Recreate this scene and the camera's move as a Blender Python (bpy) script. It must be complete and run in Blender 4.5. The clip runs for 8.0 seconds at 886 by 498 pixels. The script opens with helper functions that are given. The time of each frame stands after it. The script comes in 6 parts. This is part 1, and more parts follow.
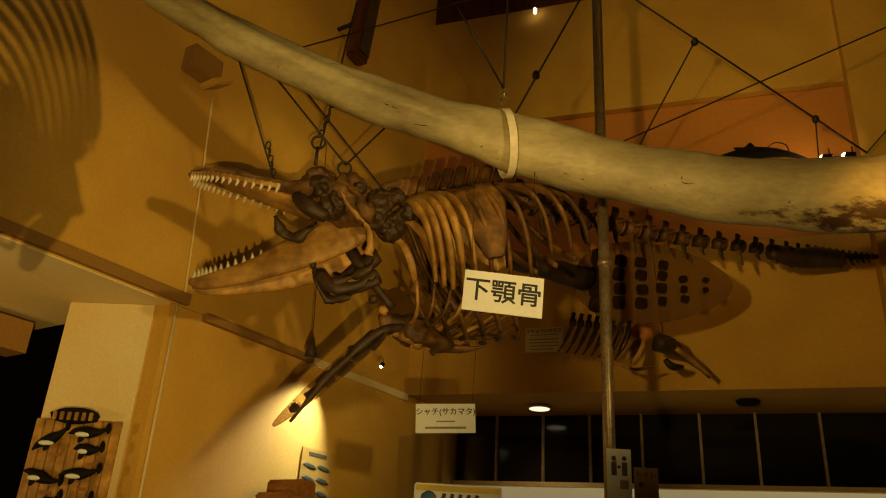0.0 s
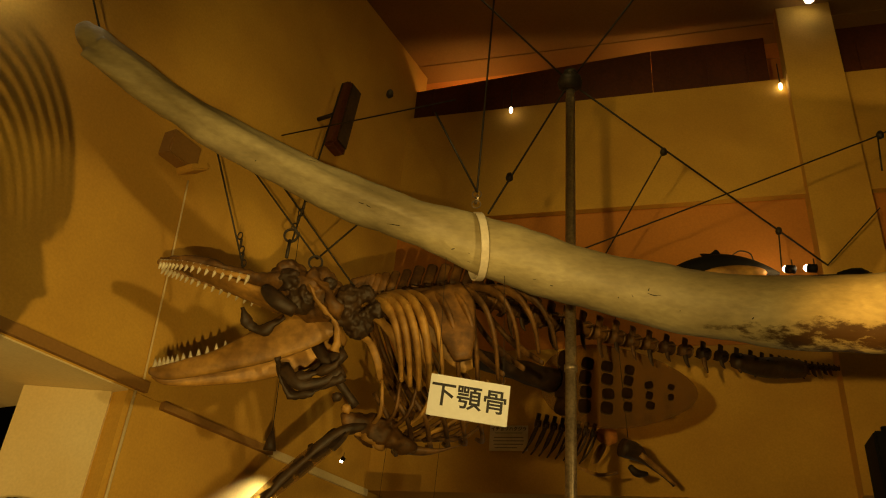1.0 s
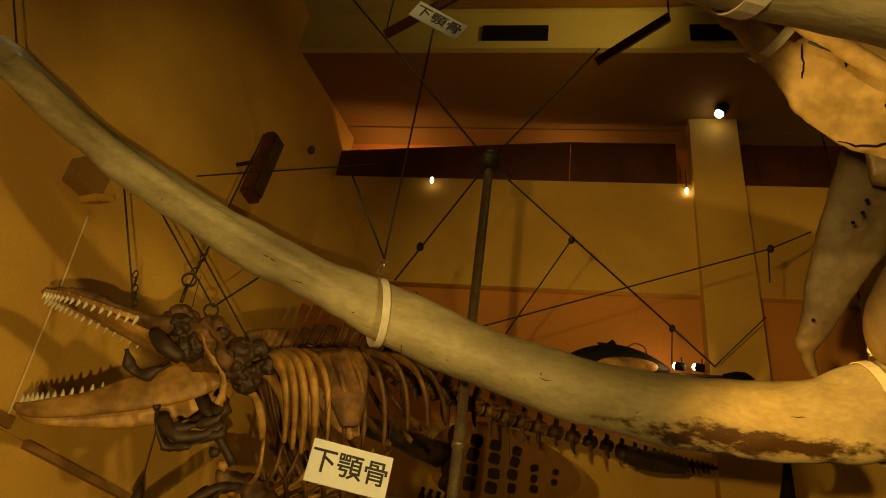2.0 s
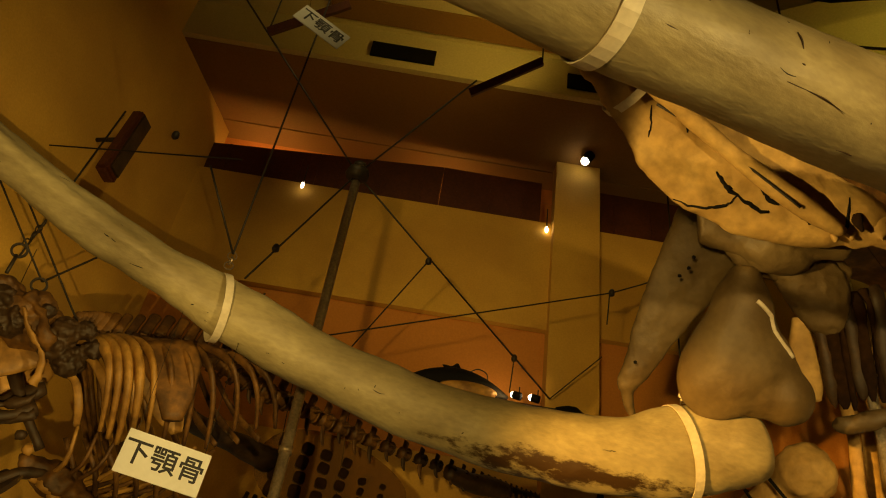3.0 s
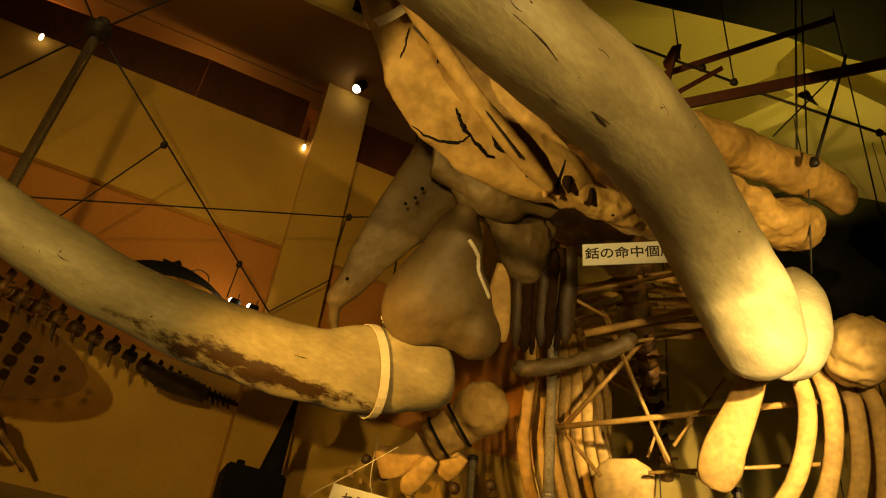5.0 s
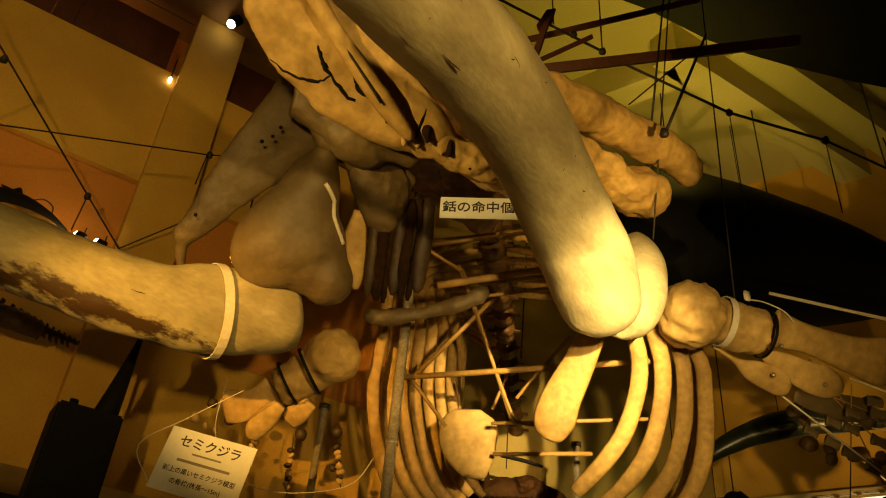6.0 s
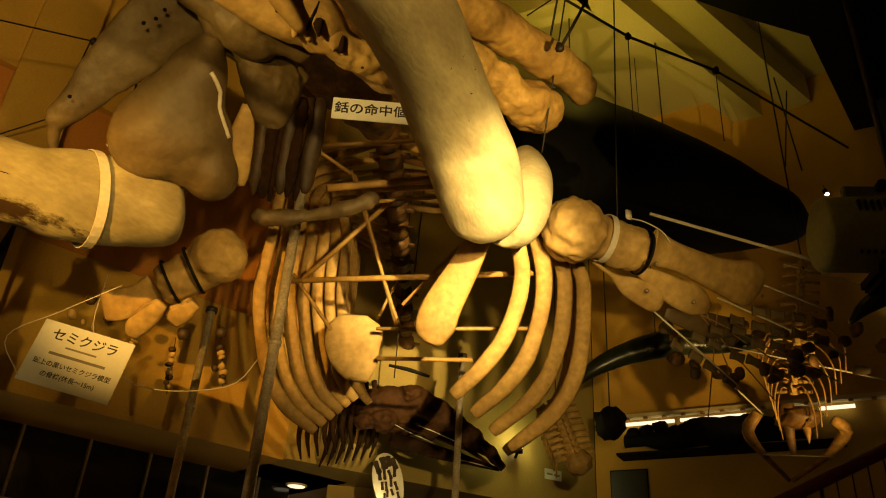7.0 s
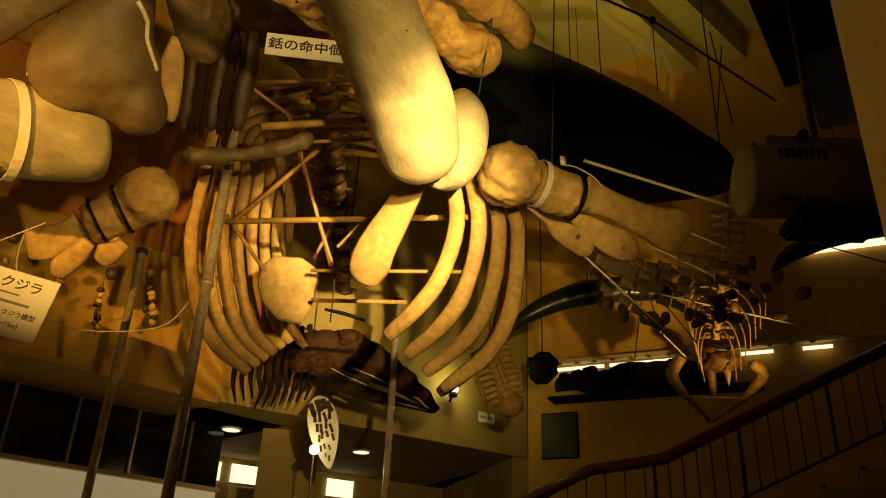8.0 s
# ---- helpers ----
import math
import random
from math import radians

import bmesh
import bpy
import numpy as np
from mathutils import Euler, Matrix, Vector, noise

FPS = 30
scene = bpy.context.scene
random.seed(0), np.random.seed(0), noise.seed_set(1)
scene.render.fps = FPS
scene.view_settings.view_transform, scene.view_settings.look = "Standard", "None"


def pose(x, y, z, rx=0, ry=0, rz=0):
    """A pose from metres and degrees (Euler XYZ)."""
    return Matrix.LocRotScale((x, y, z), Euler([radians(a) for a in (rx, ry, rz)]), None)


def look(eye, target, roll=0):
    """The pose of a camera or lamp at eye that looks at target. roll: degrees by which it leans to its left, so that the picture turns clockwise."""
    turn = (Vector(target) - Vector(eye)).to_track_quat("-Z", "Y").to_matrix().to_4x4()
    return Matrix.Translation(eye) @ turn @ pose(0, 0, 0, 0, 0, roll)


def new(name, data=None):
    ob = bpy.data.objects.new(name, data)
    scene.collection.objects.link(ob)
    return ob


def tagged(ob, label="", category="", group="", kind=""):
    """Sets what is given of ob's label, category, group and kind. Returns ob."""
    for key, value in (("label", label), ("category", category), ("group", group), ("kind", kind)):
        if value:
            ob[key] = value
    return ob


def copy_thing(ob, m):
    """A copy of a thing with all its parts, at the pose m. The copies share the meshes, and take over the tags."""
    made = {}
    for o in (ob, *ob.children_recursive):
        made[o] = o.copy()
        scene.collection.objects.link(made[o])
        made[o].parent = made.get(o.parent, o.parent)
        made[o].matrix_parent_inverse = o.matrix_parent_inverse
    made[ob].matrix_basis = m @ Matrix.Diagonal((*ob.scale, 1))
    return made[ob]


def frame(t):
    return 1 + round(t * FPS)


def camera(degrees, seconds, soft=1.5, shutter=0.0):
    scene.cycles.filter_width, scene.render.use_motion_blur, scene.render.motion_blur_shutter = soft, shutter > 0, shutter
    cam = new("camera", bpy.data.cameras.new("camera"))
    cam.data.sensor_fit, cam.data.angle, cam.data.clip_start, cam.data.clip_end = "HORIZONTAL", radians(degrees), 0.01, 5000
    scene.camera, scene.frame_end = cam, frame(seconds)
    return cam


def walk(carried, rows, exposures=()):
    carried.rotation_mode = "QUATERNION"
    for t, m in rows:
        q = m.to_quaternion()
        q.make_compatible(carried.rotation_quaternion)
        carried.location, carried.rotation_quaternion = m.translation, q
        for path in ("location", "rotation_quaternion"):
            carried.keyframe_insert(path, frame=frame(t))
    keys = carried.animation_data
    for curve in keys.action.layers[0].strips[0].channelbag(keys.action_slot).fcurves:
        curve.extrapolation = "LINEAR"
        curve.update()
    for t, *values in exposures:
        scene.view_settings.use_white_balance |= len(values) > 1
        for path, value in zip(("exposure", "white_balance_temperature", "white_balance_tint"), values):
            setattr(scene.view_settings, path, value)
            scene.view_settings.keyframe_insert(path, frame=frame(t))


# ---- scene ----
cam = camera(59.2, 8.0, soft=1.1)
PATH = [
    (0, (-0.098, 0.145, 1.456), (-0.092, 1.979, 2.252), 3.5),
    (0.5, (-0.104, 0.116, 1.5), (-0.078, 1.907, 2.391), 3.7),
    (1, (-0.105, 0.091, 1.554), (-0.04, 1.831, 2.538), 5.2),
    (1.5, (-0.09, 0.077, 1.584), (0.04, 1.762, 2.654), 6.7),
    (1.7, (-0.078, 0.076, 1.592), (0.1, 1.737, 2.692), 7.4),
    (2.8, (0.027, -0.002, 1.529), (0.498, 1.514, 2.745), 9.0),
    (3, (0.055, -0.007, 1.538), (0.596, 1.486, 2.754), 9.0),
    (3.5, (0.093, 0.018, 1.53), (0.825, 1.425, 2.748), 8.3),
    (4, (0.127, 0.024, 1.516), (1.002, 1.366, 2.714), 7.6),
    (4.2, (0.166, 0.021, 1.497), (1.082, 1.335, 2.695), 7.8),
    (5.3, (0.408, -0.05, 1.44), (1.558, 1.122, 2.581), 6.9),
    (5.5, (0.431, -0.05, 1.442), (1.635, 1.077, 2.574), 6.2),
    (6, (0.524, -0.134, 1.414), (1.837, 0.893, 2.519), 5.3),
    (6.5, (0.624, -0.181, 1.348), (2.043, 0.756, 2.4), 4.6),
    (7, (0.673, -0.23, 1.288), (2.188, 0.647, 2.254), 4.0),
    (7.5, (0.697, -0.25, 1.257), (2.28, 0.569, 2.164), 3.3),
    (8, (0.707, -0.267, 1.221), (2.34, 0.496, 2.087), 2.5),
]
walk(cam, [(t, look(eye, target, roll)) for t, eye, target, roll in PATH])

# ---- light ----
world = bpy.data.worlds.new("world")
scene.world = world
world.use_nodes = True
world.node_tree.nodes["Background"].inputs[0].default_value = (0.9, 0.55, 0.2, 1)
world.node_tree.nodes["Background"].inputs[1].default_value = 0.001
WARM = (1.0, 0.63, 0.16)
AMBER = (1.0, 0.60, 0.20)
PALE = (1.0, 0.70, 0.27)


def spot(name, eye, target, watts, degrees=60, blend=0.6, size=0.08, colour=WARM):
    data = bpy.data.lights.new(name, "SPOT")
    data.energy, data.spot_size, data.spot_blend = watts, radians(degrees), blend
    data.shadow_soft_size, data.color = size, colour
    ob = new(name, data)
    ob.matrix_world = look(eye, target)
    return ob


def bulb(name, place, watts, size=0.05, colour=WARM):
    data = bpy.data.lights.new(name, "POINT")
    data.energy, data.shadow_soft_size, data.color = watts, size, colour
    ob = new(name, data)
    ob.location = place
    return ob


# most of these spots are added, with no fixture, each to brighten one part
spot("gallery_spot", (3.2, -1.9, 2.7), (-0.75, 4.3, 3.25), 660, 35, 0.9, 0.16, (1.0, 0.69, 0.22))
spot("side_spot", (0.32, -1.5, 0.35), (-1.75, 4.7, 3.35), 780, 42, 0.9, 0.012)
spot("jaw_spot", (1.2, -1.6, 2.7), (4.58, 1.74, 3.66), 5200, 19, 1.0, 0.04, (1.0, 0.69, 0.25))
spot("hall_spot", (1.4, -0.9, 2.3), (5.25, 2.1, 3.65), 740, 42, 0.9, 0.08, (1.0, 0.67, 0.22))
spot("joint_spot", (-2.2, 1.3, 2.2), (3.1, 3.45, 3.42), 2500, 17, 0.9, 0.04, (1.0, 0.50, 0.075))
spot("skull_spot", (-2.0, 1.9, 2.2), (2.95, 2.03, 4.72), 1080, 16, 0.3, 0.03, WARM)
spot("walk_spot", (-1.0, -0.8, 1.9), (2.95, 2.95, 4.2), 260, 24, 0.9, 0.08, (1.0, 0.60, 0.15))
spot("wall_spot", (-1.2, -0.6, 1.7), (2.7, 5.6, 4.7), 570, 42, 0.9, 0.08, WARM)
spot("fin_spot", (2.6, -1.2, 2.0), (4.1, 3.8, 3.62), 260, 11, 0.9, 0.05, WARM)
spot("near_spot", (0.6, -2.4, 2.4), (2.9, 1.4, 4.0), 760, 38, 1.0, 0.08, (1.0, 0.64, 0.19))
spot("high_wash", (0.7, 1.0, 7.0), (-.9, 5.6, 5.8), 110, 50, 0.9, 0.1, (1.0, 0.70, 0.22))
spot("flipper_spot", (2.4, -0.3, 1.9), (6.2, 0.62, 4.08), 200, 22, 0.9, 0.05, (1.0, 0.64, 0.18))
spot("brow_spot", (2.4, -1.2, 2.2), (4.45, 1.32, 4.9), 650, 15, 0.8, 0.04, (1.0, 0.64, 0.18))
spot("poster_spot", (-0.73, 6.05, 3.02), (-1.13, 5.97, 2.2), 120, 72, 0.9, 0.03, (0.95, 1.0, 0.95))
spot("roof_wash", (6.2, 1.6, 6.2), (7.0, 1.8, 9.0), 100, 150, 0.9, 0.2, (1.0, 0.72, 0.08))
spot("roof_wash", (8.6, 1.4, 6.9), (8.4, 1.2, 9.0), 5, 150, 0.9, 0.2, (1.0, 0.70, 0.08))
spot("roof_wash", (2.4, 3.4, 7.5), (1.3, 5.1, 9.2), 65, 92, 0.9, 0.2, (1.0, 0.62, 0.10))
spot("high_wash", (-0.3, 1.5, 7.0), (2.0, 6.0, 6.2), 150, 48, 0.9, 0.1, (1.0, 0.70, 0.22))
spot("stair_spot", (6.6, -1.6, 2.2), (8.35, 0.3, 3.85), 520, 24, 0.8, 0.05, (1.0, 0.60, 0.15))
# bulb out of view, added to brighten the soffit and pillar
bulb("side_room_lamp", (-3.9, 3.8, 1.9), 30, 0.06, (1.0, 0.62, 0.18))


# ---- materials ----
def material(name, colour, rough=0.7, metal=0.0, grain=30.0, vary=0.25, bump=0.15, dark=None, stain=3.0, amount=0.5, coords="Object", bump_dist=0.004, island=0.0, stretch=None):
    """Two scales of variation: fine grain and broad stains."""
    m = bpy.data.materials.new(name)
    m.use_nodes = True
    nt = m.node_tree
    b = nt.nodes["Principled BSDF"]
    b.inputs["Roughness"].default_value, b.inputs["Metallic"].default_value = rough, metal
    co = nt.nodes.new("ShaderNodeTexCoord")
    n1, n2 = nt.nodes.new("ShaderNodeTexNoise"), nt.nodes.new("ShaderNodeTexNoise")
    n1.inputs["Scale"].default_value, n1.inputs["Detail"].default_value = grain, 8
    n2.inputs["Scale"].default_value, n2.inputs["Detail"].default_value = stain, 5
    mp = nt.nodes.new("ShaderNodeMapping")
    mp.inputs["Scale"].default_value = stretch or (1, 1, 1)
    nt.links.new(co.outputs[coords], mp.inputs["Vector"])
    for n in (n1, n2):
        nt.links.new(mp.outputs["Vector"], n.inputs["Vector"])
    dark = dark or tuple(c * 0.45 for c in colour)
    r1 = nt.nodes.new("ShaderNodeValToRGB")
    r1.color_ramp.elements[0].position, r1.color_ramp.elements[1].position = 0.38, 0.68
    r1.color_ramp.elements[0].color = (*dark, 1)
    r1.color_ramp.elements[1].color = (*colour, 1)
    nt.links.new(n2.outputs["Fac"], r1.inputs["Fac"])
    base = nt.nodes.new("ShaderNodeMix")
    base.data_type = "RGBA"
    base.inputs["Factor"].default_value = amount
    base.inputs["A"].default_value = (*colour, 1)
    nt.links.new(r1.outputs["Color"], base.inputs["B"])
    fine = nt.nodes.new("ShaderNodeMapRange")
    fine.inputs["From Min"].default_value, fine.inputs["From Max"].default_value = 0.3, 0.7
    fine.inputs["To Min"].default_value, fine.inputs["To Max"].default_value = 1 - vary, 1 + vary * 0.4
    nt.links.new(n1.outputs["Fac"], fine.inputs["Value"])
    mul = nt.nodes.new("ShaderNodeMix")
    mul.data_type, mul.blend_type = "RGBA", "MULTIPLY"
    mul.inputs["Factor"].default_value = 1
    nt.links.new(base.outputs["Result"], mul.inputs["A"])
    nt.links.new(fine.outputs["Result"], mul.inputs["B"])
    out = mul.outputs["Result"]
    if island:
        ri = nt.nodes.new("ShaderNodeObjectInfo")
        mr = nt.nodes.new("ShaderNodeMapRange")
        mr.inputs["To Min"].default_value, mr.inputs["To Max"].default_value = 1 - island, 1 + island * 0.5
        nt.links.new(ri.outputs["Random"], mr.inputs["Value"])
        m2 = nt.nodes.new("ShaderNodeMix")
        m2.data_type, m2.blend_type = "RGBA", "MULTIPLY"
        m2.inputs["Factor"].default_value = 1
        nt.links.new(out, m2.inputs["A"])
        nt.links.new(mr.outputs["Result"], m2.inputs["B"])
        out = m2.outputs["Result"]
    nt.links.new(out, b.inputs["Base Color"])
    bp = nt.nodes.new("ShaderNodeBump")
    bp.inputs["Strength"].default_value, bp.inputs["Distance"].default_value = bump, bump_dist
    nt.links.new(n1.outputs["Fac"], bp.inputs["Height"])
    nt.links.new(bp.outputs["Normal"], b.inputs["Normal"])
    return m


def glow(name, colour, strength):
    m = bpy.data.materials.new(name)
    m.use_nodes = True
    b = m.node_tree.nodes["Principled BSDF"]
    b.inputs["Base Color"].default_value = (0.8, 0.8, 0.8, 1)
    b.inputs["Emission Color"].default_value = (*colour, 1)
    b.inputs["Emission Strength"].default_value = strength
    return m


BONE = material("weathered_bone", (0.58, 0.385, 0.125), 0.7, 0, 16, 0.28, 0.7, (0.3, 0.169, 0.0415), 3.2, 0.6, bump_dist=0.01)
# grey bone, darkened further for the shade under the snout
BONE_GREY = material("grey_dim_bone", (0.175, 0.123, 0.0501), 0.6, 0, 26, 0.14, 0.5, (0.085, 0.0527, 0.0189), 3.0, 0.8, bump_dist=0.01)
RIB_BONE = material("rib_bone", (0.60, 0.375, 0.10), 0.68, 0, 22, 0.3, 0.4, (0.28, 0.151, 0.0353), 3.0, 0.6, island=0.2)
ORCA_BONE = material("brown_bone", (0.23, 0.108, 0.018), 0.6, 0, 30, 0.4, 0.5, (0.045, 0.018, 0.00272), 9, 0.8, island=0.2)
ORCA_PALE = material("tan_bone", (0.56, 0.31, 0.062), 0.55, 0, 24, 0.3, 0.4, (0.13, 0.0525, 0.00681), 7, 0.7, island=0.15)
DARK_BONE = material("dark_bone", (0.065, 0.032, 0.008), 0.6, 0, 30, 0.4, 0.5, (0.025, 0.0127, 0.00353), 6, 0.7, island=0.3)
TOOTH = material("tooth_ivory", (0.72, 0.66, 0.50), 0.4, 0, 40, 0.2, 0.2, (0.5, 0.4, 0.22), 20, 0.5)
PAINT = material("cream_wall_paint", (0.64, 0.39, 0.055), 0.85, 0, 60, 0.10, 0.12, (0.42, 0.225, 0.0327), 0.8, 0.7)
PAINT_PALE = material("pale_column_paint", (0.72, 0.62, 0.36), 0.85, 0, 60, 0.08, 0.12, (0.6, 0.429, 0.156), 0.9, 0.6)
OLIVE = material("olive_lobby_paint", (0.46, 0.325, 0.085), 0.85, 0, 60, 0.10, 0.12, (0.25, 0.19, 0.05), 0.8, 0.7)
CEIL = material("brown_ceiling_paint", (0.3, 0.158, 0.0327), 0.9, 0, 50, 0.1, 0.1, (0.22, 0.113, 0.0218), 0.8, 0.6)
CEIL_YEL = material("yellow_ceiling_paint", (0.66, 0.58, 0.30), 0.9, 0, 50, 0.1, 0.1, (0.52, 0.45, 0.20), 0.6, 0.6)
# orange that carries the lamp glow of the wall band and slot
LIT_ORANGE = material("lit_orange_paint", (0.55, 0.225, 0.0327), 0.85, 0, 50, 0.1, 0.1, (0.42, 0.158, 0.0218), 0.8, 0.6)
WINE = material("dark_red_panel", (0.1, 0.0238, 0.0053), 0.6, 0, 30, 0.3, 0.2, (0.05, 0.0111, 0.00283), 2, 0.6)
STEEL = material("worn_steel", (0.40, 0.31, 0.19), 0.36, 0.6, 60, 0.35, 0.2, (0.22, 0.17, 0.12), 12, 0.6)
IRON = material("dark_iron", (0.05, 0.04, 0.03), 0.55, 0.5, 60, 0.3, 0.2)
CABLE = material("dark_cable", (0.035, 0.028, 0.02), 0.6, 0.3, 200, 0.3, 0.2)
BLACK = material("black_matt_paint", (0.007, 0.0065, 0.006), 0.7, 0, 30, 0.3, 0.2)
FRAMEBAR = material("tan_bar_paint", (0.4, 0.23, 0.053), 0.6, 0, 30, 0.25, 0.2, (0.2, 0.103, 0.0212), 6, 0.5)
BAND = material("white_band", (0.74, 0.68, 0.54), 0.5, 0, 40, 0.12, 0.1, (0.6, 0.5, 0.34), 8, 0.5)
CARD = material("white_card", (0.78, 0.80, 0.82), 0.5, 0, 40, 0.04, 0.05, (0.68, 0.69, 0.68), 5, 0.4)
INK = material("black_ink", (0.02, 0.02, 0.03), 0.5, 0, 40, 0.1, 0.0)
GREY_INK = material("grey_ink", (0.25, 0.23, 0.2), 0.5, 0, 40, 0.1, 0.0)
FLOOR = material("floor_tiles", (0.22, 0.135, 0.0424), 0.4, 0, 20, 0.2, 0.1)
GLASS_DARK = material("dark_glazing", (0.012, 0.012, 0.012), 0.12, 0, 5, 0.2, 0.0)
LAMP = glow("lit_lamp", (1.0, 0.86, 0.6), 11)
BAND_GLOW = glow("glowing_pale_band", (1.0, 0.80, 0.38), 0.22)
LAMP_SOFT = glow("lit_diffuser", (1.0, 0.86, 0.55), 1.3)
# near-black bone; the shade inside the skull is put into this colour
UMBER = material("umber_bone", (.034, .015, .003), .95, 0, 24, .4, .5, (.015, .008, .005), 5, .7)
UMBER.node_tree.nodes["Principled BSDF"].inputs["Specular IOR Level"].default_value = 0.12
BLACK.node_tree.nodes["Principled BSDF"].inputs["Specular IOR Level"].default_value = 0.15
LAMP_TINY = glow("lit_tiny_bulb", (1.0, 0.8, 0.5), 7)


# ---- mesh helpers ----
ORIGIN = {}


def thing(name, place, label, category, group="", kind=""):
    ob = new(name)
    ob.empty_display_size = 0.1
    ob.location = place
    ORIGIN[ob] = Vector(place)
    return tagged(ob, label, category, group, kind)


def part(name, bm, mat, parent=None, label="", smooth=True):
    """Links a bmesh (in world metres) as one mesh object under a thing or a part."""
    if isinstance(bm, bmesh.types.BMesh):
        me = bpy.data.meshes.new(name)
        bm.to_mesh(me)
        bm.free()
    else:
        me = bm
    me.materials.clear()
    me.materials.append(mat)
    if smooth:
        for p in me.polygons:
            p.use_smooth = True
    ob = new(name, me)
    if parent:
        ob.parent = parent
        ob.matrix_parent_inverse = Matrix.Translation(-ORIGIN[parent]) if parent in ORIGIN else Matrix()
    if label:
        ob["label"] = label
    return ob


def spline(points, steps=6):
    """Catmull-Rom through rows of numbers (place and sizes alike)."""
    a = [np.array(p, float) for p in points]
    a = [2 * a[0] - a[1]] + a + [2 * a[-1] - a[-2]]
    out = []
    for i in range(1, len(a) - 2):
        for k in range(steps):
            t = k / steps
            out.append(0.5 * (2 * a[i] + (a[i + 1] - a[i - 1]) * t + (2 * a[i - 1] - 5 * a[i] + 4 * a[i + 1] - a[i + 2]) * t * t + (3 * a[i] - a[i - 1] - 3 * a[i + 1] + a[i + 2]) * t ** 3))
    return out + [a[-2]]


def tube(points, sides=12, steps=5, rough=0.0, bm=None, up=(0, 0, 1), seed=0.0, freq=2.5):
    """A swept solid: rows of (x, y, z, half width across up, half width along up)."""
    bm = bm or bmesh.new()
    points = [tuple(p) if len(p) > 4 else (*p, p[3]) for p in points]
    rows = spline(points, steps) if steps > 1 else [np.array(p, float) for p in points]
    ring0 = None
    centre = [Vector(r[:3]) for r in rows]
    for i, r in enumerate(rows):
        d = (centre[min(i + 1, len(rows) - 1)] - centre[max(i - 1, 0)]).normalized()
        s = d.cross(Vector(up))
        s = s.normalized() if s.length > 1e-4 else Vector((1, 0, 0))
        v = s.cross(d).normalized()
        w, h = r[3], r[4] if len(r) > 4 else r[3]
        ring = []
        for k in range(sides):
            a = 2 * math.pi * k / sides
            p = centre[i] + s * (w * math.cos(a)) + v * (h * math.sin(a))
            if rough:
                p += (p - centre[i]).normalized() * rough * (noise.noise(p * freq + Vector((seed, 0, 0))) + 0.5 * noise.noise(p * freq * 3))
            ring.append(bm.verts.new(p))
        if ring0:
            for k in range(sides):
                bm.faces.new((ring0[k], ring0[(k + 1) % sides], ring[(k + 1) % sides], ring[k]))
        else:
            bm.faces.new(ring[::-1])
        ring0 = ring
    bm.faces.new(ring0)
    return bm


def rod(a, b, r, sides=8, bm=None):
    up = (0, 0, 1) if abs((Vector(b) - Vector(a)).normalized().z) < 0.95 else (1, 0, 0)
    return tube([(*a, r, r), (*b, r, r)], sides, 1, bm=bm, up=up)


def box(m, size, bevel=0.0, bm=None):
    """A box of that size round the pose m, edges bevelled."""
    own = bmesh.new()
    bmesh.ops.create_cube(own, size=1, matrix=m @ Matrix.Diagonal((*size, 1)))
    if bevel:
        bmesh.ops.bevel(own, geom=own.edges[:], offset=bevel, segments=2, affect="EDGES")
    if bm is None:
        return own
    me = bpy.data.meshes.new("tmp")
    own.to_mesh(me)
    own.free()
    bm.from_mesh(me)
    bpy.data.meshes.remove(me)
    return bm


def ball(place, size, turn=(0, 0, 0), rough=0.0, bm=None, seed=0.0, freq=3.0, div=3):
    own = bmesh.new()
    bmesh.ops.create_icosphere(own, subdivisions=div, radius=1)
    m = pose(*place, *turn) @ Matrix.Diagonal((*size, 1))
    for v in own.verts:
        k = 1 + rough * (noise.noise(v.co * freq + Vector((seed, seed, 0))) + 0.5 * noise.noise(v.co * freq * 2.7))
        v.co = m @ (v.co * k)
    if bm is None:
        return own
    me = bpy.data.meshes.new("tmp")
    own.to_mesh(me)
    own.free()
    bm.from_mesh(me)
    bpy.data.meshes.remove(me)
    return bm


def fused(ob, voxel=0.03, smooth=6):
    """Melts overlapping solids into one bone."""
    r = ob.modifiers.new("melt", "REMESH")
    r.mode, r.voxel_size, r.use_smooth_shade = "VOXEL", voxel, True
    s = ob.modifiers.new("soften", "SMOOTH")
    s.iterations, s.factor = smooth, 0.5
    return ob


def rugged(ob, strength=0.03, size=0.16, depth=3):
    """Knobs and hollows on a bone's surface."""
    tex = bpy.data.textures.new("knobs", "CLOUDS")
    tex.noise_scale, tex.noise_depth = size, depth
    d = ob.modifiers.new("knobs", "DISPLACE")
    d.texture, d.strength, d.mid_level, d.texture_coords = tex, strength, 0.5, "LOCAL"
    return ob


def slab(name, outline, z0, z1, mat, label="", kind="structure", category=""):
    """A prism on a plan outline."""
    bm = bmesh.new()
    lo = [bm.verts.new((x, y, z0)) for x, y in outline]
    hi = [bm.verts.new((x, y, z1)) for x, y in outline]
    bm.faces.new(lo[::-1])
    bm.faces.new(hi)
    n = len(lo)
    for i in range(n):
        bm.faces.new((lo[i], lo[(i + 1) % n], hi[(i + 1) % n], hi[i]))
    bmesh.ops.recalc_face_normals(bm, faces=bm.faces[:])
    return tagged(part(name, bm, mat, smooth=False), label, category or name.split("_")[0], kind=kind)


U, N = Vector((0.943, -0.332, 0)), Vector((0.332, 0.943, 0))


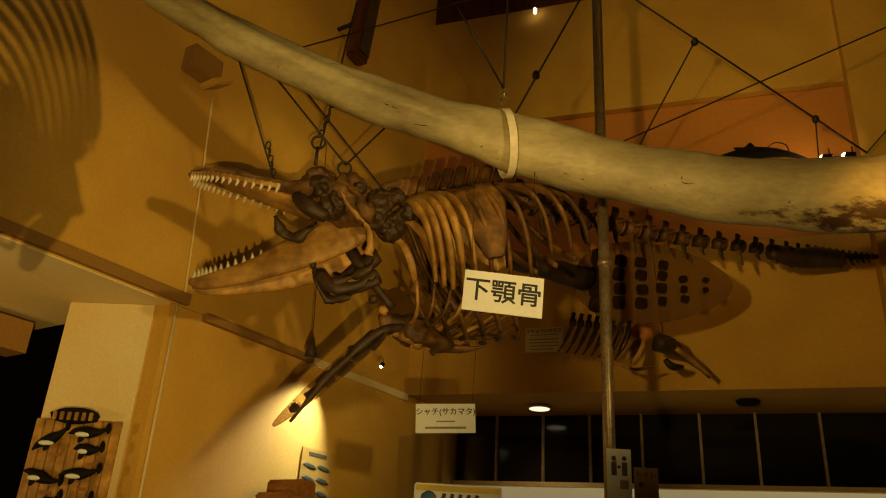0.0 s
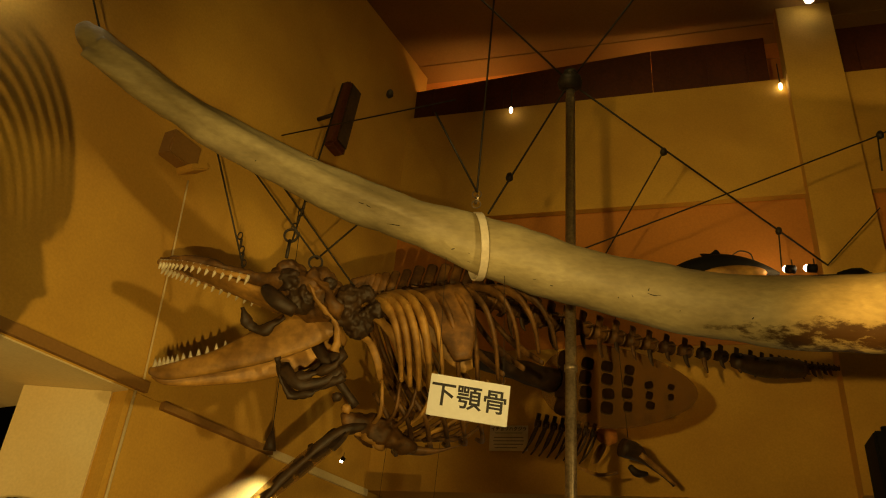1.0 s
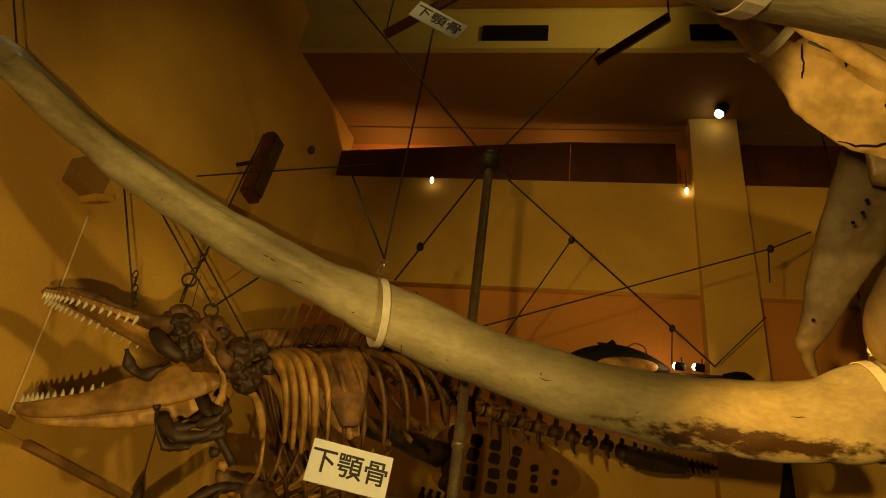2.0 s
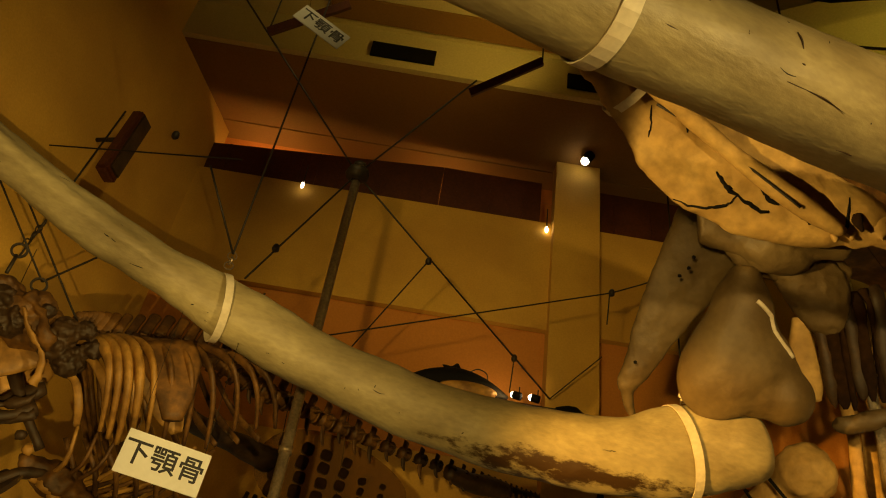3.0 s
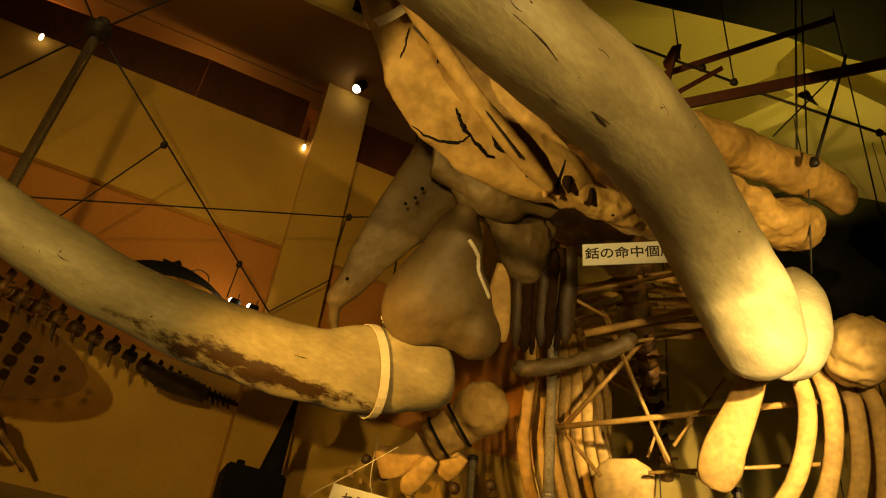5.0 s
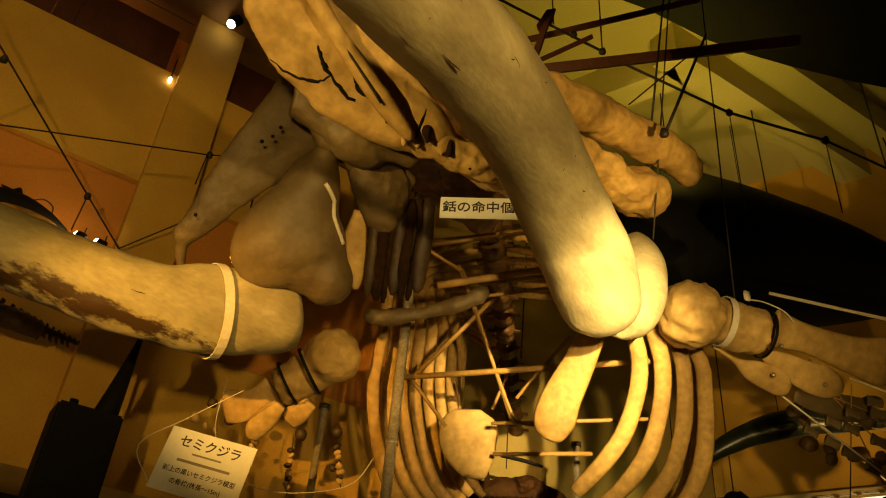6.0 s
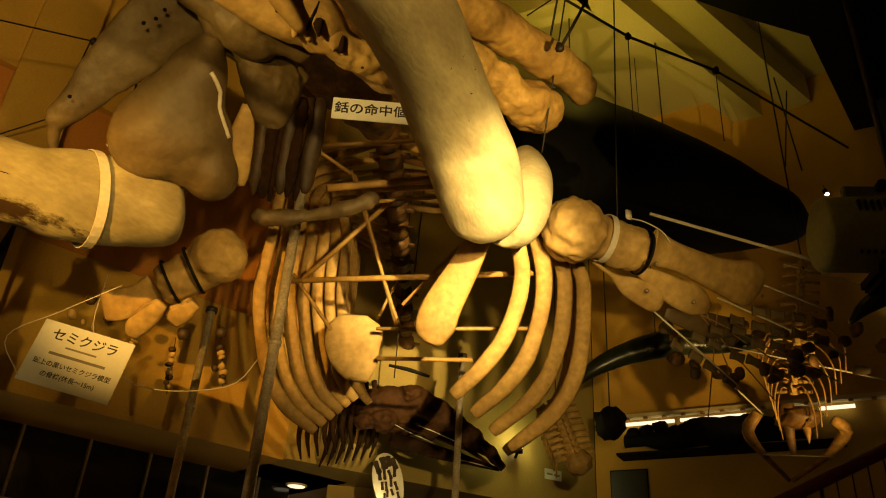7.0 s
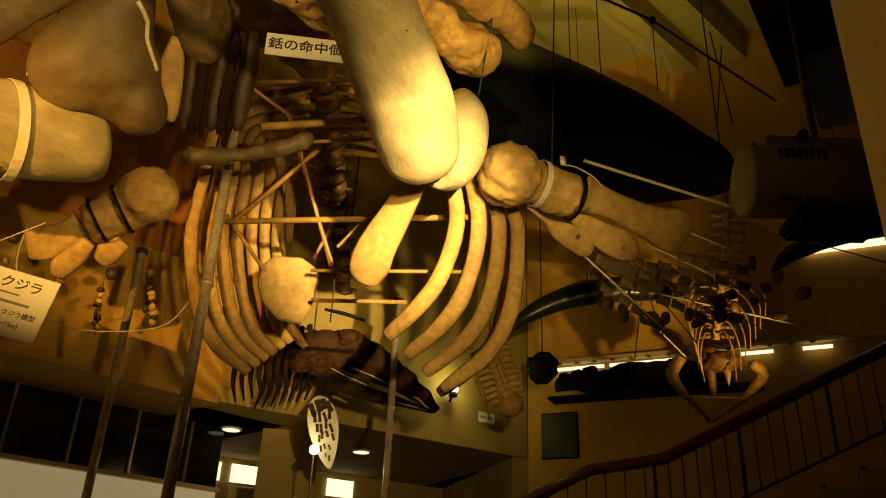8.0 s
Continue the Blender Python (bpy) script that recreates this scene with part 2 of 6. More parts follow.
def on_a(s, z, n=6.7):
    """A place by the back wall: s along it, n out from the eye."""
    return U * s + N * n + Vector((0, 0, z))


V = Vector((-0.55, -0.835, 0))
K = Vector((-0.32, 7.22, 0))
M = Vector((0.835, -0.55, 0))


def on_b(s, z, out=0.0):
    """A place by the left wall: s from its far corner, out into the room."""
    return K + V * s + M * out + Vector((0, 0, z))


def xy(*ps):
    return [(p.x, p.y) for p in ps]

# ---- the hall ----
FLOOR_Z = -0.1


def wall_a(name, s0, s1, z0, z1, n0, n1, mat, label):
    return slab(name, xy(on_a(s0, 0, n0), on_a(s1, 0, n0), on_a(s1, 0, n1), on_a(s0, 0, n1)), z0, z1, mat, label)


def wall_b(name, s0, s1, z0, z1, o0, o1, mat, label):
    return slab(name, xy(on_b(s0, 0, o0), on_b(s1, 0, o0), on_b(s1, 0, o1), on_b(s0, 0, o1)), z0, z1, mat, label)


slab("floor", [(-12, -9), (12, -9), (12, 12), (-12, 12)], FLOOR_Z - 0.3, FLOOR_Z, FLOOR, "brown tiled museum floor")
wall_a("wall_back", -2.78, 4.6, 3.05, 4.35, 6.7, 7.0, PAINT, "cream painted hall wall over a low ledge")
# the glow below the upper wall is painted into this band
wall_a("wall_back_band", -2.78, 4.6, 4.353, 5.8, 6.7, 7.0, LIT_ORANGE, "wall band under the upper wall, painted orange for lamp glow")
wall_a("wall_back_upper", -2.78, 4.6, 5.803, 7.2, 6.63, 7.0, PAINT, "cream painted upper wall, slightly proud")
wall_a("wall_back_top", -2.78, 4.6, 8.04, 9.2, 6.7, 7.0, CEIL, "brown painted wall top over a slot")
wall_a("recess_back", -2.78, 4.6, 7.2, 8.04, 7.25, 7.4, LIT_ORANGE, "orange lit back of the high slot")
wall_a("recess_sill", -2.78, 4.6, 7.1, 7.195, 7.003, 7.25, LIT_ORANGE, "orange lit sill of the high slot")
wall_a("recess_head", -2.78, 4.6, 8.045, 8.15, 7.003, 7.25, LIT_ORANGE, "orange lit head of the high slot")
wall_b("wall_left", -0.2, 9, 3.05, 9.2, 0, -0.3, PAINT, "cream painted side wall")
wall_b("wall_left_lower", -0.6, 2.72, FLOOR_Z, 3.046, 0, -0.3, PAINT, "cream painted side wall under a thin trim")
wall_b("trim_left", 0.03, 1.35, 2.99, 3.05, 0.035, 0.002, PAINT_PALE, "pale trim rail on the wall")
wall_b("trim_left", 1.35, 2.45, 3.0, 3.05, 0.05, 0.002, CEIL, "brown trim rail on the wall")
wall_b("trim_left", 2.6, 8.0, 3.06, 3.13, 0.04, 0.002, CEIL, "brown trim rail along a soffit edge")
wall_b("soffit_left", 2.72, 8.0, 3.04, 3.08, -0.002, -3.2, PAINT_PALE, "pale soffit under an upper gallery")
# black paint stands in for the darkness of the side room
wall_b("wall_side_room", 2.0, 8.0, FLOOR_Z, 3.0, -3.2, -3.4, BLACK, "side room wall, painted black for the room's darkness")
wall_b("beam_side_room", 2.9, 7.0, 2.78, 3.0, -1.2, -1.45, CEIL, "brown beam under the soffit")
wall_a("window_1", -2.5, 5.3, 2.42, 3.07, 7.68, 7.72, GLASS_DARK, "dark glazing under a soffit")
# band glows by itself to brighten the wall below the windows
wall_a("window_frosted", -2.5, 5.3, 1.6, 2.38, 7.66, 7.84, BAND_GLOW, "pale band under dark windows, made to glow")
wall_a("wall_below_window", -2.9, 5.6, FLOOR_Z, 1.6, 7.65, 7.85, PAINT_PALE, "pale wall under a glowing band")
wall_a("sill_1", -2.5, 5.3, 2.38, 2.42, 7.58, 7.85, PAINT_PALE, "pale window sill")
wall_a("wall_window_end", -2.95, -2.52, FLOOR_Z, 3.05, 7.3, 7.85, PAINT, "cream wall end by the window")
wall_a("soffit_back", -2.95, 5.6, 3.06, 3.2, 7.003, 8.6, PAINT, "cream soffit with round downlights")
for s in (-2.09, -1.63, -1.18, -0.7, -0.18, 0.3, 0.83, 1.4, 1.95, 2.5, 3.1, 3.69, 4.3, 4.9):
    wall_a("mullion", s - 0.012, s + 0.012, 2.42, 3.06, 7.64, 7.68, STEEL, "thin metal window mullion")
wall_a("column_back", 1.27, 1.78, 3.05, 8.05, 6.5, 6.698, PAINT, "cream pilaster on the back wall")
slab("wall_bend", [(6.56, 4.79), (9.83, 2.75), (9.98, 2.95), (6.7, 5.0)], 3.1, 9.2, OLIVE, "olive wall over a lower ceiling")
slab("soffit_far", [(6.56, 4.75), (9.83, 2.75), (13.5, 7.5), (8, 9)], 3.06, 3.1, OLIVE, "olive low ceiling with round downlights")
slab("wall_far_room", [(7.5, 7.6), (12.0, 4.6), (12.1, 4.8), (7.6, 7.8)], FLOOR_Z, 3.06, OLIVE, "olive back wall of the far lobby")
slab("wall_lobby", [(9.83, 2.74), (11.9, 4.6), (11.8, 4.75), (9.7, 2.9)], FLOOR_Z, 3.055, OLIVE, "olive lobby wall")
slab("column_lobby", [(7.62, 5.02), (7.95, 4.5), (8.25, 4.7), (7.95, 5.2)], FLOOR_Z, 3.058, OLIVE, "square olive lobby column")
slab("wall_east", [(9.83, -9), (10.1, -9), (10.1, 2.74), (9.83, 2.74)], FLOOR_Z, 9.2, PAINT, "cream end wall with a light slot")
# unseen closing walls, coloured dark brown to cut bounced light
slab("wall_south", [(-12, -9.3), (12, -9.3), (12, -9), (-12, -9)], FLOOR_Z, 9.2, CEIL, "brown painted wall")
slab("wall_west", [(-12.3, -9), (-12, -9), (-12, 12), (-12.3, 12)], FLOOR_Z, 9.2, CEIL, "brown painted wall")
wall_a("ceiling_soffit", -4.0, 4.6, 8.05, 8.2, 6.695, 5.57, CEIL, "brown painted low ceiling")
wall_a("fascia", -4.0, 4.6, 8.05, 8.62, 5.565, 5.5, CEIL_YEL, "yellow lit ceiling fascia")
slab("ceiling", [(-12, -9), (12, -9), (12, 12), (-12, 12)], 8.62, 8.9, CEIL_YEL, "yellow lit ceiling with deep beams")
wall_a("trim_ceiling", -1.5, 3.2, 8.585, 8.615, 5.4, 5.12, CEIL, "brown strip along the ceiling")
for s in (0.55, 2.78):
    wall_a("vent_1", s - 1.55 if s < 1 else 1.15, s - 0.85 if s < 1 else 1.75, 8.16, 8.38, 5.497, 5.47, BLACK, "black ventilation slot")


def beam(a, b, width, z0, z1, mat, label):
    a, b = Vector((*a, 0)), Vector((*b, 0))
    d = (b - a).normalized()
    s = Vector((-d.y, d.x, 0)) * width / 2
    return slab("beam_ceiling", xy(a - s, b - s, b + s, a + s), z0, z1, mat, label)


for a, b, w in (((6.9, 3.6), (6.97, 1.72), 0.32), ((6.6, 1.75), (9.9, 0.42), 0.34), ((6.9, 1.0), (9.83, -0.2), 0.30), ((3.5, 3.9), (9.8, -3.2), 0.3)):
    beam(a, b, w, 8.18, 8.62, CEIL_YEL, "deep yellow ceiling beam")
# a bulkhead over the walk, painted black in place of unlit ceiling
slab("bulkhead_black", [(2.2, 3.2), (4.06, 2.46), (5.42, 1.5), (6.1, 1.13), (6.47, 0.86), (6.86, 0.54), (7.36, 0.09), (7.87, -0.43), (9.8, -0.75), (9.8, -6), (-2, -6), (-2, 0.5)], 7.6, 7.75, BLACK, "bulkhead under the ceiling, painted black as unlit")

# high dark red boards in the slot, with small lamps between
for s0, s1 in ((-2.7, -1.445), (-1.445, -0.015), (-0.015, 1.15), (1.80, 3.1), (3.11, 4.5)):
    board = thing("slot_board", on_a((s0 + s1) / 2, 7.2, 6.72), "dark red board standing in the high wall slot", "board", "boards in the wall slot")
    bm = bmesh.new()
    tops = [7.87 - .075 * max(0, -x) for x in (s0, s1)]
    front, back = ([bm.verts.new(on_a(x, z, n)) for x, z in ((s0, 7.19), (s1 - .004, 7.19), (s1 - .004, tops[1]), (s0, tops[0]))] for n in (6.72, 6.75))
    bm.faces.new(front)
    bm.faces.new(back[::-1])
    for k in range(4):
        bm.faces.new((front[k], back[k], back[(k + 1) % 4], front[(k + 1) % 4]))
    bmesh.ops.recalc_face_normals(bm, faces=bm.faces[:])
    part("panel", bm, WINE, board, smooth=False)
    for k in range(3):
        x = s0 + (s1 - s0) * (k + 0.5) / 3
        part("batten", box(Matrix.Translation(on_a(x, 7.46, 6.715)) @ pose(0, 0, 0, 0, 0, math.degrees(math.atan2(U.y, U.x))), (0.03, 0.02, 0.44), 0.004), WINE, board, smooth=False)


def drop_lamp(place):
    lamp = thing("slot_lamp", place, "small lit candle lamp on the wall", "lamp", "small wall lamps")
    part("flame_bulb", ball(place, (0.02, 0.02, 0.045), div=2), LAMP_TINY, lamp)
    part("stem", rod(Vector(place) + Vector((0, 0, 0.05)), Vector(place) + Vector((0, 0, 0.3)), 0.006), IRON, lamp)


drop_lamp(on_a(-1.52, 7.1, 6.55))
drop_lamp(on_a(1.21, 7.08, 6.6))


def round_lamp(place, aim, label, watts=0, degrees=80, r=0.05, colour=WARM, group="hall spotlights"):
    """A small can spotlight with a lit lens and a bracket."""
    lamp = thing("spotlight", place, label, "spotlight", group)
    p, d = Vector(place), (Vector(aim) - Vector(place)).normalized()
    part("can", rod(p - d * r * 2.4, p - d * r * .2, r * 1.2, 14), BLACK, lamp)
    part("lens", ball(p, (r, r, r), div=2), LAMP, lamp, "glowing lamp lens")
    part("bracket", rod(p - d * r * 2, p - d * r * 2 + Vector((0, 0, r * 3)), r * .2), IRON, lamp)
    if watts:
        spot("spotlight_beam", p + d * (r + 0.02), aim, watts, degrees, 0.8, r, colour)
    return lamp


round_lamp(on_a(1.56, 7.95, 6.32), on_a(0.2, 5.6, 6.7), "lit spotlight at the top of the pilaster", 0.3, 120)
round_lamp(on_a(0.93, 4.80, 6.2), on_a(0.0, 5.3, 6.9), "small lit spotlight beside the wall model", 3, 160, 0.03, AMBER)
round_lamp(on_a(1.09, 4.80, 6.2), on_a(-0.6, 5.4, 6.9), "small lit spotlight beside the wall model", 3, 160, 0.03, AMBER)
bulb("slot_glow", on_a(-2.1, 7.45, 7.05), 9, 0.05, AMBER)
bulb("slot_glow", on_a(0.0, 7.5, 7.02), 5, 0.05, AMBER)
round_lamp((-2.62, 3.4, 5.02), (-1.2, 5.8, 3.6), "lit spotlight beside the side wall", 0, 80, 0.07)
round_lamp((-2.1, 3.35, 5.08), (-1.2, 5.8, 3.6), "lit spotlight beside the side wall", 0, 80, 0.05)
round_lamp((9.6, -0.3, 6.65), (9.75, -0.9, 5.0), "small lit spotlight on the end wall", 1.5, 110, 0.025, AMBER)


def downlight(place, r, watts):
    lamp = thing("downlight", place, "round recessed downlight in a low ceiling", "downlight", "recessed downlights")
    x, y, z = place
    part("trim_ring", tube([(x, y, z - 0.02, r * 1.15), (x, y, z - 0.004, r * 1.2)], 24, 1, up=(1, 0, 0)), BAND, lamp)
    part("diffuser", tube([(x, y, z - 0.026, r * 0.9), (x, y, z - 0.021, r * 0.95)], 24, 1, up=(1, 0, 0)), LAMP_SOFT, lamp, "glowing round diffuser")
    if watts:
        spot("downlight_beam", (x, y, z - 0.04), (x, y, 0), watts, 130, 0.8, r, PALE)


downlight((0.91, 7.35, 3.05), 0.10, 14)
downlight((7.5, 5.35, 3.05), 0.10, 1.5)
downlight((8.92, 4.53, 3.05), 0.10, 1.5)
tagged(part("downlight", tube([(2.57, 6.62, 3.02, 0.09), (2.57, 6.62, 3.045, 0.1)], 20, 1, up=(1, 0, 0)), BLACK), "unlit dark round downlight in a low ceiling", "downlight", "recessed downlights")

# side wall: pillar, plaques, box, conduit
slab("column_left", [(-1.93, 5.0), (-2.5, 5.05), (-2.63, 5.6), (-1.9, 5.58)], FLOOR_Z, 3.038, PAINT_PALE, "pale square pillar under the gallery")
box_b = thing("junction_box", on_b(2.9, 4.7), "brown wall box with a conduit below", "box")
ROT_B = pose(0, 0, 0, 0, 0, math.degrees(math.atan2(V.y, V.x)))
part("case", box(Matrix.Translation(on_b(2.92, 4.74, 0.08)) @ ROT_B, (0.26, 0.12, 0.2), 0.01), CEIL, box_b, smooth=False)
part("shade", box(Matrix.Translation(on_b(2.80, 4.66, 0.11)) @ ROT_B @ pose(0, 0, 0, 0, 35, 0), (0.18, 0.16, 0.05), 0.01), PAINT, box_b, smooth=False)
part("conduit", tube([(*on_b(2.74, 4.62, 0.02), 0.007), (*on_b(2.70, 4.1, 0.02), 0.007), (*on_b(2.64, 3.1, 0.02), 0.007)], 8, 3, up=(1, 0, 0)), PAINT_PALE, box_b, "cream conduit")
part("conduit", rod(on_b(2.68, 3.05, 0.02), on_b(2.66, -0.05, 0.02), 0.01), PAINT_PALE, box_b, "cream conduit")
speaker = thing("wall_speaker", on_b(1.55, 6.0, 0.2), "dark red column loudspeaker on the side wall", "loudspeaker")
SPK = Matrix.Translation(on_b(1.53, 6.02, 0.3)) @ ROT_B @ pose(0, 0, 0, 0, -6, 0)
part("cabinet", box(SPK, (0.2, 0.13, 0.80), 0.03), WINE, speaker, smooth=False)
part("grille", box(SPK @ Matrix.Translation((0, 0.07, 0)), (0.15, 0.02, 0.72), 0.01), DARK_BONE, speaker, smooth=False)
part("bracket", rod(on_b(1.53, 6.1, 0.0), on_b(1.53, 6.1, 0.25), 0.02), IRON, speaker)
poster = thing("poster", on_b(1.14, 2.0, 0.01), "tan poster with rows of whale pictures on the wall", "poster")
part("sheet", box(Matrix.Translation(on_b(1.14, 1.98, 0.012)) @ ROT_B, (0.36, 0.008, 0.78), 0.002), material("tan_poster", (0.55, 0.334, 0.0565), 0.5, 0, 30, 0.1, 0.05), poster, smooth=False)
POSTER_INK = material("poster_ink", (0.08, 0.08, 0.05), 0.5, 0, 30, 0.2, 0.0)
for i in range(7):
    for j in range(2):
        c = on_b(1.22 - 0.16 * j, 2.24 - 0.095 * i, 0.018)
        part("whale_picture", ball(c, (0.075, 0.004, 0.02), (0, -8, math.degrees(math.atan2(V.y, V.x))), 0.2, div=2), POSTER_INK, poster)
part("title_bar", box(Matrix.Translation(on_b(1.14, 2.33, 0.018)) @ ROT_B, (0.2, 0.004, 0.025)), POSTER_INK, poster, smooth=False)
round_lamp(on_b(0.98, 3.03, 0.42), on_b(1.25, 2.0, 0.0), "small lit spotlight over the poster", 0, 70, 0.014)

# orange model ship or castle below the poster
fort = thing("display_roof", on_b(2.0, 1.7, 0.5), "orange-brown stepped wooden display top", "display")
WOOD = material("orange_wood", (0.34, 0.131, 0.0186), 0.6, 0, 30, 0.3, 0.3, (0.16, 0.054, 0.00621), 5, 0.6)
FORT = Matrix.Translation(on_b(1.86, 1.7, 0.45)) @ ROT_B
for w, z, h in ((0.95, 0.0, 0.14), (0.62, 0.12, 0.1), (0.34, 0.2, 0.1), (0.16, 0.28, 0.12)):
    part("tier", box(FORT @ Matrix.Translation((0, 0, z)), (w, 0.3, h), 0.015), WOOD, fort, smooth=False)
part("cabinet", box(Matrix.Translation(on_b(1.86, 0.76, 0.45)) @ ROT_B, (1.0, 0.36, 1.72), 0.02), WOOD, fort, smooth=False)

# plaque with small whale models on the pillar
plaque = thing("model_plaque", (-2.4, 5.04, 1.8), "wooden slat plaque with small black and white whale models", "plaque")
PLQ = pose(-2.23, 4.99, 1.93, 0, 0, -4)
for i in range(9):
    part("slat", box(PLQ @ Matrix.Translation((-0.24 + 0.06 * i, 0.0, -0.05)), (0.055, 0.02, 0.78), 0.004), ORCA_PALE, plaque, smooth=False)


def mini_whale(m, length, parent):
    body = part("whale_model", tube([(*(m @ Vector((-0.5 * length, 0, 0))), 0.004), (*(m @ Vector((-0.32 * length, 0, 0.01))), 0.02, 0.02), (*(m @ Vector((0, 0, 0))), 0.032, 0.036), (*(m @ Vector((0.3 * length, 0, 0.0))), 0.018, 0.016), (*(m @ Vector((0.48 * length, 0, 0.015))), 0.005, 0.004)], 10, 4), BLACK, parent, "black and white whale model")
    part("belly", ball(m @ Vector((-0.1 * length, -0.02, -0.014)), (0.2 * length, 0.02, 0.016), div=2), CARD, body, "white belly")
    part("fluke", ball(m @ Vector((0.5 * length, 0, 0.02)), (0.012, 0.03, 0.035), div=2), BLACK, body)
    part("fin", ball(m @ Vector((-0.12 * length, -0.02, -0.035)), (0.018, 0.008, 0.03), (0, 25, 0), div=2), BLACK, body)


for x, z, l, tilt in ((-0.12, 0.19, 0.24, 35), (0.1, 0.24, 0.24, 5), (0.12, 0.14, 0.17, 0), (-0.12, -0.03, 0.24, -15), (0.1, 0.0, 0.24, 8), (-0.05, -0.17, 0.16, 20), (0.13, -0.18, 0.18, 25), (-0.14, -0.28, 0.2, 0)):
    mini_whale(PLQ @ pose(x, -0.06, z + 0.02, 0, -tilt, 0), l, plaque)
    part("name_plate", box(PLQ @ Matrix.Translation((x + 0.02, -0.014, z - 0.06)), (0.07, 0.008, 0.02)), WOOD, plaque, smooth=False)
part("crest", ball(PLQ @ Vector((-0.02, -0.03, 0.36)), (0.15, 0.03, 0.05), (0, 0, 0), 0.15, div=3), BLACK, plaque, "dark carved name crest")
for i in range(6):
    part("crest_bar", box(PLQ @ Matrix.Translation((-0.13 + 0.045 * i, -0.065, 0.352)), (0.024, 0.01, 0.05), 0.003), ORCA_PALE, plaque, smooth=False)


# ---- writing ----
def words(string, m, height, mat, parent, name="lettering"):
    """Lettering as a mesh; m: pose whose x runs along the line and y up, centred."""
    cu = bpy.data.curves.new(name, "FONT")
    cu.body, cu.size, cu.align_x, cu.align_y, cu.extrude = string, height, "CENTER", "CENTER", 0.0008
    cu.offset = height * .014
    tmp = bpy.data.objects.new("tmp_text", cu)
    scene.collection.objects.link(tmp)
    bpy.context.view_layer.update()
    me = bpy.data.meshes.new_from_object(tmp)
    bpy.data.objects.remove(tmp)
    me.transform(m)
    return part(name, me, mat, parent, smooth=False)


def sign(centre, right, w, h, label, lines, bars=(), thick=0.006, name="sign", group="hanging signs", up=(0, 0, 1), mat=None):
    """A card that faces along right x up; lines: (text, height, y); bars: (width, height, x, y)."""
    r = Vector(right).normalized()
    u = (Vector(up) - r * Vector(up).dot(r)).normalized()
    f = r.cross(u)
    m = Matrix((( r.x, u.x, f.x, centre[0]), (r.y, u.y, f.y, centre[1]), (r.z, u.z, f.z, centre[2]), (0, 0, 0, 1)))
    ob = thing(name, centre, label, "sign", group)
    part("card", box(m, (w, h, thick), 0.0015), mat or CARD, ob, smooth=False)
    for text, size, y in lines:
        words(text, m @ Matrix.Translation((0, y, thick / 2 + 0.0015)), size, INK, ob)
    for bw, bh, x, y in bars:
        part("text_bar", box(m @ Matrix.Translation((x, y, thick / 2 + 0.001)), (bw, bh, 0.001)), GREY_INK, ob, smooth=False)
    return ob, m


# ---- the jawbones ----
def jaw_material():
    m = material("jaw_bone", (0.46, 0.395, 0.215), 0.5, 0, 46, 0.16, 0.6, (0.20, 0.155, 0.075), 4.6, 0.72, bump_dist=0.006, stretch=(0.42, 1, 1))
    nt = m.node_tree
    b = nt.nodes["Principled BSDF"]
    old = b.inputs["Base Color"].links[0].from_socket
    geo = nt.nodes.new("ShaderNodeTexCoord")
    n = nt.nodes.new("ShaderNodeTexNoise")
    n.inputs["Scale"].default_value, n.inputs["Detail"].default_value, n.inputs["Roughness"].default_value = 7, 8, 0.7
    mp = nt.nodes.new("ShaderNodeMapping")
    mp.inputs["Scale"].default_value = (0.55, 1, 1.6)
    nt.links.new(geo.outputs["Object"], mp.inputs["Vector"])
    nt.links.new(mp.outputs["Vector"], n.inputs["Vector"])
    # a rotted patch along the underside of one bone
    dist = nt.nodes.new("ShaderNodeVectorMath")
    dist.operation = "SUBTRACT"
    dist.inputs[1].default_value = (2.05, 3.52, 3.265)
    nt.links.new(geo.outputs["Object"], dist.inputs[0])
    sc = nt.nodes.new("ShaderNodeVectorMath")
    sc.operation = "MULTIPLY"
    sc.inputs[1].default_value = (0.85, 2.5, 14.0)
    nt.links.new(dist.outputs[0], sc.inputs[0])
    ln = nt.nodes.new("ShaderNodeVectorMath")
    ln.operation = "LENGTH"
    nt.links.new(sc.outputs[0], ln.inputs[0])
    add = nt.nodes.new("ShaderNodeMath")
    add.operation = "MULTIPLY_ADD"
    add.inputs[1].default_value = -0.28
    nt.links.new(ln.outputs["Value"], add.inputs[0])
    nt.links.new(n.outputs["Fac"], add.inputs[2])
    ramp = nt.nodes.new("ShaderNodeValToRGB")
    ramp.color_ramp.elements[0].position, ramp.color_ramp.elements[1].position = 0.27, 0.37
    nt.links.new(add.outputs[0], ramp.inputs["Fac"])
    mx = nt.nodes.new("ShaderNodeMix")
    mx.data_type = "RGBA"
    mx.inputs["B"].default_value = (0.05, 0.026, 0.009, 1)
    nt.links.new(ramp.outputs["Color"], mx.inputs["Factor"])
    nt.links.new(old, mx.inputs["A"])
    nt.links.new(mx.outputs["Result"], b.inputs["Base Color"])
    return m


JAW = jaw_material()


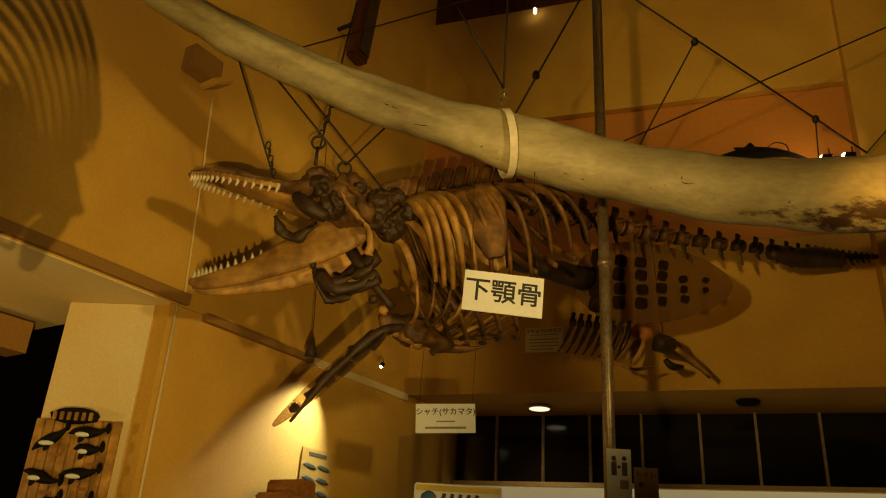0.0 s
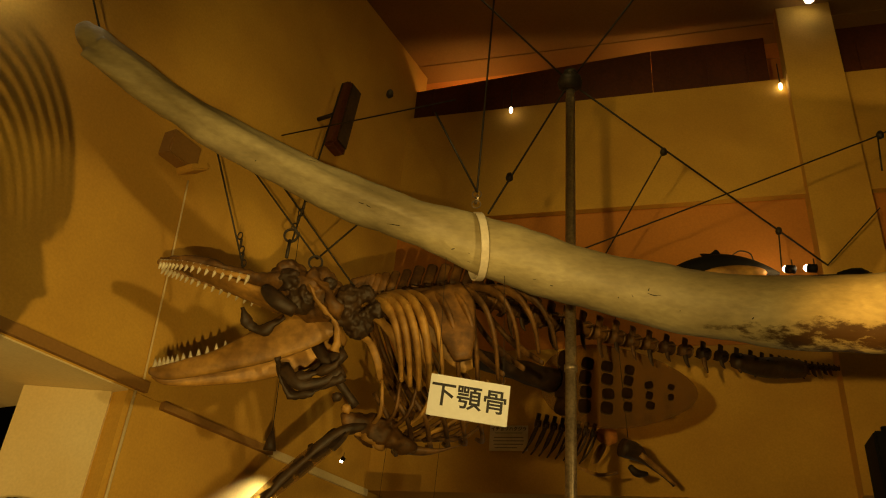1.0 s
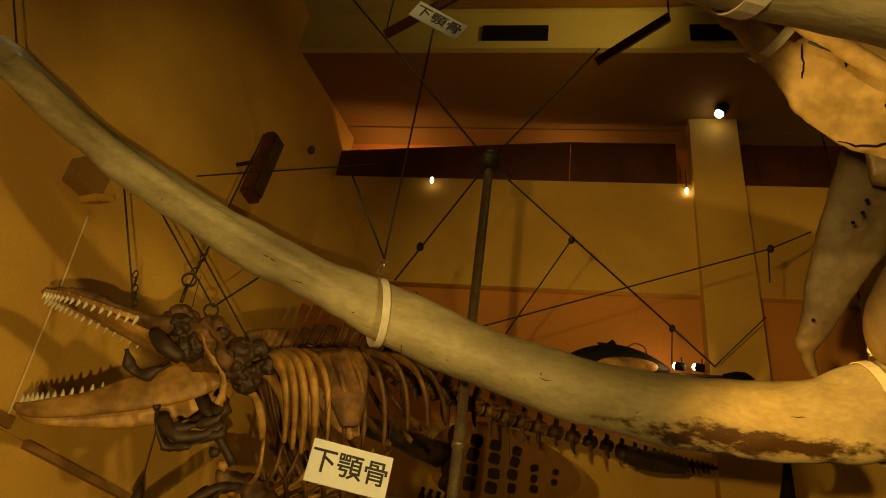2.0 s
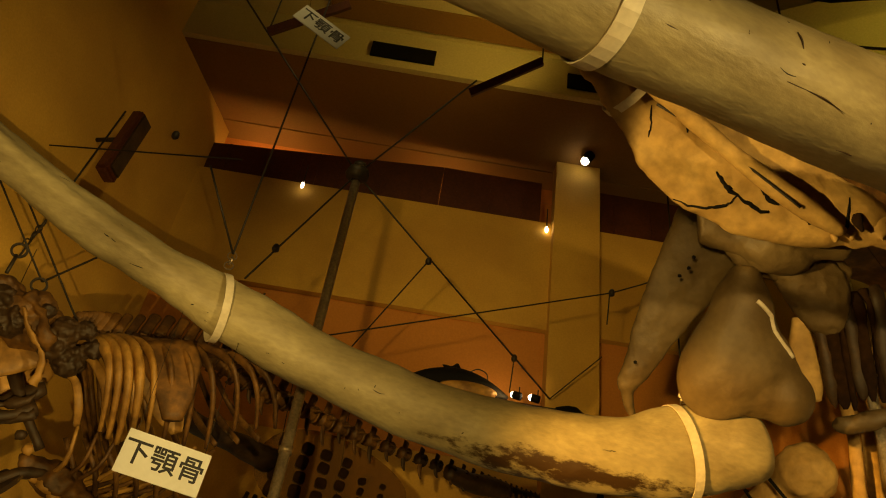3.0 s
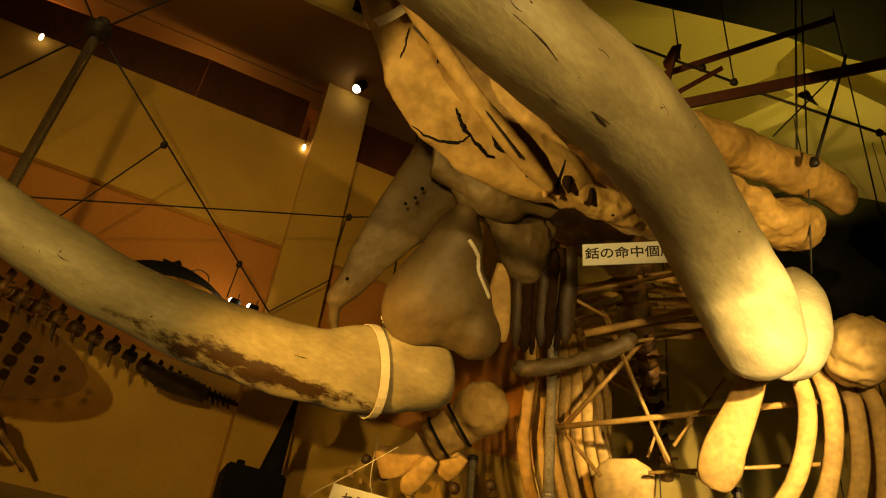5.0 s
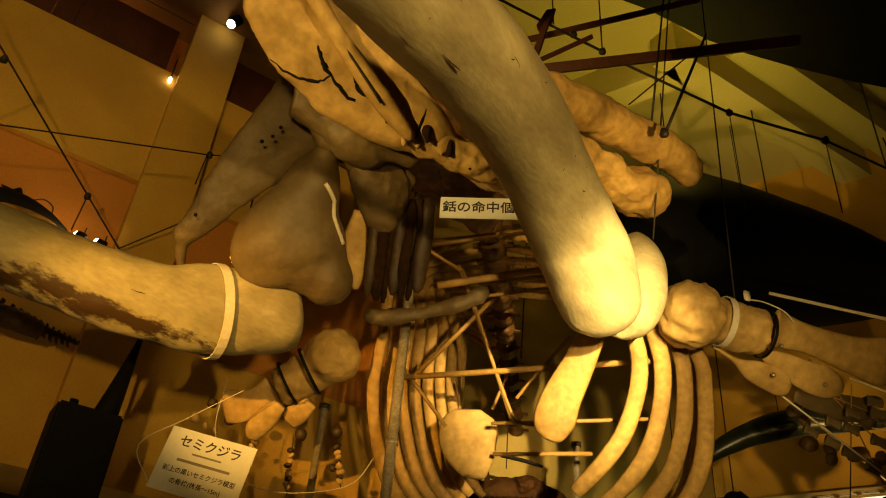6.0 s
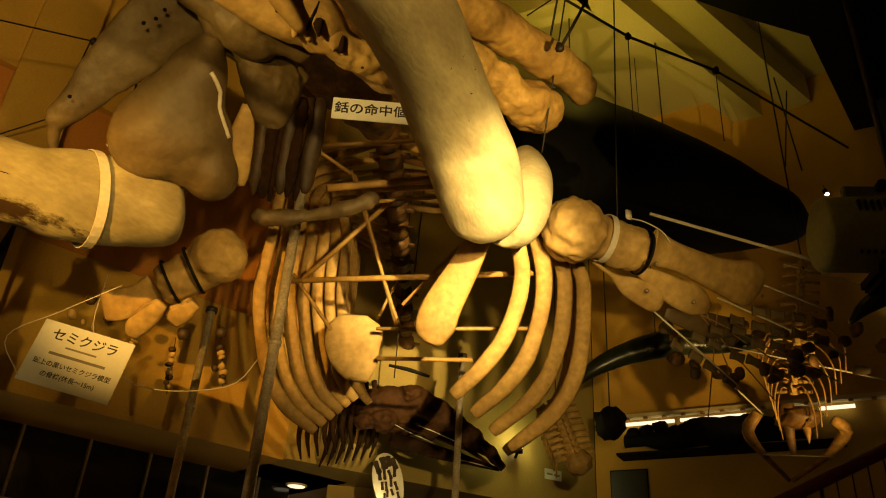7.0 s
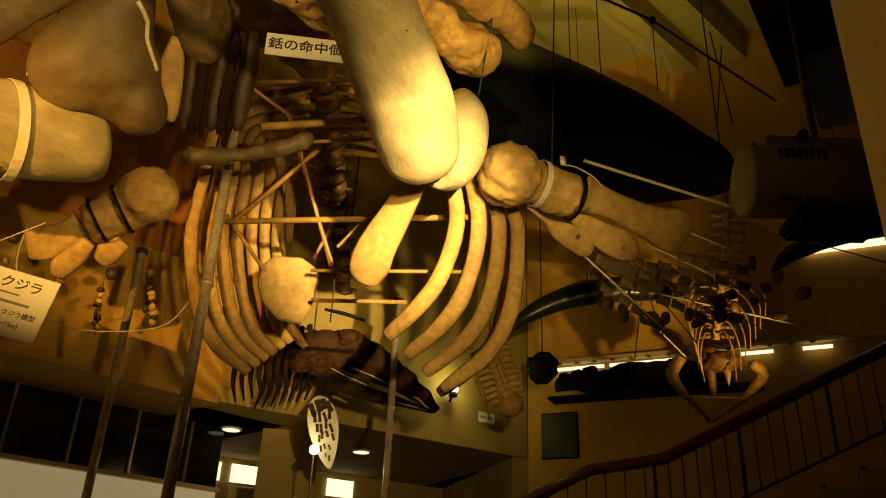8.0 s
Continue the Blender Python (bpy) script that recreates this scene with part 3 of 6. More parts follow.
def loop_strap(centre, axis, rx, rz, width, mat, parent, start=0, end=360, up=(0, 0, 1), name="strap", thick=0.006):
    """A flat band round a bone."""
    d = Vector(axis).normalized()
    s = d.cross(Vector(up)).normalized()
    v = s.cross(d)
    bm = bmesh.new()
    steps, prev, first = 28, None, None
    for k in range(steps + 1):
        a = radians(start + (end - start) * k / steps)
        row = []
        for off, lift in ((-width / 2, 0), (width / 2, 0), (width / 2, thick), (-width / 2, thick)):
            row.append(bm.verts.new(Vector(centre) + d * off + s * (rx + lift) * math.cos(a) + v * (rz + lift) * math.sin(a)))
        if prev:
            for j in range(4):
                bm.faces.new((prev[j], prev[(j + 1) % 4], row[(j + 1) % 4], row[j]))
        else:
            bm.faces.new(row)
        prev = row
    bm.faces.new(prev[::-1])
    bmesh.ops.recalc_face_normals(bm, faces=bm.faces[:])
    return part(name, bm, mat, parent, "white fabric strap", smooth=False)


def turnbuckle(p, parent, size=0.03):
    for k in range(3):
        loop_strap(Vector(p) + Vector((0, 0, size * 1.5 * k)), (1, 0.2 * (k % 2), 0) if k % 2 else (0.2, 1, 0), size, size, size * 0.35, STEEL, parent, name="chain_link", thick=0.005)


jaw = thing("whale_jawbone", (1.0, 3.8, 3.5), "long pale weathered whale jawbone with a rotted underside, hung by straps", "jawbone", "jawbones of the right whale")
bm = tube([(-2.10, 3.42, 4.62, .035, .05), (-2.0, 3.46, 4.53, .07, .085), (-1.62, 3.58, 4.31, .08, .105), (-1.04, 3.69, 4.065, .1, .118), (-.38, 3.78, 3.86, .115, .131), (.24, 3.82, 3.71, .135, .160), (.93, 3.84, 3.575, .155, .180), (1.76, 3.75, 3.46, .165, .19), (2.51, 3.55, 3.45, .19, .225), (2.95, 3.43, 3.56, .22, .27), (3.2, 3.33, 3.65, .225, .262), (3.34, 3.27, 3.70, .21, .245), (3.39, 3.245, 3.72, .17, .2), (3.40, 3.24, 3.725, .06, .07)], 32, 8, 0.022, freq=2.6)
ball((3.24, 3.38, 3.48), (.11, .10, .08), rough=.25, bm=bm, seed=3)
ball((3.25, 3.2, 3.85), (.15, .13, .08), rough=.2, bm=bm, seed=6)
tube([(-1.95, 3.39, 4.49, .03), (-1.4, 3.545, 4.21, .05), (-.8, 3.65, 3.97, .055), (-.2, 3.72, 3.80, .055), (.3, 3.75, 3.69, .05), (.7, 3.76, 3.6, .03)], 10, 6, 0.006, bm=bm)
tube([(-2.03, 3.41, 4.41, .02, .025), (-1.85, 3.47, 4.36, .045, .05), (-1.55, 3.57, 4.25, .05, .05)], 10, 5, 0.01, bm=bm)
fused(part("bone", bm, JAW, jaw, "pale weathered bone with a long groove"), .016, 4)
rugged(jaw.children[0], .010, .3)
loop_strap((.22, 3.815, 3.70), (1, .12, .16), .165, .19, .042, BAND, jaw, -165, 82)
loop_strap((2.95, 3.43, 3.55), (1, -.33, .27), .238, .285, .055, BAND, jaw)
part("rim_wire", tube([(2.93, 3.36, 3.86, .006), (3.06, 3.28, 3.91, .006), (3.2, 3.2, 3.91, .006), (3.32, 3.14, 3.87, .006), (3.4, 3.12, 3.8, .006)], 6, 5), BAND, jaw, "thin pale wire over the bone's end")
part("hook_plate", box(pose(2.9, 3.3, 3.87, 0, 12, -20), (.045, .02, .07), .006), BAND, jaw, "white hook plate")
turnbuckle((.19, 3.70, 3.9), jaw, .022)
turnbuckle((3.03, 3.45, 3.9), jaw, .02)
part("stay", rod((.19, 3.70, 3.98), (-.09, 3.42, 4.28), .006), CABLE, jaw, "thin steel stay")
part("stay", rod((.19, 3.70, 3.98), (.22, 3.3, 7.6), .006), CABLE, jaw, "thin steel stay")
part("stay", rod((3.03, 3.45, 3.95), (3.0, 3.45, 7.6), .006), CABLE, jaw, "thin steel stay")
part("stay", rod((-2.0, 3.46, 4.6), (-2.6, 2.8, 6.1), .006), CABLE, jaw, "thin steel stay")

jaw2 = thing("whale_jawbone", (2.0, 1.3, 3.9), "long pale weathered whale jawbone, its thick end brightly lit", "jawbone", "jawbones of the right whale")
bm = tube([(4.27, 1.53, 3.59, .10, .1), (4.20, 1.52, 3.65, .21, .2), (4.08, 1.51, 3.76, .25, .25), (3.88, 1.49, 3.89, .26, .255), (3.6, 1.45, 3.98, .25, .24), (2.74, 1.3, 4.01, .235, .23), (1.97, 1.28, 3.92, .232, .228), (1.06, 1.27, 3.78, .19, .19), (.4, 1.28, 3.72, .16, .165), (-.6, 1.4, 3.75, .11, .13), (-1.5, 1.6, 3.95, .06, .08)], 32, 8, 0.018, freq=2.0)
tube([(4.35, 1.5, 3.68, .12, .12), (4.43, 1.48, 3.79, .19, .19), (4.52, 1.45, 3.97, .205, .2), (4.57, 1.44, 4.15, .18, .17), (4.58, 1.45, 4.32, .12, .12), (4.57, 1.46, 4.42, .05, .05)], 20, 5, .012, bm=bm, up=(.8, -.5, 0))
fused(part("bone", bm, JAW, jaw2, "pale weathered bone with a rounded joint end"), .02, 4)
rugged(jaw2.children[0], .010, .35)
loop_strap((.93, 1.27, 3.77), (1, .02, .1), .2, .2, .07, BAND, jaw2)
part("stay", rod((.93, 1.27, 3.98), (.95, 1.2, 7.6), .006), CABLE, jaw2, "thin steel stay")
part("stay", rod((4.5, 1.3, 4.3), (4.6, .9, 7.6), .006), CABLE, jaw2, "thin steel stay")
for a, b, c in (((1.068, 1.146, 3.641), (1.135, 1.147, 3.645), (1.205, 1.141, 3.656)), ((1.582, 1.152, 3.686), (1.738, 1.154, 3.702), (1.856, 1.168, 3.706)), ((1.569, 1.064, 3.842), (1.585, 1.067, 3.815), (1.599, 1.078, 3.788)), ((2.143, 1.22, 3.716), (2.199, 1.221, 3.722), (2.256, 1.218, 3.73)), ((1.607, 1.101, 3.742), (1.616, 1.102, 3.743), (1.621, 1.101, 3.741)), ((1.946, 1.297, 3.687), (1.984, 1.292, 3.69), (2.017, 1.294, 3.694))):
    part("crack", tube([(*a, .0015), (*b, .0035), (*c, .0015)], 6, 4, .002, freq=14), DARK_BONE, jaw2, "dark drying crack")

# ---- the right whale ----
CRACKS = (([(2.19, 2.51, 4.36), (2.36, 2.42, 4.39), (2.44, 2.33, 4.40), (2.48, 2.25, 4.45)], .012), ([(2.33, 2.24, 4.55), (2.40, 2.25, 4.48), (2.47, 2.24, 4.42)], .022), ([(2.47, 2.24, 4.42), (2.53, 2.22, 4.37), (2.6, 2.2, 4.32)], .02), ([(2.54, 2.12, 4.5), (2.58, 2.13, 4.43), (2.63, 2.13, 4.37)], .026), ([(3.0, 2.02, 4.52), (3.02, 2.08, 4.35), (3.1, 2.14, 4.22)], .016), ([(1.92, 2.28, 4.86), (1.97, 2.33, 4.78), (1.98, 2.36, 4.72)], .009), ([(2.1, 2.2, 4.83), (2.13, 2.24, 4.77), (2.14, 2.25, 4.74)], .009), ([(2.7, 2.15, 4.46), (2.78, 2.16, 4.4), (2.86, 2.14, 4.35)], .012))
AX, LAT = Vector((.89, .45, 0)), Vector((.45, -.89, 0))
sk = thing("whale_skeleton", (4.5, 2.6, 4.4), "large tan baleen whale skeleton hung in the hall", "skeleton")
SEEN = (.366, .703, .609)
bm = tube([(2.92, 2.70, 4.46, .06, .08), (2.95, 2.78, 4.34, .15, .14), (2.99, 2.89, 4.18, .22, .19), (3.05, 3.0, 4.02, .31, .21), (3.1, 3.06, 3.89, .33, .19), (3.2, 3.08, 3.80, .18, .12), (3.23, 3.09, 3.77, .08, .06)], 24, 6, .035, up=SEEN)
tube([(3.02, 2.78, 4.3, .08), (3.14, 2.88, 4.12, .13), (3.26, 2.95, 3.95, .16), (3.33, 2.98, 3.86, .12)], 14, 5, .02, bm=bm)
ball((3.35, 2.96, 3.85), (.175, .16, .165), rough=.05, bm=bm)
ball((3.22, 3.02, 3.88), (.2, .17, .17), rough=.05, bm=bm, seed=2)
ball((3.2, 2.94, 4.06), (.19, .16, .2), rough=.05, bm=bm, seed=5)
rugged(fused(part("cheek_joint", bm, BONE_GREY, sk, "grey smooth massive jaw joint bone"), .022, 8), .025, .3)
bm = tube([(.95, 2.02, 5.0, .06, .04), (1.3, 2.14, 4.97, .10, .05), (1.8, 2.28, 4.9, .155, .07), (2.15, 2.33, 4.77, .25, .09), (2.5, 2.31, 4.66, .30, .12), (2.85, 2.22, 4.58, .26, .13), (3.1, 2.12, 4.5, .18, .12), (3.3, 2.05, 4.46, .08, .08)], 20, 6, .03, up=SEEN)
rugged(fused(part("skull", bm, BONE, sk, "tan arched skull and snout"), .026, 4), .06, .2)
# skull rear takes the brown bone, darker for its shaded place
rugged(fused(part("skull_rear", tube([(2.9, 2.5, 4.78, .15, .15), (3.5, 2.5, 4.98, .36, .15), (4.0, 2.5, 5.02, .4, .18), (4.4, 2.6, 5.0, .26, .18), (4.6, 2.7, 4.95, .1, .1)], 16, 5, .04), ORCA_BONE, sk, "rear of the skull, dimness put into its colour"), .026, 3), .06, .2)
part("snout_rib", tube([(1.2, 2.0, 4.93, .02), (1.9, 2.13, 4.80, .045), (2.4, 2.16, 4.61, .05), (2.8, 2.12, 4.42, .06, .05), (3.0, 2.1, 4.34, .03)], 12, 5, .015), BONE, sk, "raised snout bone beside a dark groove")
bm = tube([(2.92, 2.2, 4.48, .05), (3.1, 2.12, 4.45, .09, .08), (3.35, 2.03, 4.44, .11, .1), (3.65, 1.95, 4.48, .10, .09), (3.95, 1.88, 4.55, .08, .06)], 20, 10, .045, freq=5)
tube([(3.0, 2.2, 4.5, .06), (3.4, 2.1, 4.55, .09), (3.9, 1.95, 4.6, .12)], 10, 4, .05, bm=bm)
flake = random.Random(11)
for k in range(12):
    a = Vector((3.0 + .07 * k, 2.14 - .03 * k, 4.40 + .012 * k))
    drop = flake.uniform(.03, .15)
    tube([(*a, .035, .025), (*(a + Vector((flake.uniform(-.03, .03), flake.uniform(-.04, .02), -drop))), .012, .008)], 7, 2, .02, seed=k * 3.1, bm=bm)
rugged(fused(part("ragged_bone", bm, BONE, sk, "ragged broken edge of the skull"), .012, 3), .045, .13)
# dark plugs paint the shade of hollows along the ragged edge
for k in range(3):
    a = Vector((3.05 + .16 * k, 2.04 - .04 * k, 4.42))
    part("cavity", tube([(*(a + Vector((0, 0, .06))), .012), (*a, .03, .02), (*(a + Vector((.02, 0, -.08))), .01)], 8, 4, .02, seed=k), UMBER, sk, "dark plug for the shade in a hollow")


def hugging(target, points, r, lift=.002, name="fissure", label="dark fissure in the bone", mat=BLACK, even=False):
    """A thin crack or band that follows a bone's surface."""
    bpy.context.view_layer.update()
    ev = target.evaluated_get(bpy.context.evaluated_depsgraph_get())
    to = target.matrix_world
    rows = []
    dense = spline(points, 6)
    for k, p in enumerate(dense):
        ok, near, normal, _ = ev.closest_point_on_mesh(to.inverted() @ Vector(p[:3]))
        w = r * (.35 + .65 * math.sin(math.pi * (k + .5) / len(dense))) * (1 + .5 * noise.noise(Vector(p[:3]) * 25))
        rows.append((*(to @ (near + normal * lift)), r if even else w, r * .3 if even else w * .5))
    return part(name, tube(rows, 6, 1, up=SEEN), mat, target.parent, label)


skull_top = next(c for c in sk.children if c.name.startswith("skull"))
for pts, r in CRACKS:
    hugging(skull_top, pts, r * .62)
cheek = next(c for c in sk.children if c.name.startswith("cheek_joint"))
hugging(cheek, [(2.95, 2.70, 4.22), (3.08, 2.66, 4.14), (3.2, 2.66, 4.06), (3.28, 2.70, 4.0)], .014, .004, "strap", "white fabric strap", BAND, True)
# pits and drying cracks on the long jawbones
wear = random.Random(23)
for bone, rows in ((jaw.children[0], [(-1.3, 3.6, 4.1), (-.6, 3.66, 3.86), (0, 3.7, 3.68), (.6, 3.7, 3.54), (1.2, 3.68, 3.44), (1.9, 3.58, 3.4), (2.5, 3.4, 3.4)]), (jaw2.children[0], [(1.1, 1.12, 3.7), (1.8, 1.12, 3.82), (2.5, 1.12, 3.92), (3.2, 1.2, 3.9), (3.7, 1.28, 3.85)])):
    line = spline(rows, 8)
    for k in range(16):
        p = Vector(line[wear.randrange(len(line) - 1)]) + Vector((0, wear.uniform(-.06, .06), wear.uniform(-.13, .13)))
        q = p + Vector((wear.choice((.006, .01, .02, .07)), 0, wear.uniform(-.02, .02)))
        hugging(bone, [tuple(p), tuple(p.lerp(q, .5) + Vector((0, 0, wear.uniform(-.008, .008)))), tuple(q)], wear.uniform(.001, .0026), .0, "pit", "small dark pit or drying crack")

# brow wings
bm = ball((3.0, 2.52, 4.56), (.25, .2, .2), rough=.12, seed=8)
tube([(2.6, 2.72, 4.62, .1, .08), (2.8, 2.58, 4.62, .16, .1), (3.05, 2.4, 4.56, .15, .1), (3.3, 2.3, 4.5, .08, .06)], 12, 4, .02, up=SEEN, bm=bm)
tube([(2.95, 2.48, 4.80, .2, .06), (2.82, 2.68, 4.80, .29, .08), (2.80, 2.88, 4.66, .26, .08), (2.75, 3.11, 4.44, .20, .06), (2.71, 3.31, 4.21, .135, .05), (2.69, 3.47, 4.04, .10, .05), (2.67, 3.55, 3.95, .07, .04), (2.66, 3.58, 3.92, .03, .02)], 18, 6, .012, up=SEEN, bm=bm)
tube([(2.66, 3.5, 4.0, .03), (2.72, 3.6, 3.9, .04), (2.8, 3.66, 3.82, .03)], 8, 3, .01, bm=bm)
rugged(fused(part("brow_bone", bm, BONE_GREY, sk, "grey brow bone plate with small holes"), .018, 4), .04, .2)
# black balls paint the darkness of the small holes
for x, y, z in ((2.66, 2.84, 4.50), (2.65, 2.88, 4.44), (2.62, 2.93, 4.40), (2.6, 3.35, 4.0)):
    part("hole", ball((x, y, z), (.013, .013, .013), div=1), BLACK, sk)
bm = tube([(3.3, 1.75, 4.88, .14, .15), (3.76, 1.52, 4.97, .16, .15), (4.3, 1.33, 5.06, .145, .135), (4.66, 1.19, 5.1, .14, .135), (4.82, 1.14, 5.09, .12, .125)], 16, 5, .02)
ball((4.86, 1.13, 5.05), (.1, .1, .13), rough=.1, bm=bm)
rugged(fused(part("brow_bone", bm, RIB_BONE, sk, "tan rounded brow bone"), .016, 2), .05, .2)
bm = tube([(3.7, 1.62, 4.72, .1, .1), (4.2, 1.46, 4.70, .13, .13), (4.6, 1.38, 4.74, .16, .14), (4.76, 1.33, 4.74, .11, .1)], 14, 5, .05)
rugged(fused(part("cheek_bone", bm, RIB_BONE, sk, "tan knobbed cheek bone"), .016, 2), .1, .17)
part("eye_bolt", rod((4.5, 1.25, 5.1), (4.5, 1.25, 5.25), .012), IRON, sk)
bm = tube([(3.05, 2.5, 4.66, .1, .08), (3.18, 2.57, 4.53, .17, .1), (3.34, 2.60, 4.40, .18, .11), (3.46, 2.65, 4.26, .13, .1), (3.5, 2.67, 4.2, .06, .05)], 14, 4, .015, up=SEEN)
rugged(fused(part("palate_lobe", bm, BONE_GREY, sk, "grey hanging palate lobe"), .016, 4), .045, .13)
part("palate_lobe", tube([(3.32, 2.74, 4.28, .04, .03), (3.40, 2.82, 4.12, .075, .03), (3.50, 2.88, 3.96, .07, .03), (3.56, 2.91, 3.88, .02, .02)], 10, 4, .008, up=SEEN), BONE, sk, "pale thin bone blade")
# inner blades in near-black bone, standing in for shade under the skull
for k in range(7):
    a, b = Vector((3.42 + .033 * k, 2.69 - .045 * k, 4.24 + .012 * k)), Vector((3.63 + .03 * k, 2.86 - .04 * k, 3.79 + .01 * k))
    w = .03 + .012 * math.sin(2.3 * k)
    part("palate_lobe", tube([(*(a + Vector((-.02, 0, .12))), .03, .02), (*a, w, .025), (*(a.lerp(b, .5) + Vector((.01 * math.sin(3 * k), 0, 0))), w * 1.25, .028), (*a.lerp(b, .8 + .04 * (k % 3)), w, .02), (*a.lerp(b, .92 + .04 * (k % 3)), .01, .008)], 12, 6, .014, seed=k, up=SEEN, freq=7), UMBER if k % 3 else DARK_BONE, sk, "inner bone, shade put into its dark colour")
part("support_post", rod((3.38, 3.16, 4.28), (3.36, 3.4, 3.62), .022, 10), BLACK, sk, "black steel post under the skull")
rugged(fused(part("skull_base", tube([(2.74, 2.63, 4.61, 0.085, 0.036), (2.88, 2.64, 4.56, 0.128, 0.06), (3.08, 2.6, 4.52, 0.133, 0.06), (3.31, 2.54, 4.5, 0.118, 0.06), (3.49, 2.49, 4.48, 0.065, 0.036)], 16, 5, .02, up=SEEN), BONE_GREY, sk, "grey bone under the snout"), .018, 3), .05, .12)
bm = tube([(3.87, 3.10, 3.90, .02), (3.90, 3.07, 3.895, .06, .055), (3.97, 2.99, 3.90, .058), (4.1, 2.74, 3.94, .045, .05), (4.2, 2.5, 4.01, .05), (4.24, 2.42, 4.06, .062, .058), (4.27, 2.37, 4.07, .02)], 14, 6, .016, freq=6)
rugged(fused(part("hyoid", bm, BONE_GREY, sk, "grey bar-shaped throat bone with knobbed ends"), .012, 2), .025, .1)
loop_strap((1.8, 2.28, 4.9), (1, .2, -.2), .17, .12, .05, BAND, sk)
cable_bits = ((1.9, 2.18, 4.76), (2.2, 2.16, 4.68), (2.5, 2.13, 4.52), (2.72, 2.1, 4.38))
part("groove_cable", tube([(*c, .008) for c in cable_bits], 6, 4), CABLE, sk, "black cable along the snout")

# backbone
C0 = Vector((4.75, 2.72, 0))


def vertebra(c, axis, r, spine, wing, mat, parent, up=Vector((0, 0, 1)), seed=0.0, label=""):
    axis = axis.normalized()
    side = axis.cross(up).normalized()
    bm = tube([(*(c - axis * r * .7), r * .95), (*(c - axis * r * .3), r * .8), (*(c + axis * r * .3), r * .8), (*(c + axis * r * .7), r * .95)], 10, 1, up=up)
    if spine:
        tube([(*(c + up * r * .6), r * .25, r * .6), (*(c + up * (r + spine * .5) + axis * spine * .12), r * .18, r * .52), (*(c + up * (r + spine * .9) + axis * spine * .22), r * .22, r * .56), (*(c + up * (r + spine) + axis * spine * .24), r * .12, r * .3)], 8, 2, bm=bm, up=axis)
    if wing:
        for k in (-1, 1):
            tube([(*(c + side * k * r * .6), r * .45, r * .14), (*(c + side * k * (r + wing * .6) - up * .1 * wing), r * .35, r * .1), (*(c + side * k * (r + wing) - up * .2 * wing), r * .4, r * .1)], 6, 2, bm=bm, up=up)
    return part("vertebra", bm, mat, parent, label)


# vertebrae take the brown bone too, dimmed by colour
for i in range(13):
    c = C0 + AX * (.05 + .26 * i) + Vector((0, 0, 5.08 - .012 * i * i * .3))
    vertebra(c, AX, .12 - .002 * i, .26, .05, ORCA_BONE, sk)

# rib cage: from a small front rib to a wide one further back, on either side
CAGE = {1: (((4.91, 1.65, 3.96), (5.05, 1.67, 3.68), (5.15, 1.82, 3.37), (5.17, 1.99, 3.17), (5.17, 2.19, 3.0)), ((5.65, 1.48, 4.09), (5.81, 1.49, 3.78), (5.98, 1.62, 3.36), (6.03, 1.82, 3.08), (6.01, 2.13, 2.86)), 3, 6),
        -1: (((4.38, 3.37, 4.02), (4.51, 3.51, 3.65), (4.73, 3.54, 3.22), (4.9, 3.45, 2.96), (5.06, 3.29, 2.81)), ((5.31, 3.41, 4.55), (5.48, 3.52, 4.11), (5.7, 3.55, 3.69), (5.82, 3.54, 3.47), (5.9, 3.49, 3.37)), 6, 13)}
for side, (front, back, gap, count) in CAGE.items():
    for i in range(count):
        f = i / gap
        pts = [Vector(a).lerp(Vector(b), f) if f <= 1 else Vector(b) + (f - 1) * Vector((.55, .3, .12)) for k, (a, b) in enumerate(zip(front, back))]
        root = C0 + AX * (.2 + .19 * i) + LAT * side * .1 + Vector((0, 0, 5.1))
        shoulder = root.lerp(pts[0], .62) + LAT * side * .2 + Vector((0, 0, .26))
        rows = []
        for k, p in enumerate([root, shoulder] + pts):
            t = (.035, .05, .056, .06, .062, .06, .045)[k] * (1.0 if side > 0 else .8)
            rows.append((*p, t, t * .55))
        last = pts[-1] + (pts[-1] - pts[-2]) * .12
        rows.append((*last, .02, .014))
        part("rib", tube(rows, 10, 4, .008, seed=i, up=(.82, .40, .40)), RIB_BONE, sk)
part("rib", tube([(4.55, 1.68, 4.0, .05, .03), (4.52, 1.72, 3.8, .075, .035), (4.55, 1.87, 3.56, .10, .035), (4.58, 2.0, 3.38, .125, .04), (4.61, 2.07, 3.25, .13, .04), (4.63, 2.1, 3.17, .09, .03), (4.63, 2.11, 3.14, .04, .02)], 14, 5, .006, up=(.82, .40, .40)), RIB_BONE, sk, "broad flat first rib")
bm = tube([(4.98, 2.98, 3.62, .10, .03), (5.02, 3.0, 3.55, .2, .05), (5.06, 3.01, 3.42, .22, .06), (5.08, 2.98, 3.28, .17, .06), (5.09, 2.96, 3.17, .10, .045), (5.09, 2.96, 3.14, .05, .03)], 18, 5, .012, up=(.82, .40, .40))
part("breastbone", bm, BONE, sk, "pale heart-shaped breastbone")

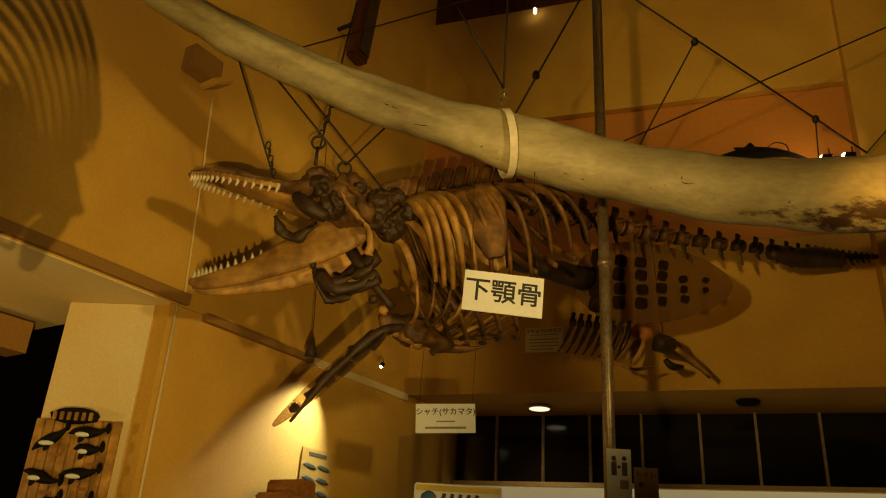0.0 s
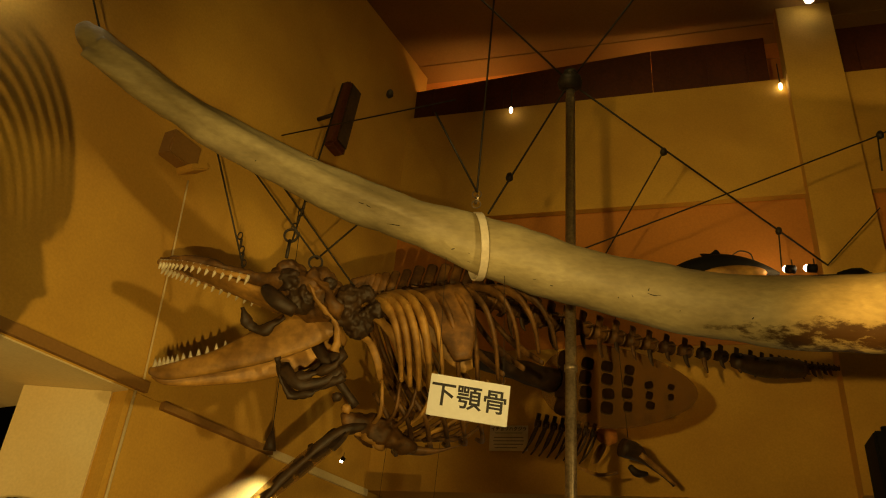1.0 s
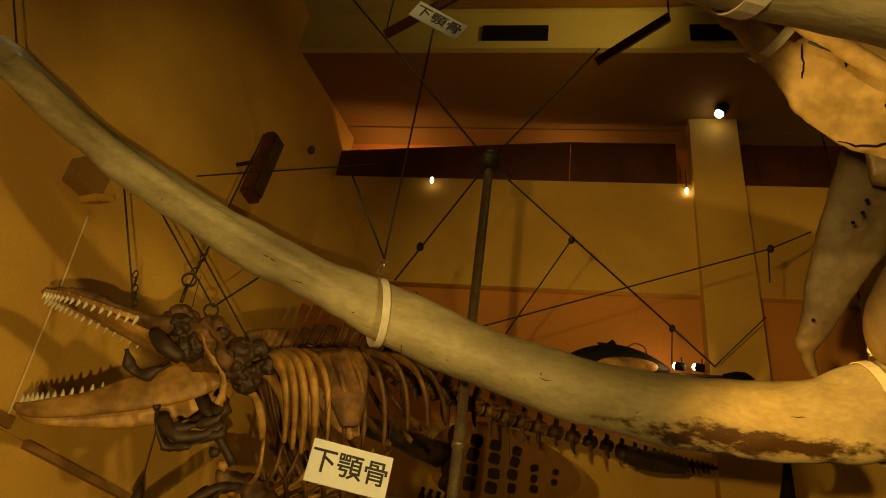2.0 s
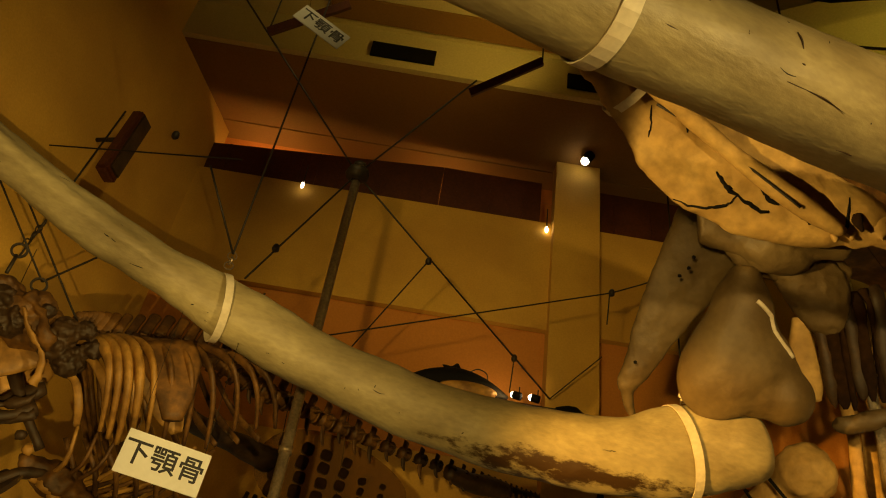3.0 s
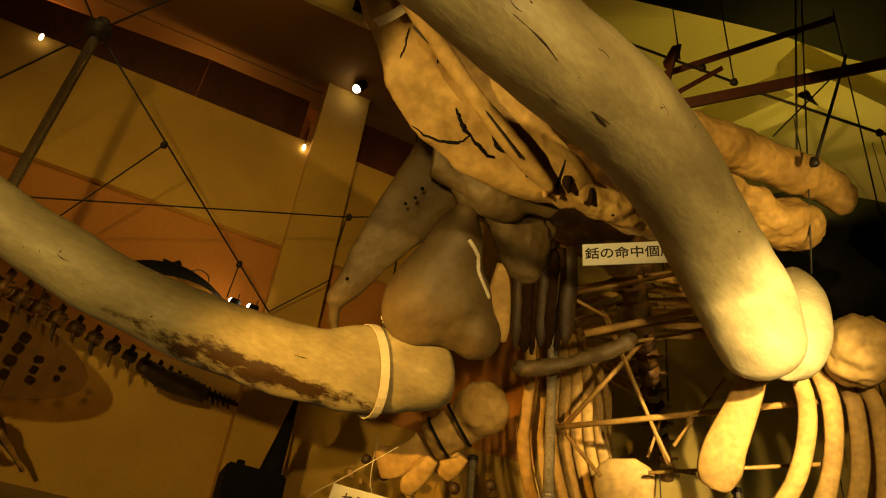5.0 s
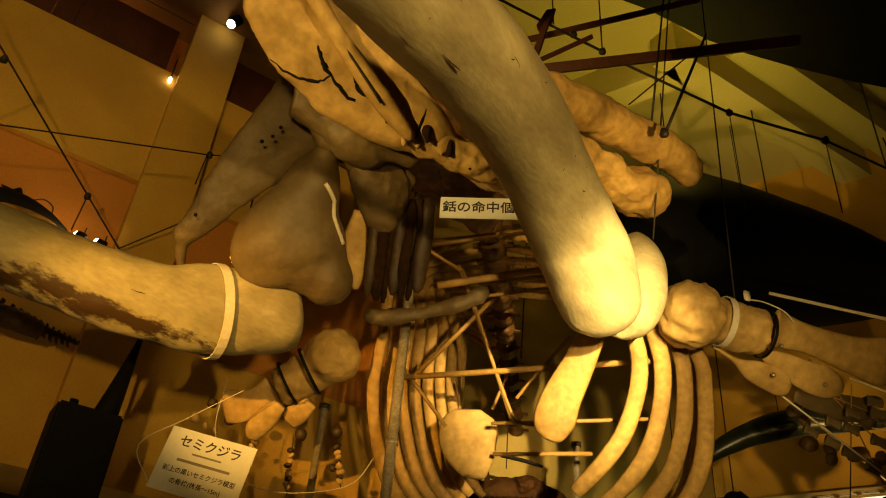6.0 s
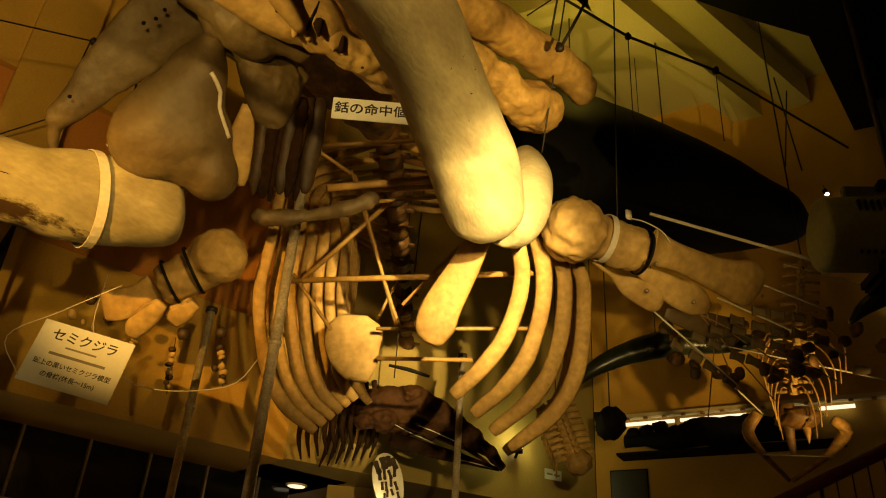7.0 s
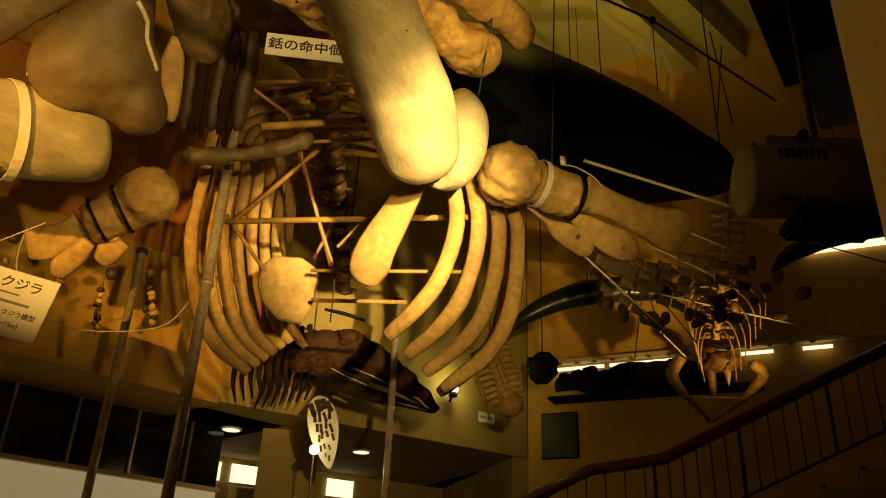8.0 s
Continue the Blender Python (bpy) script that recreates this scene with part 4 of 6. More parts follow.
# steel frame within the rib cage
for a, b, r in (((4.55, 3.3, 3.76), (5.3, 1.55, 3.86), .022), ((4.59, 3.23, 3.75), (4.64, 2.52, 4.32), .018), ((4.96, 2.76, 3.47), (5.4, 1.75, 3.5), .014), ((5.05, 2.79, 3.28), (5.33, 2.16, 3.29), .016), ((4.25, 2.94, 4.66), (4.55, 2.25, 4.71), .02), ((4.44, 2.73, 4.47), (5.0, 2.62, 3.5), .014), ((4.5, 2.62, 4.35), (4.9, 1.75, 4.42), .02), ((4.55, 3.26, 3.81), (4.83, 3.06, 3.45), .015), ((4.95, 2.55, 3.62), (5.1, 2.2, 4.1), .013)):
    part("frame_bar", rod(a, b, r), FRAMEBAR, sk, "tan steel support bar")
for a, b, r in (((3.77, 2.54, 4.22), (4.25, 2.05, 4.45), 0.014), ((4.01, 2.61, 4.06), (4.49, 2.1, 4.3), 0.026), ((4.27, 2.47, 4.07), (4.58, 2.08, 4.2), 0.013), ((3.78, 2.55, 4.2), (4.05, 2.46, 4.16), 0.012), ((5.11, 2.85, 3.65), (5.15, 2.75, 3.94), 0.012)):
    part("frame_bar", rod(a, b, r), FRAMEBAR, sk, "tan steel support bar")
part("frame_bar", tube([(4.42, 2.75, 4.5, .013), (4.75, 2.68, 3.95, .013), (4.98, 2.6, 3.52, .013), (5.02, 2.56, 3.47, .013), (5.09, 2.48, 3.46, .013)], 8, 4), FRAMEBAR, sk, "tan bent steel support rod")

# flippers
def flipper_bone(rows, label, mat=BONE, rough=.02, seed=0):
    return part("flipper_bone", tube(rows, 16, 5, rough, seed=seed), mat, sk, label)


bm = ball((5.15, 1.32, 4.08), (.22, .23, .25), (0, 20, 0), .14, seed=2)
tube([(5.2, 1.3, 4.1, .19, .2), (5.33, 1.2, 4.09, .15, .165), (5.5, 1.04, 4.06, .16, .175), (5.56, .99, 4.05, .15, .16)], 16, 4, .02, bm=bm)
rugged(fused(part("humerus", bm, BONE, sk, "pale thick upper flipper bone with a knobbed head"), .02, 4), .055, .1)
loop_strap((5.36, 1.17, 4.09), (.75, -.65, -.1), .158, .175, .045, BAND, sk)
loop_strap((5.575, .97, 4.05), (.75, -.65, -.1), .155, .168, .02, BLACK, sk, name="dark_band")
NEAR_FACE, FAR_FACE = (-.867, -.17, -.466), (-.574, -.717, -.395)


def flipper_plate(rows, face, label, mat=BONE, rough=.01, seed=0):
    return part("flipper_plate", tube(rows, 16, 5, rough, seed=seed, up=face), mat, sk, label)


flipper_plate([(5.58, 0.91, 4.08, 0.138, 0.027), (5.7, 0.88, 4.11, 0.126, 0.045), (5.9, 0.74, 4.1, 0.103, 0.045), (6.14, 0.55, 4.06, 0.125, 0.045), (6.34, 0.4, 4.06, 0.173, 0.045), (6.48, 0.34, 4.09, 0.16, 0.045), (6.59, 0.32, 4.12, 0.079, 0.027)], NEAR_FACE, "broad flared flipper bone")
flipper_plate([(5.66, 1.01, 3.94, 0.036, 0.018), (5.78, 0.94, 3.92, 0.078, 0.03), (5.93, 0.83, 3.87, 0.103, 0.03), (6.07, 0.74, 3.85, 0.109, 0.03), (6.17, 0.68, 3.85, 0.075, 0.03), (6.24, 0.66, 3.88, 0.025, 0.018)], NEAR_FACE, "flat flipper bone")
flipper_plate([(5.43, 1.28, 3.96, 0.014, 0.018), (5.57, 1.19, 3.9, 0.024, 0.03), (5.68, 1.11, 3.85, 0.077, 0.03), (5.8, 1.02, 3.82, 0.097, 0.03), (5.89, 0.96, 3.8, 0.093, 0.03), (5.94, 0.94, 3.81, 0.037, 0.018)], NEAR_FACE, "flat flipper bone")
flipper_plate([(6.13, 0.96, 3.81, 0.045, 0.007), (6.29, 0.82, 3.8, 0.082, 0.012), (6.45, 0.68, 3.79, 0.093, 0.012), (6.59, 0.55, 3.82, 0.073, 0.007)], NEAR_FACE, "pale thin flipper sheet", BONE_GREY)
fan = random.Random(4)
for d in range(5):
    base = Vector((6.15 + .06 * d, .95 - .14 * d, 3.58 + .07 * d))
    way = Vector((.55, -.55 - .1 * d, -.34 + .06 * d)).normalized()
    for k in range(4 + (d % 2)):
        p = base + way * (.16 * k) + Vector((fan.uniform(-.02, .02), fan.uniform(-.02, .02), fan.uniform(-.03, .03)))
        q = p + way * .1
        flipper_bone([(*p, .02, .045), (*((p + q) / 2), .018, .032), (*q, .018, .04)], "small flat finger bone", BONE_GREY, .006, d + k)
for a, b in (((5.7, 1.25, 4.0), (6.5, .5, 3.25)), ((5.62, .9, 4.38), (6.45, -.25, 4.12)), ((6.4, .5, 4.2), (6.9, -.1, 4.0)), ((6.3, .6, 3.95), (6.9, -.2, 3.6))):
    part("support_wire", rod(a, b, .007 if a[2] != 4.38 else .012), BAND, sk, "thin pale support rod")

bm = ball((4.14, 3.61, 3.82), (.20, .205, .2), (0, 0, 20), .12, seed=5)
tube([(4.13, 3.67, 3.79, 0.185, 0.084), (4.1, 3.82, 3.7, 0.16, 0.14), (4.06, 3.93, 3.64, 0.148, 0.14), (4.04, 4.0, 3.61, 0.144, 0.084)], 16, 4, .02, bm=bm, up=FAR_FACE)
rugged(fused(part("humerus", bm, BONE, sk, "pale thick upper flipper bone with dark bands"), .02, 4), .04, .1)
loop_strap((4.1, 3.78, 3.72), (-.4, .75, -.5), .172, .172, .022, BLACK, sk, name="dark_band", thick=.01)
loop_strap((4.06, 3.94, 3.64), (-.4, .75, -.5), .158, .158, .02, BLACK, sk, name="dark_band", thick=.01)
flipper_plate([(4.04, 4.05, 3.6, 0.117, 0.024), (4.03, 4.18, 3.55, 0.102, 0.04), (4.01, 4.34, 3.51, 0.122, 0.04), (3.98, 4.44, 3.52, 0.119, 0.04), (3.99, 4.48, 3.53, 0.06, 0.024)], FAR_FACE, "broad flat flipper bone")
flipper_plate([(4.07, 3.99, 3.49, 0.048, 0.024), (4.09, 4.1, 3.43, 0.078, 0.04), (4.11, 4.23, 3.36, 0.082, 0.04), (4.14, 4.3, 3.31, 0.049, 0.024)], FAR_FACE, "flat flipper bone")
flipper_plate([(4.2, 3.82, 3.53, 0.059, 0.024), (4.22, 3.95, 3.47, 0.083, 0.04), (4.24, 4.05, 3.43, 0.069, 0.024)], FAR_FACE, "flat flipper bone")
for c, r in [((4.35, 4.02, 3.37), 0.048), ((4.47, 3.77, 3.39), 0.04), ((3.95, 4.6, 3.56), 0.04), ((4.06, 4.49, 3.45), 0.044), ((4.56, 3.85, 3.16), 0.028)]:
    part("finger_bone", ball(c, (r, r, r), rough=.2, seed=c[0] * 5, div=2), DARK_BONE, sk, "dark round finger bone")
for c, r in [((3.93, 4.74, 3.46), 0.052), ((4.21, 4.34, 3.33), 0.052), ((3.99, 4.67, 3.41), 0.028), ((4.22, 4.38, 3.28), 0.032), ((4.04, 4.61, 3.38), 0.028)]:
    part("finger_bone", ball(c, (r, r * .7, r * .7), (0, 20, 30), rough=.25, seed=c[1] * 5, div=2), BONE, sk, "pale finger bone")
for top, foot, count in (((4.37, 4.11, 3.26), (4.47, 4.18, 3.02), 9), ((4.51, 3.8, 3.29), (4.63, 3.81, 3.08), 8)):
    for i in range(count):
        c = Vector(top).lerp(Vector(foot), i / (count - 1)) + Vector((fan.uniform(-.015, .015), fan.uniform(-.015, .015), 0))
        r = .024 * fan.uniform(.7, 1.2)
        part("finger_bone", ball(c, (r, r * 1.2, r * .8), (fan.uniform(-40, 40), 0, fan.uniform(-40, 40)), .25, seed=i * 3.3, div=2), BONE if i % 3 else DARK_BONE, sk, "small finger bone on a wire")
    part("support_wire", rod(Vector(top) + Vector((0, 0, .1)), Vector(foot) - Vector((0, 0, .05)), .003), CABLE, sk, "thin dark wire")
part("support_wire", tube([(3.95, 4.5, 3.75, .004), (4.02, 4.55, 3.3, .004), (4.2, 4.2, 2.95, .004), (4.6, 3.75, 3.02, .004), (4.75, 3.6, 3.3, .004)], 6, 5), BAND, sk, "thin pale support wire")
for k in range(22):
    p = Vector((6.7 + .045 * k, 1.05 - .058 * k + fan.uniform(-.12, .12), 3.82 + fan.uniform(-.28, .22)))
    part("finger_plate", ball(p, (.03, .065 * fan.uniform(.6, 1.2), .05 * fan.uniform(.7, 1.3)), (fan.uniform(-30, 30), 0, fan.uniform(-40, 40)), .25, seed=k, div=2), ORCA_BONE if k % 3 else BONE_GREY, sk, "dark flat finger plate")
for k in range(5):
    part("support_wire", rod((5.9 + .1 * k, 1.0 - .1 * k, 3.9), (7.5 - .1 * k, -.1 + .25 * k, 3.6 - .08 * k + .1 * (k % 2)), .005), FRAMEBAR, sk, "thin support rod")
for p in ((5.62, .88, 3.96), (5.5, .97, 3.92), (6.0, .72, 3.80), (6.45, .3, 3.98), (5.95, .78, 3.97), (5.7, .98, 3.8)):
    part("bolt", ball(p, (.016, .016, .016), div=2), STEEL, sk, "small round bolt")
part("hook_plate", box(pose(5.4, 1.0, 4.27, 0, 0, -40), (.05, .02, .08), .008), BAND, sk, "white hook plate")
part("loop_wire", tube([(5.4, 1.0, 4.24, .005), (5.5, .92, 4.25, .005), (5.6, .82, 4.2, .005), (5.66, .78, 4.13, .005)], 6, 5), BAND, sk, "thin pale wire")
part("stay", rod((4.5, 1.25, 5.2), (4.75, 1.0, 7.6), .008), CABLE, sk)
part("stay", rod((5.45, 1.1, 4.22), (5.5, 1.0, 7.6), .006), CABLE, sk)
part("stay", rod((3.4, 2.5, 5.0), (3.45, 2.5, 7.6), .008), CABLE, sk)
part("stay", rod((6.5, 3.45, 4.8), (6.6, 3.4, 8.6), .008), CABLE, sk)

# ---- the orca ----
orca = thing("orca_skeleton", (0, 4.4, 3.5), "dark brown orca skeleton with open toothed jaws, hung by chains", "skeleton")
SPINE = spline([(-.5, 4.36, 3.50), (-.3, 4.37, 3.58), (.19, 4.4, 3.70), (.71, 4.59, 3.68), (1.54, 5.01, 3.76), (2.5, 5.39, 3.885), (3.0, 5.59, 3.97), (3.4, 5.76, 4.06)], 40)


def along(f):
    i = f * (len(SPINE) - 1)
    k = min(int(i), len(SPINE) - 2)
    return Vector(SPINE[k] + (SPINE[k + 1] - SPINE[k]) * (i - k))


COUNT = 46
for i in range(COUNT):
    f = (i + .5) / COUNT
    c, d = along(f), (along(min(f + .01, 1)) - along(max(f - .01, 0))).normalized()
    r = .048 if f < .2 else .060 - .042 * max(0, f - .45) / .55
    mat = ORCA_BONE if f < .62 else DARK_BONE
    spine = .13 if f < .32 else .075 if f < .55 else .06 * (1 - f) * 2 + .006
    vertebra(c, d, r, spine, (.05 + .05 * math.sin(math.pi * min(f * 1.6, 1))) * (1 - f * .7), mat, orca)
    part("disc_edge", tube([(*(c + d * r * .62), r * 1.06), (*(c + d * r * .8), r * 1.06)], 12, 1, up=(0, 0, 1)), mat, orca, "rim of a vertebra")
    if f > .36 and f < .95:
        k = (.07 + .035 * (i % 3)) * (1.35 - f)
        part("chevron", tube([(*(c - Vector((0, 0, r * .6))), .014, .02), (*(c - Vector((0, 0, r + k * .5)) + d * .008), .011, .016), (*(c - Vector((0, 0, r + k)) + d * .03), .005)], 7, 3, .004, seed=i, up=d), ORCA_BONE if i % 2 else DARK_BONE, orca)
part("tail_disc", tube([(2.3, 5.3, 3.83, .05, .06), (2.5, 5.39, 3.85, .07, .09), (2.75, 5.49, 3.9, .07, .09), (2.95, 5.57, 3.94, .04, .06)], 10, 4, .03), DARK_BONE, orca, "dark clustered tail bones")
side_dir = Vector((.15, -1, 0)).normalized()
for side in (1, -1):
    for i in range(11):
        f = .03 + .027 * i
        c = along(f)
        w = .26 + .15 * math.sin(math.pi * (i + 1.5) / 12)
        h = .24 + .24 * math.sin(math.pi * (i + 2.5) / 14)
        rows = []
        deep = (.30 + .28 * math.sin(math.pi * (i + 3) / 15)) * (1 if i < 8 else .82)
        for k in range(8):
            u = k / 7
            p = c + side_dir * side * w * math.sin(math.pi * min(.06 + u * .80, 1)) + Vector((.03 + (.30 + .018 * i) * u ** .75, 0, -deep * u ** 1.6 - .02))
            t = (.018 + .010 * math.sin(math.pi * u)) * (1.45 if i < 4 and side > 0 else 1.0)
            rows.append((*p, t, t * .6))
        # near front ribs take the paler bone, so that they look lit
        part("rib", tube(rows, 8, 3, .003, up=(1, 0, 0)), ORCA_PALE if i < 5 and side > 0 else ORCA_BONE, orca)
for i in range(6):
    a = Vector((-.26 + .09 * i, 4.45 - .12, 2.98 + .02 * i))
    b = Vector((-.12 + .1 * i, 4.5, 2.74 + .025 * i))
    part("sternal_rib", tube([(*a, .014), (*((a + b) / 2 + Vector((.04, -.06, -.03))), .016), (*b, .013)], 7, 3, .003), ORCA_BONE, orca)
    b2 = b + Vector((0, .28, .04))
    part("sternal_rib", tube([(*b, .014), (*((b + b2) / 2 + Vector((.02, 0, -.03))), .016), (*b2, .013)], 7, 3, .003), ORCA_BONE, orca)
for k in range(8):
    a = Vector((-.3 + .05 * k, 4.44 + .015 * k, 2.77 + .004 * k))
    b = Vector((-.22 + .1 * k, 4.22 + .02 * k, 3.02 + .018 * k))
    part("sternal_rib", tube([(*a, .011), (*((a + b) / 2 + Vector((.05, -.05, -.05))), .013), (*b, .01)], 7, 3, .004), ORCA_PALE if k % 3 == 0 else ORCA_BONE, orca)
    b = Vector((-.22 + .1 * k, 4.75 + .02 * k, 3.0 + .018 * k))
    part("sternal_rib", tube([(*a, .011), (*((a + b) / 2 + Vector((.05, .05, -.05))), .013), (*b, .01)], 7, 3, .004), ORCA_BONE, orca)
part("breastbone", tube([(-.3, 4.42, 2.80, .03, .02), (-.1, 4.5, 2.74, .04, .02), (.1, 4.55, 2.74, .03, .02), (.3, 4.6, 2.82, .012)], 10, 4, .02), ORCA_BONE, orca)
bm = tube([(.05, 4.02, 3.52, .13, .02), (.1, 4.0, 3.4, .15, .02), (.16, 3.99, 3.25, .1, .02), (.2, 4.0, 3.1, .05, .03)], 12, 4, .015, up=(0, 1, 0))
part("shoulder_blade", bm, ORCA_BONE, orca, "brown fan-shaped shoulder blade")

bm = tube([(-1.57, 4.14, 3.57, .045, .022), (-1.4, 4.15, 3.56, .09, .03), (-1.15, 4.17, 3.53, .125, .04), (-.95, 4.19, 3.505, .15, .06), (-.8, 4.21, 3.5, .17, .095), (-.66, 4.25, 3.47, .18, .13), (-.52, 4.3, 3.45, .13, .12)], 16, 5, .035, up=(-.15, 0, 1))
ball((-.82, 4.13, 3.57), (.10, .1, .055), rough=.3, bm=bm)
ball((-.63, 4.12, 3.53), (.075, .08, .085), rough=.4, bm=bm, seed=4)
ball((-.56, 4.14, 3.40), (.05, .06, .1), rough=.4, bm=bm, seed=9)
rugged(fused(part("skull", bm, ORCA_BONE, orca, "dark brown toothed skull"), .013, 2), .045, .09)
part("palate", tube([(-1.5, 4.15, 3.545, .03, .01), (-1.25, 4.17, 3.50, .08, .018), (-1.0, 4.19, 3.44, .11, .03), (-.85, 4.2, 3.40, .1, .04)], 12, 4, .01), ORCA_PALE, orca, "tan smooth palate")
part("cheek_arch", tube([(-.92, 4.06, 3.42, .03), (-.84, 4.02, 3.34, .035, .045), (-.74, 4.06, 3.30, .03)], 10, 4, .01), DARK_BONE, orca)
part("cheek_arch", tube([(-.68, 4.06, 3.55, .025), (-.60, 4.03, 3.46, .03), (-.54, 4.05, 3.38, .03), (-.5, 4.1, 3.3, .022)], 10, 6, .05, freq=9), ORCA_BONE, orca, "brown cheek arch")
for side, y0 in ((1, 0), (-1, .16)):
    upper = [(-1.56, 4.115 + y0 * .3, 3.545), (-1.38, 4.065 + y0 * 1.05, 3.525), (-1.03, 4.04 + y0 * 1.75, 3.47)]
    teeth = spline(upper, 8)
    part("gum_ridge", tube([(*p, .014, .018) for p in upper], 8, 5, .003), ORCA_PALE, orca, "tan tooth-bearing ridge")
    for k in range(1, len(teeth)):
        p = Vector(teeth[k])
        part("tooth", tube([(*(p + Vector((0, 0, .012))), .013), (*(p - Vector((0, 0, .014))), .012), (*(p - Vector((.008, 0, .046))), .003)], 7, 2, up=(1, 0, 0)), TOOTH, orca)
    dy = y0 * 1.2
    lower = part("lower_jaw", tube([(-1.52, 4.36 + dy * .3, 2.985, .02, .022), (-1.42, 4.345 + dy * .5, 2.985, .03, .05), (-1.15, 4.31 + dy, 3.065, .034, .07), (-.9, 4.28 + dy * 1.3, 3.18, .032, .11), (-.7, 4.26 + dy * 1.5, 3.30, .028, .135), (-.56, 4.26 + dy * 1.6, 3.38, .03, .10), (-.5, 4.26 + dy * 1.6, 3.42, .025, .05)], 14, 5, .008), ORCA_PALE, orca, "tan heavy lower jaw")
    row = spline([(-1.50, 4.355 + dy * .3, 3.0), (-1.35, 4.34 + dy * .6, 3.045), (-1.08, 4.30 + dy, 3.15)], 6)
    for k, p in enumerate(row[:-1]):
        p = Vector(p)
        part("tooth", tube([(*(p - Vector((0, 0, .015))), .014), (*(p + Vector((0, 0, .02))), .012), (*(p + Vector((-.008, 0, .055))), .003)], 7, 2, up=(1, 0, 0)), TOOTH, lower)
part("throat_bone", tube([(-.78, 4.3, 3.06, .022, .034), (-.7, 4.28, 2.98, .026, .04), (-.55, 4.3, 3.0, .022, .034), (-.45, 4.32, 3.08, .022, .034)], 10, 4, .03, freq=8), DARK_BONE, orca)
part("throat_bone", tube([(-.8, 4.42, 3.12, .022, .034), (-.76, 4.4, 3.0, .022, .034), (-.6, 4.36, 3.1, .022, .034), (-.45, 4.32, 3.2, .022, .034)], 10, 4, .03, freq=8), DARK_BONE, orca)
part("throat_bone", tube([(-.62, 4.32, 3.22, .035), (-.5, 4.32, 3.06, .03), (-.35, 4.36, 2.9, .03)], 10, 4, .02), DARK_BONE, orca)
bm = ball((-.22, 4.40, 2.79), (.12, .08, .09), (0, 0, 0), .3, seed=3)
tube([(-.42, 4.36, 2.82, .03), (-.3, 4.38, 2.82, .05), (-.1, 4.44, 2.74, .05), (.0, 4.48, 2.72, .03)], 10, 4, .02, bm=bm)
rugged(fused(part("shoulder_joint", bm, ORCA_BONE, orca), .014, 2), .05, .07)

# clear flipper sheets with bones set in
ACRYL = bpy.data.materials.new("smoky_acrylic")
ACRYL.use_nodes = True
nt = ACRYL.node_tree
b = nt.nodes["Principled BSDF"]
b.inputs["Base Color"].default_value, b.inputs["Roughness"].default_value = (0.35, 0.22, 0.08, 1), 0.25
tr, mixer = nt.nodes.new("ShaderNodeBsdfTransparent"), nt.nodes.new("ShaderNodeMixShader")
tr.inputs[0].default_value = (0.72, 0.62, 0.45, 1)
mixer.inputs[0].default_value = 0.22
nt.links.new(tr.outputs[0], mixer.inputs[1])
nt.links.new(b.outputs[0], mixer.inputs[2])
nt.links.new(mixer.outputs[0], nt.nodes["Material Output"].inputs[0])


def pebble(m, w, h, thick, waist=0.0):
    """A flat rounded bone in m's xz plane, drawn in at its middle by waist."""
    bm = bmesh.new()
    ring = []
    for k in range(20):
        a = 2 * math.pi * k / 20
        c, q = math.cos(a), math.sin(a)
        x = math.copysign(abs(c) ** .6, c) * w / 2
        z = math.copysign(abs(q) ** .6, q) * h / 2 * (1 - waist * (1 - min(1, abs(2 * x / w)) ** 2))
        ring.append((x * (1 + .1 * noise.noise(Vector((a, w * 40, h * 40)))), z))
    lo = [bm.verts.new(m @ Vector((x, -thick, z))) for x, z in ring]
    hi = [bm.verts.new(m @ Vector((x, thick, z))) for x, z in ring]
    bm.faces.new(lo)
    bm.faces.new(hi[::-1])
    for k in range(20):
        bm.faces.new((lo[k], hi[k], hi[(k + 1) % 20], lo[(k + 1) % 20]))
    bmesh.ops.recalc_face_normals(bm, faces=bm.faces[:])
    return bm


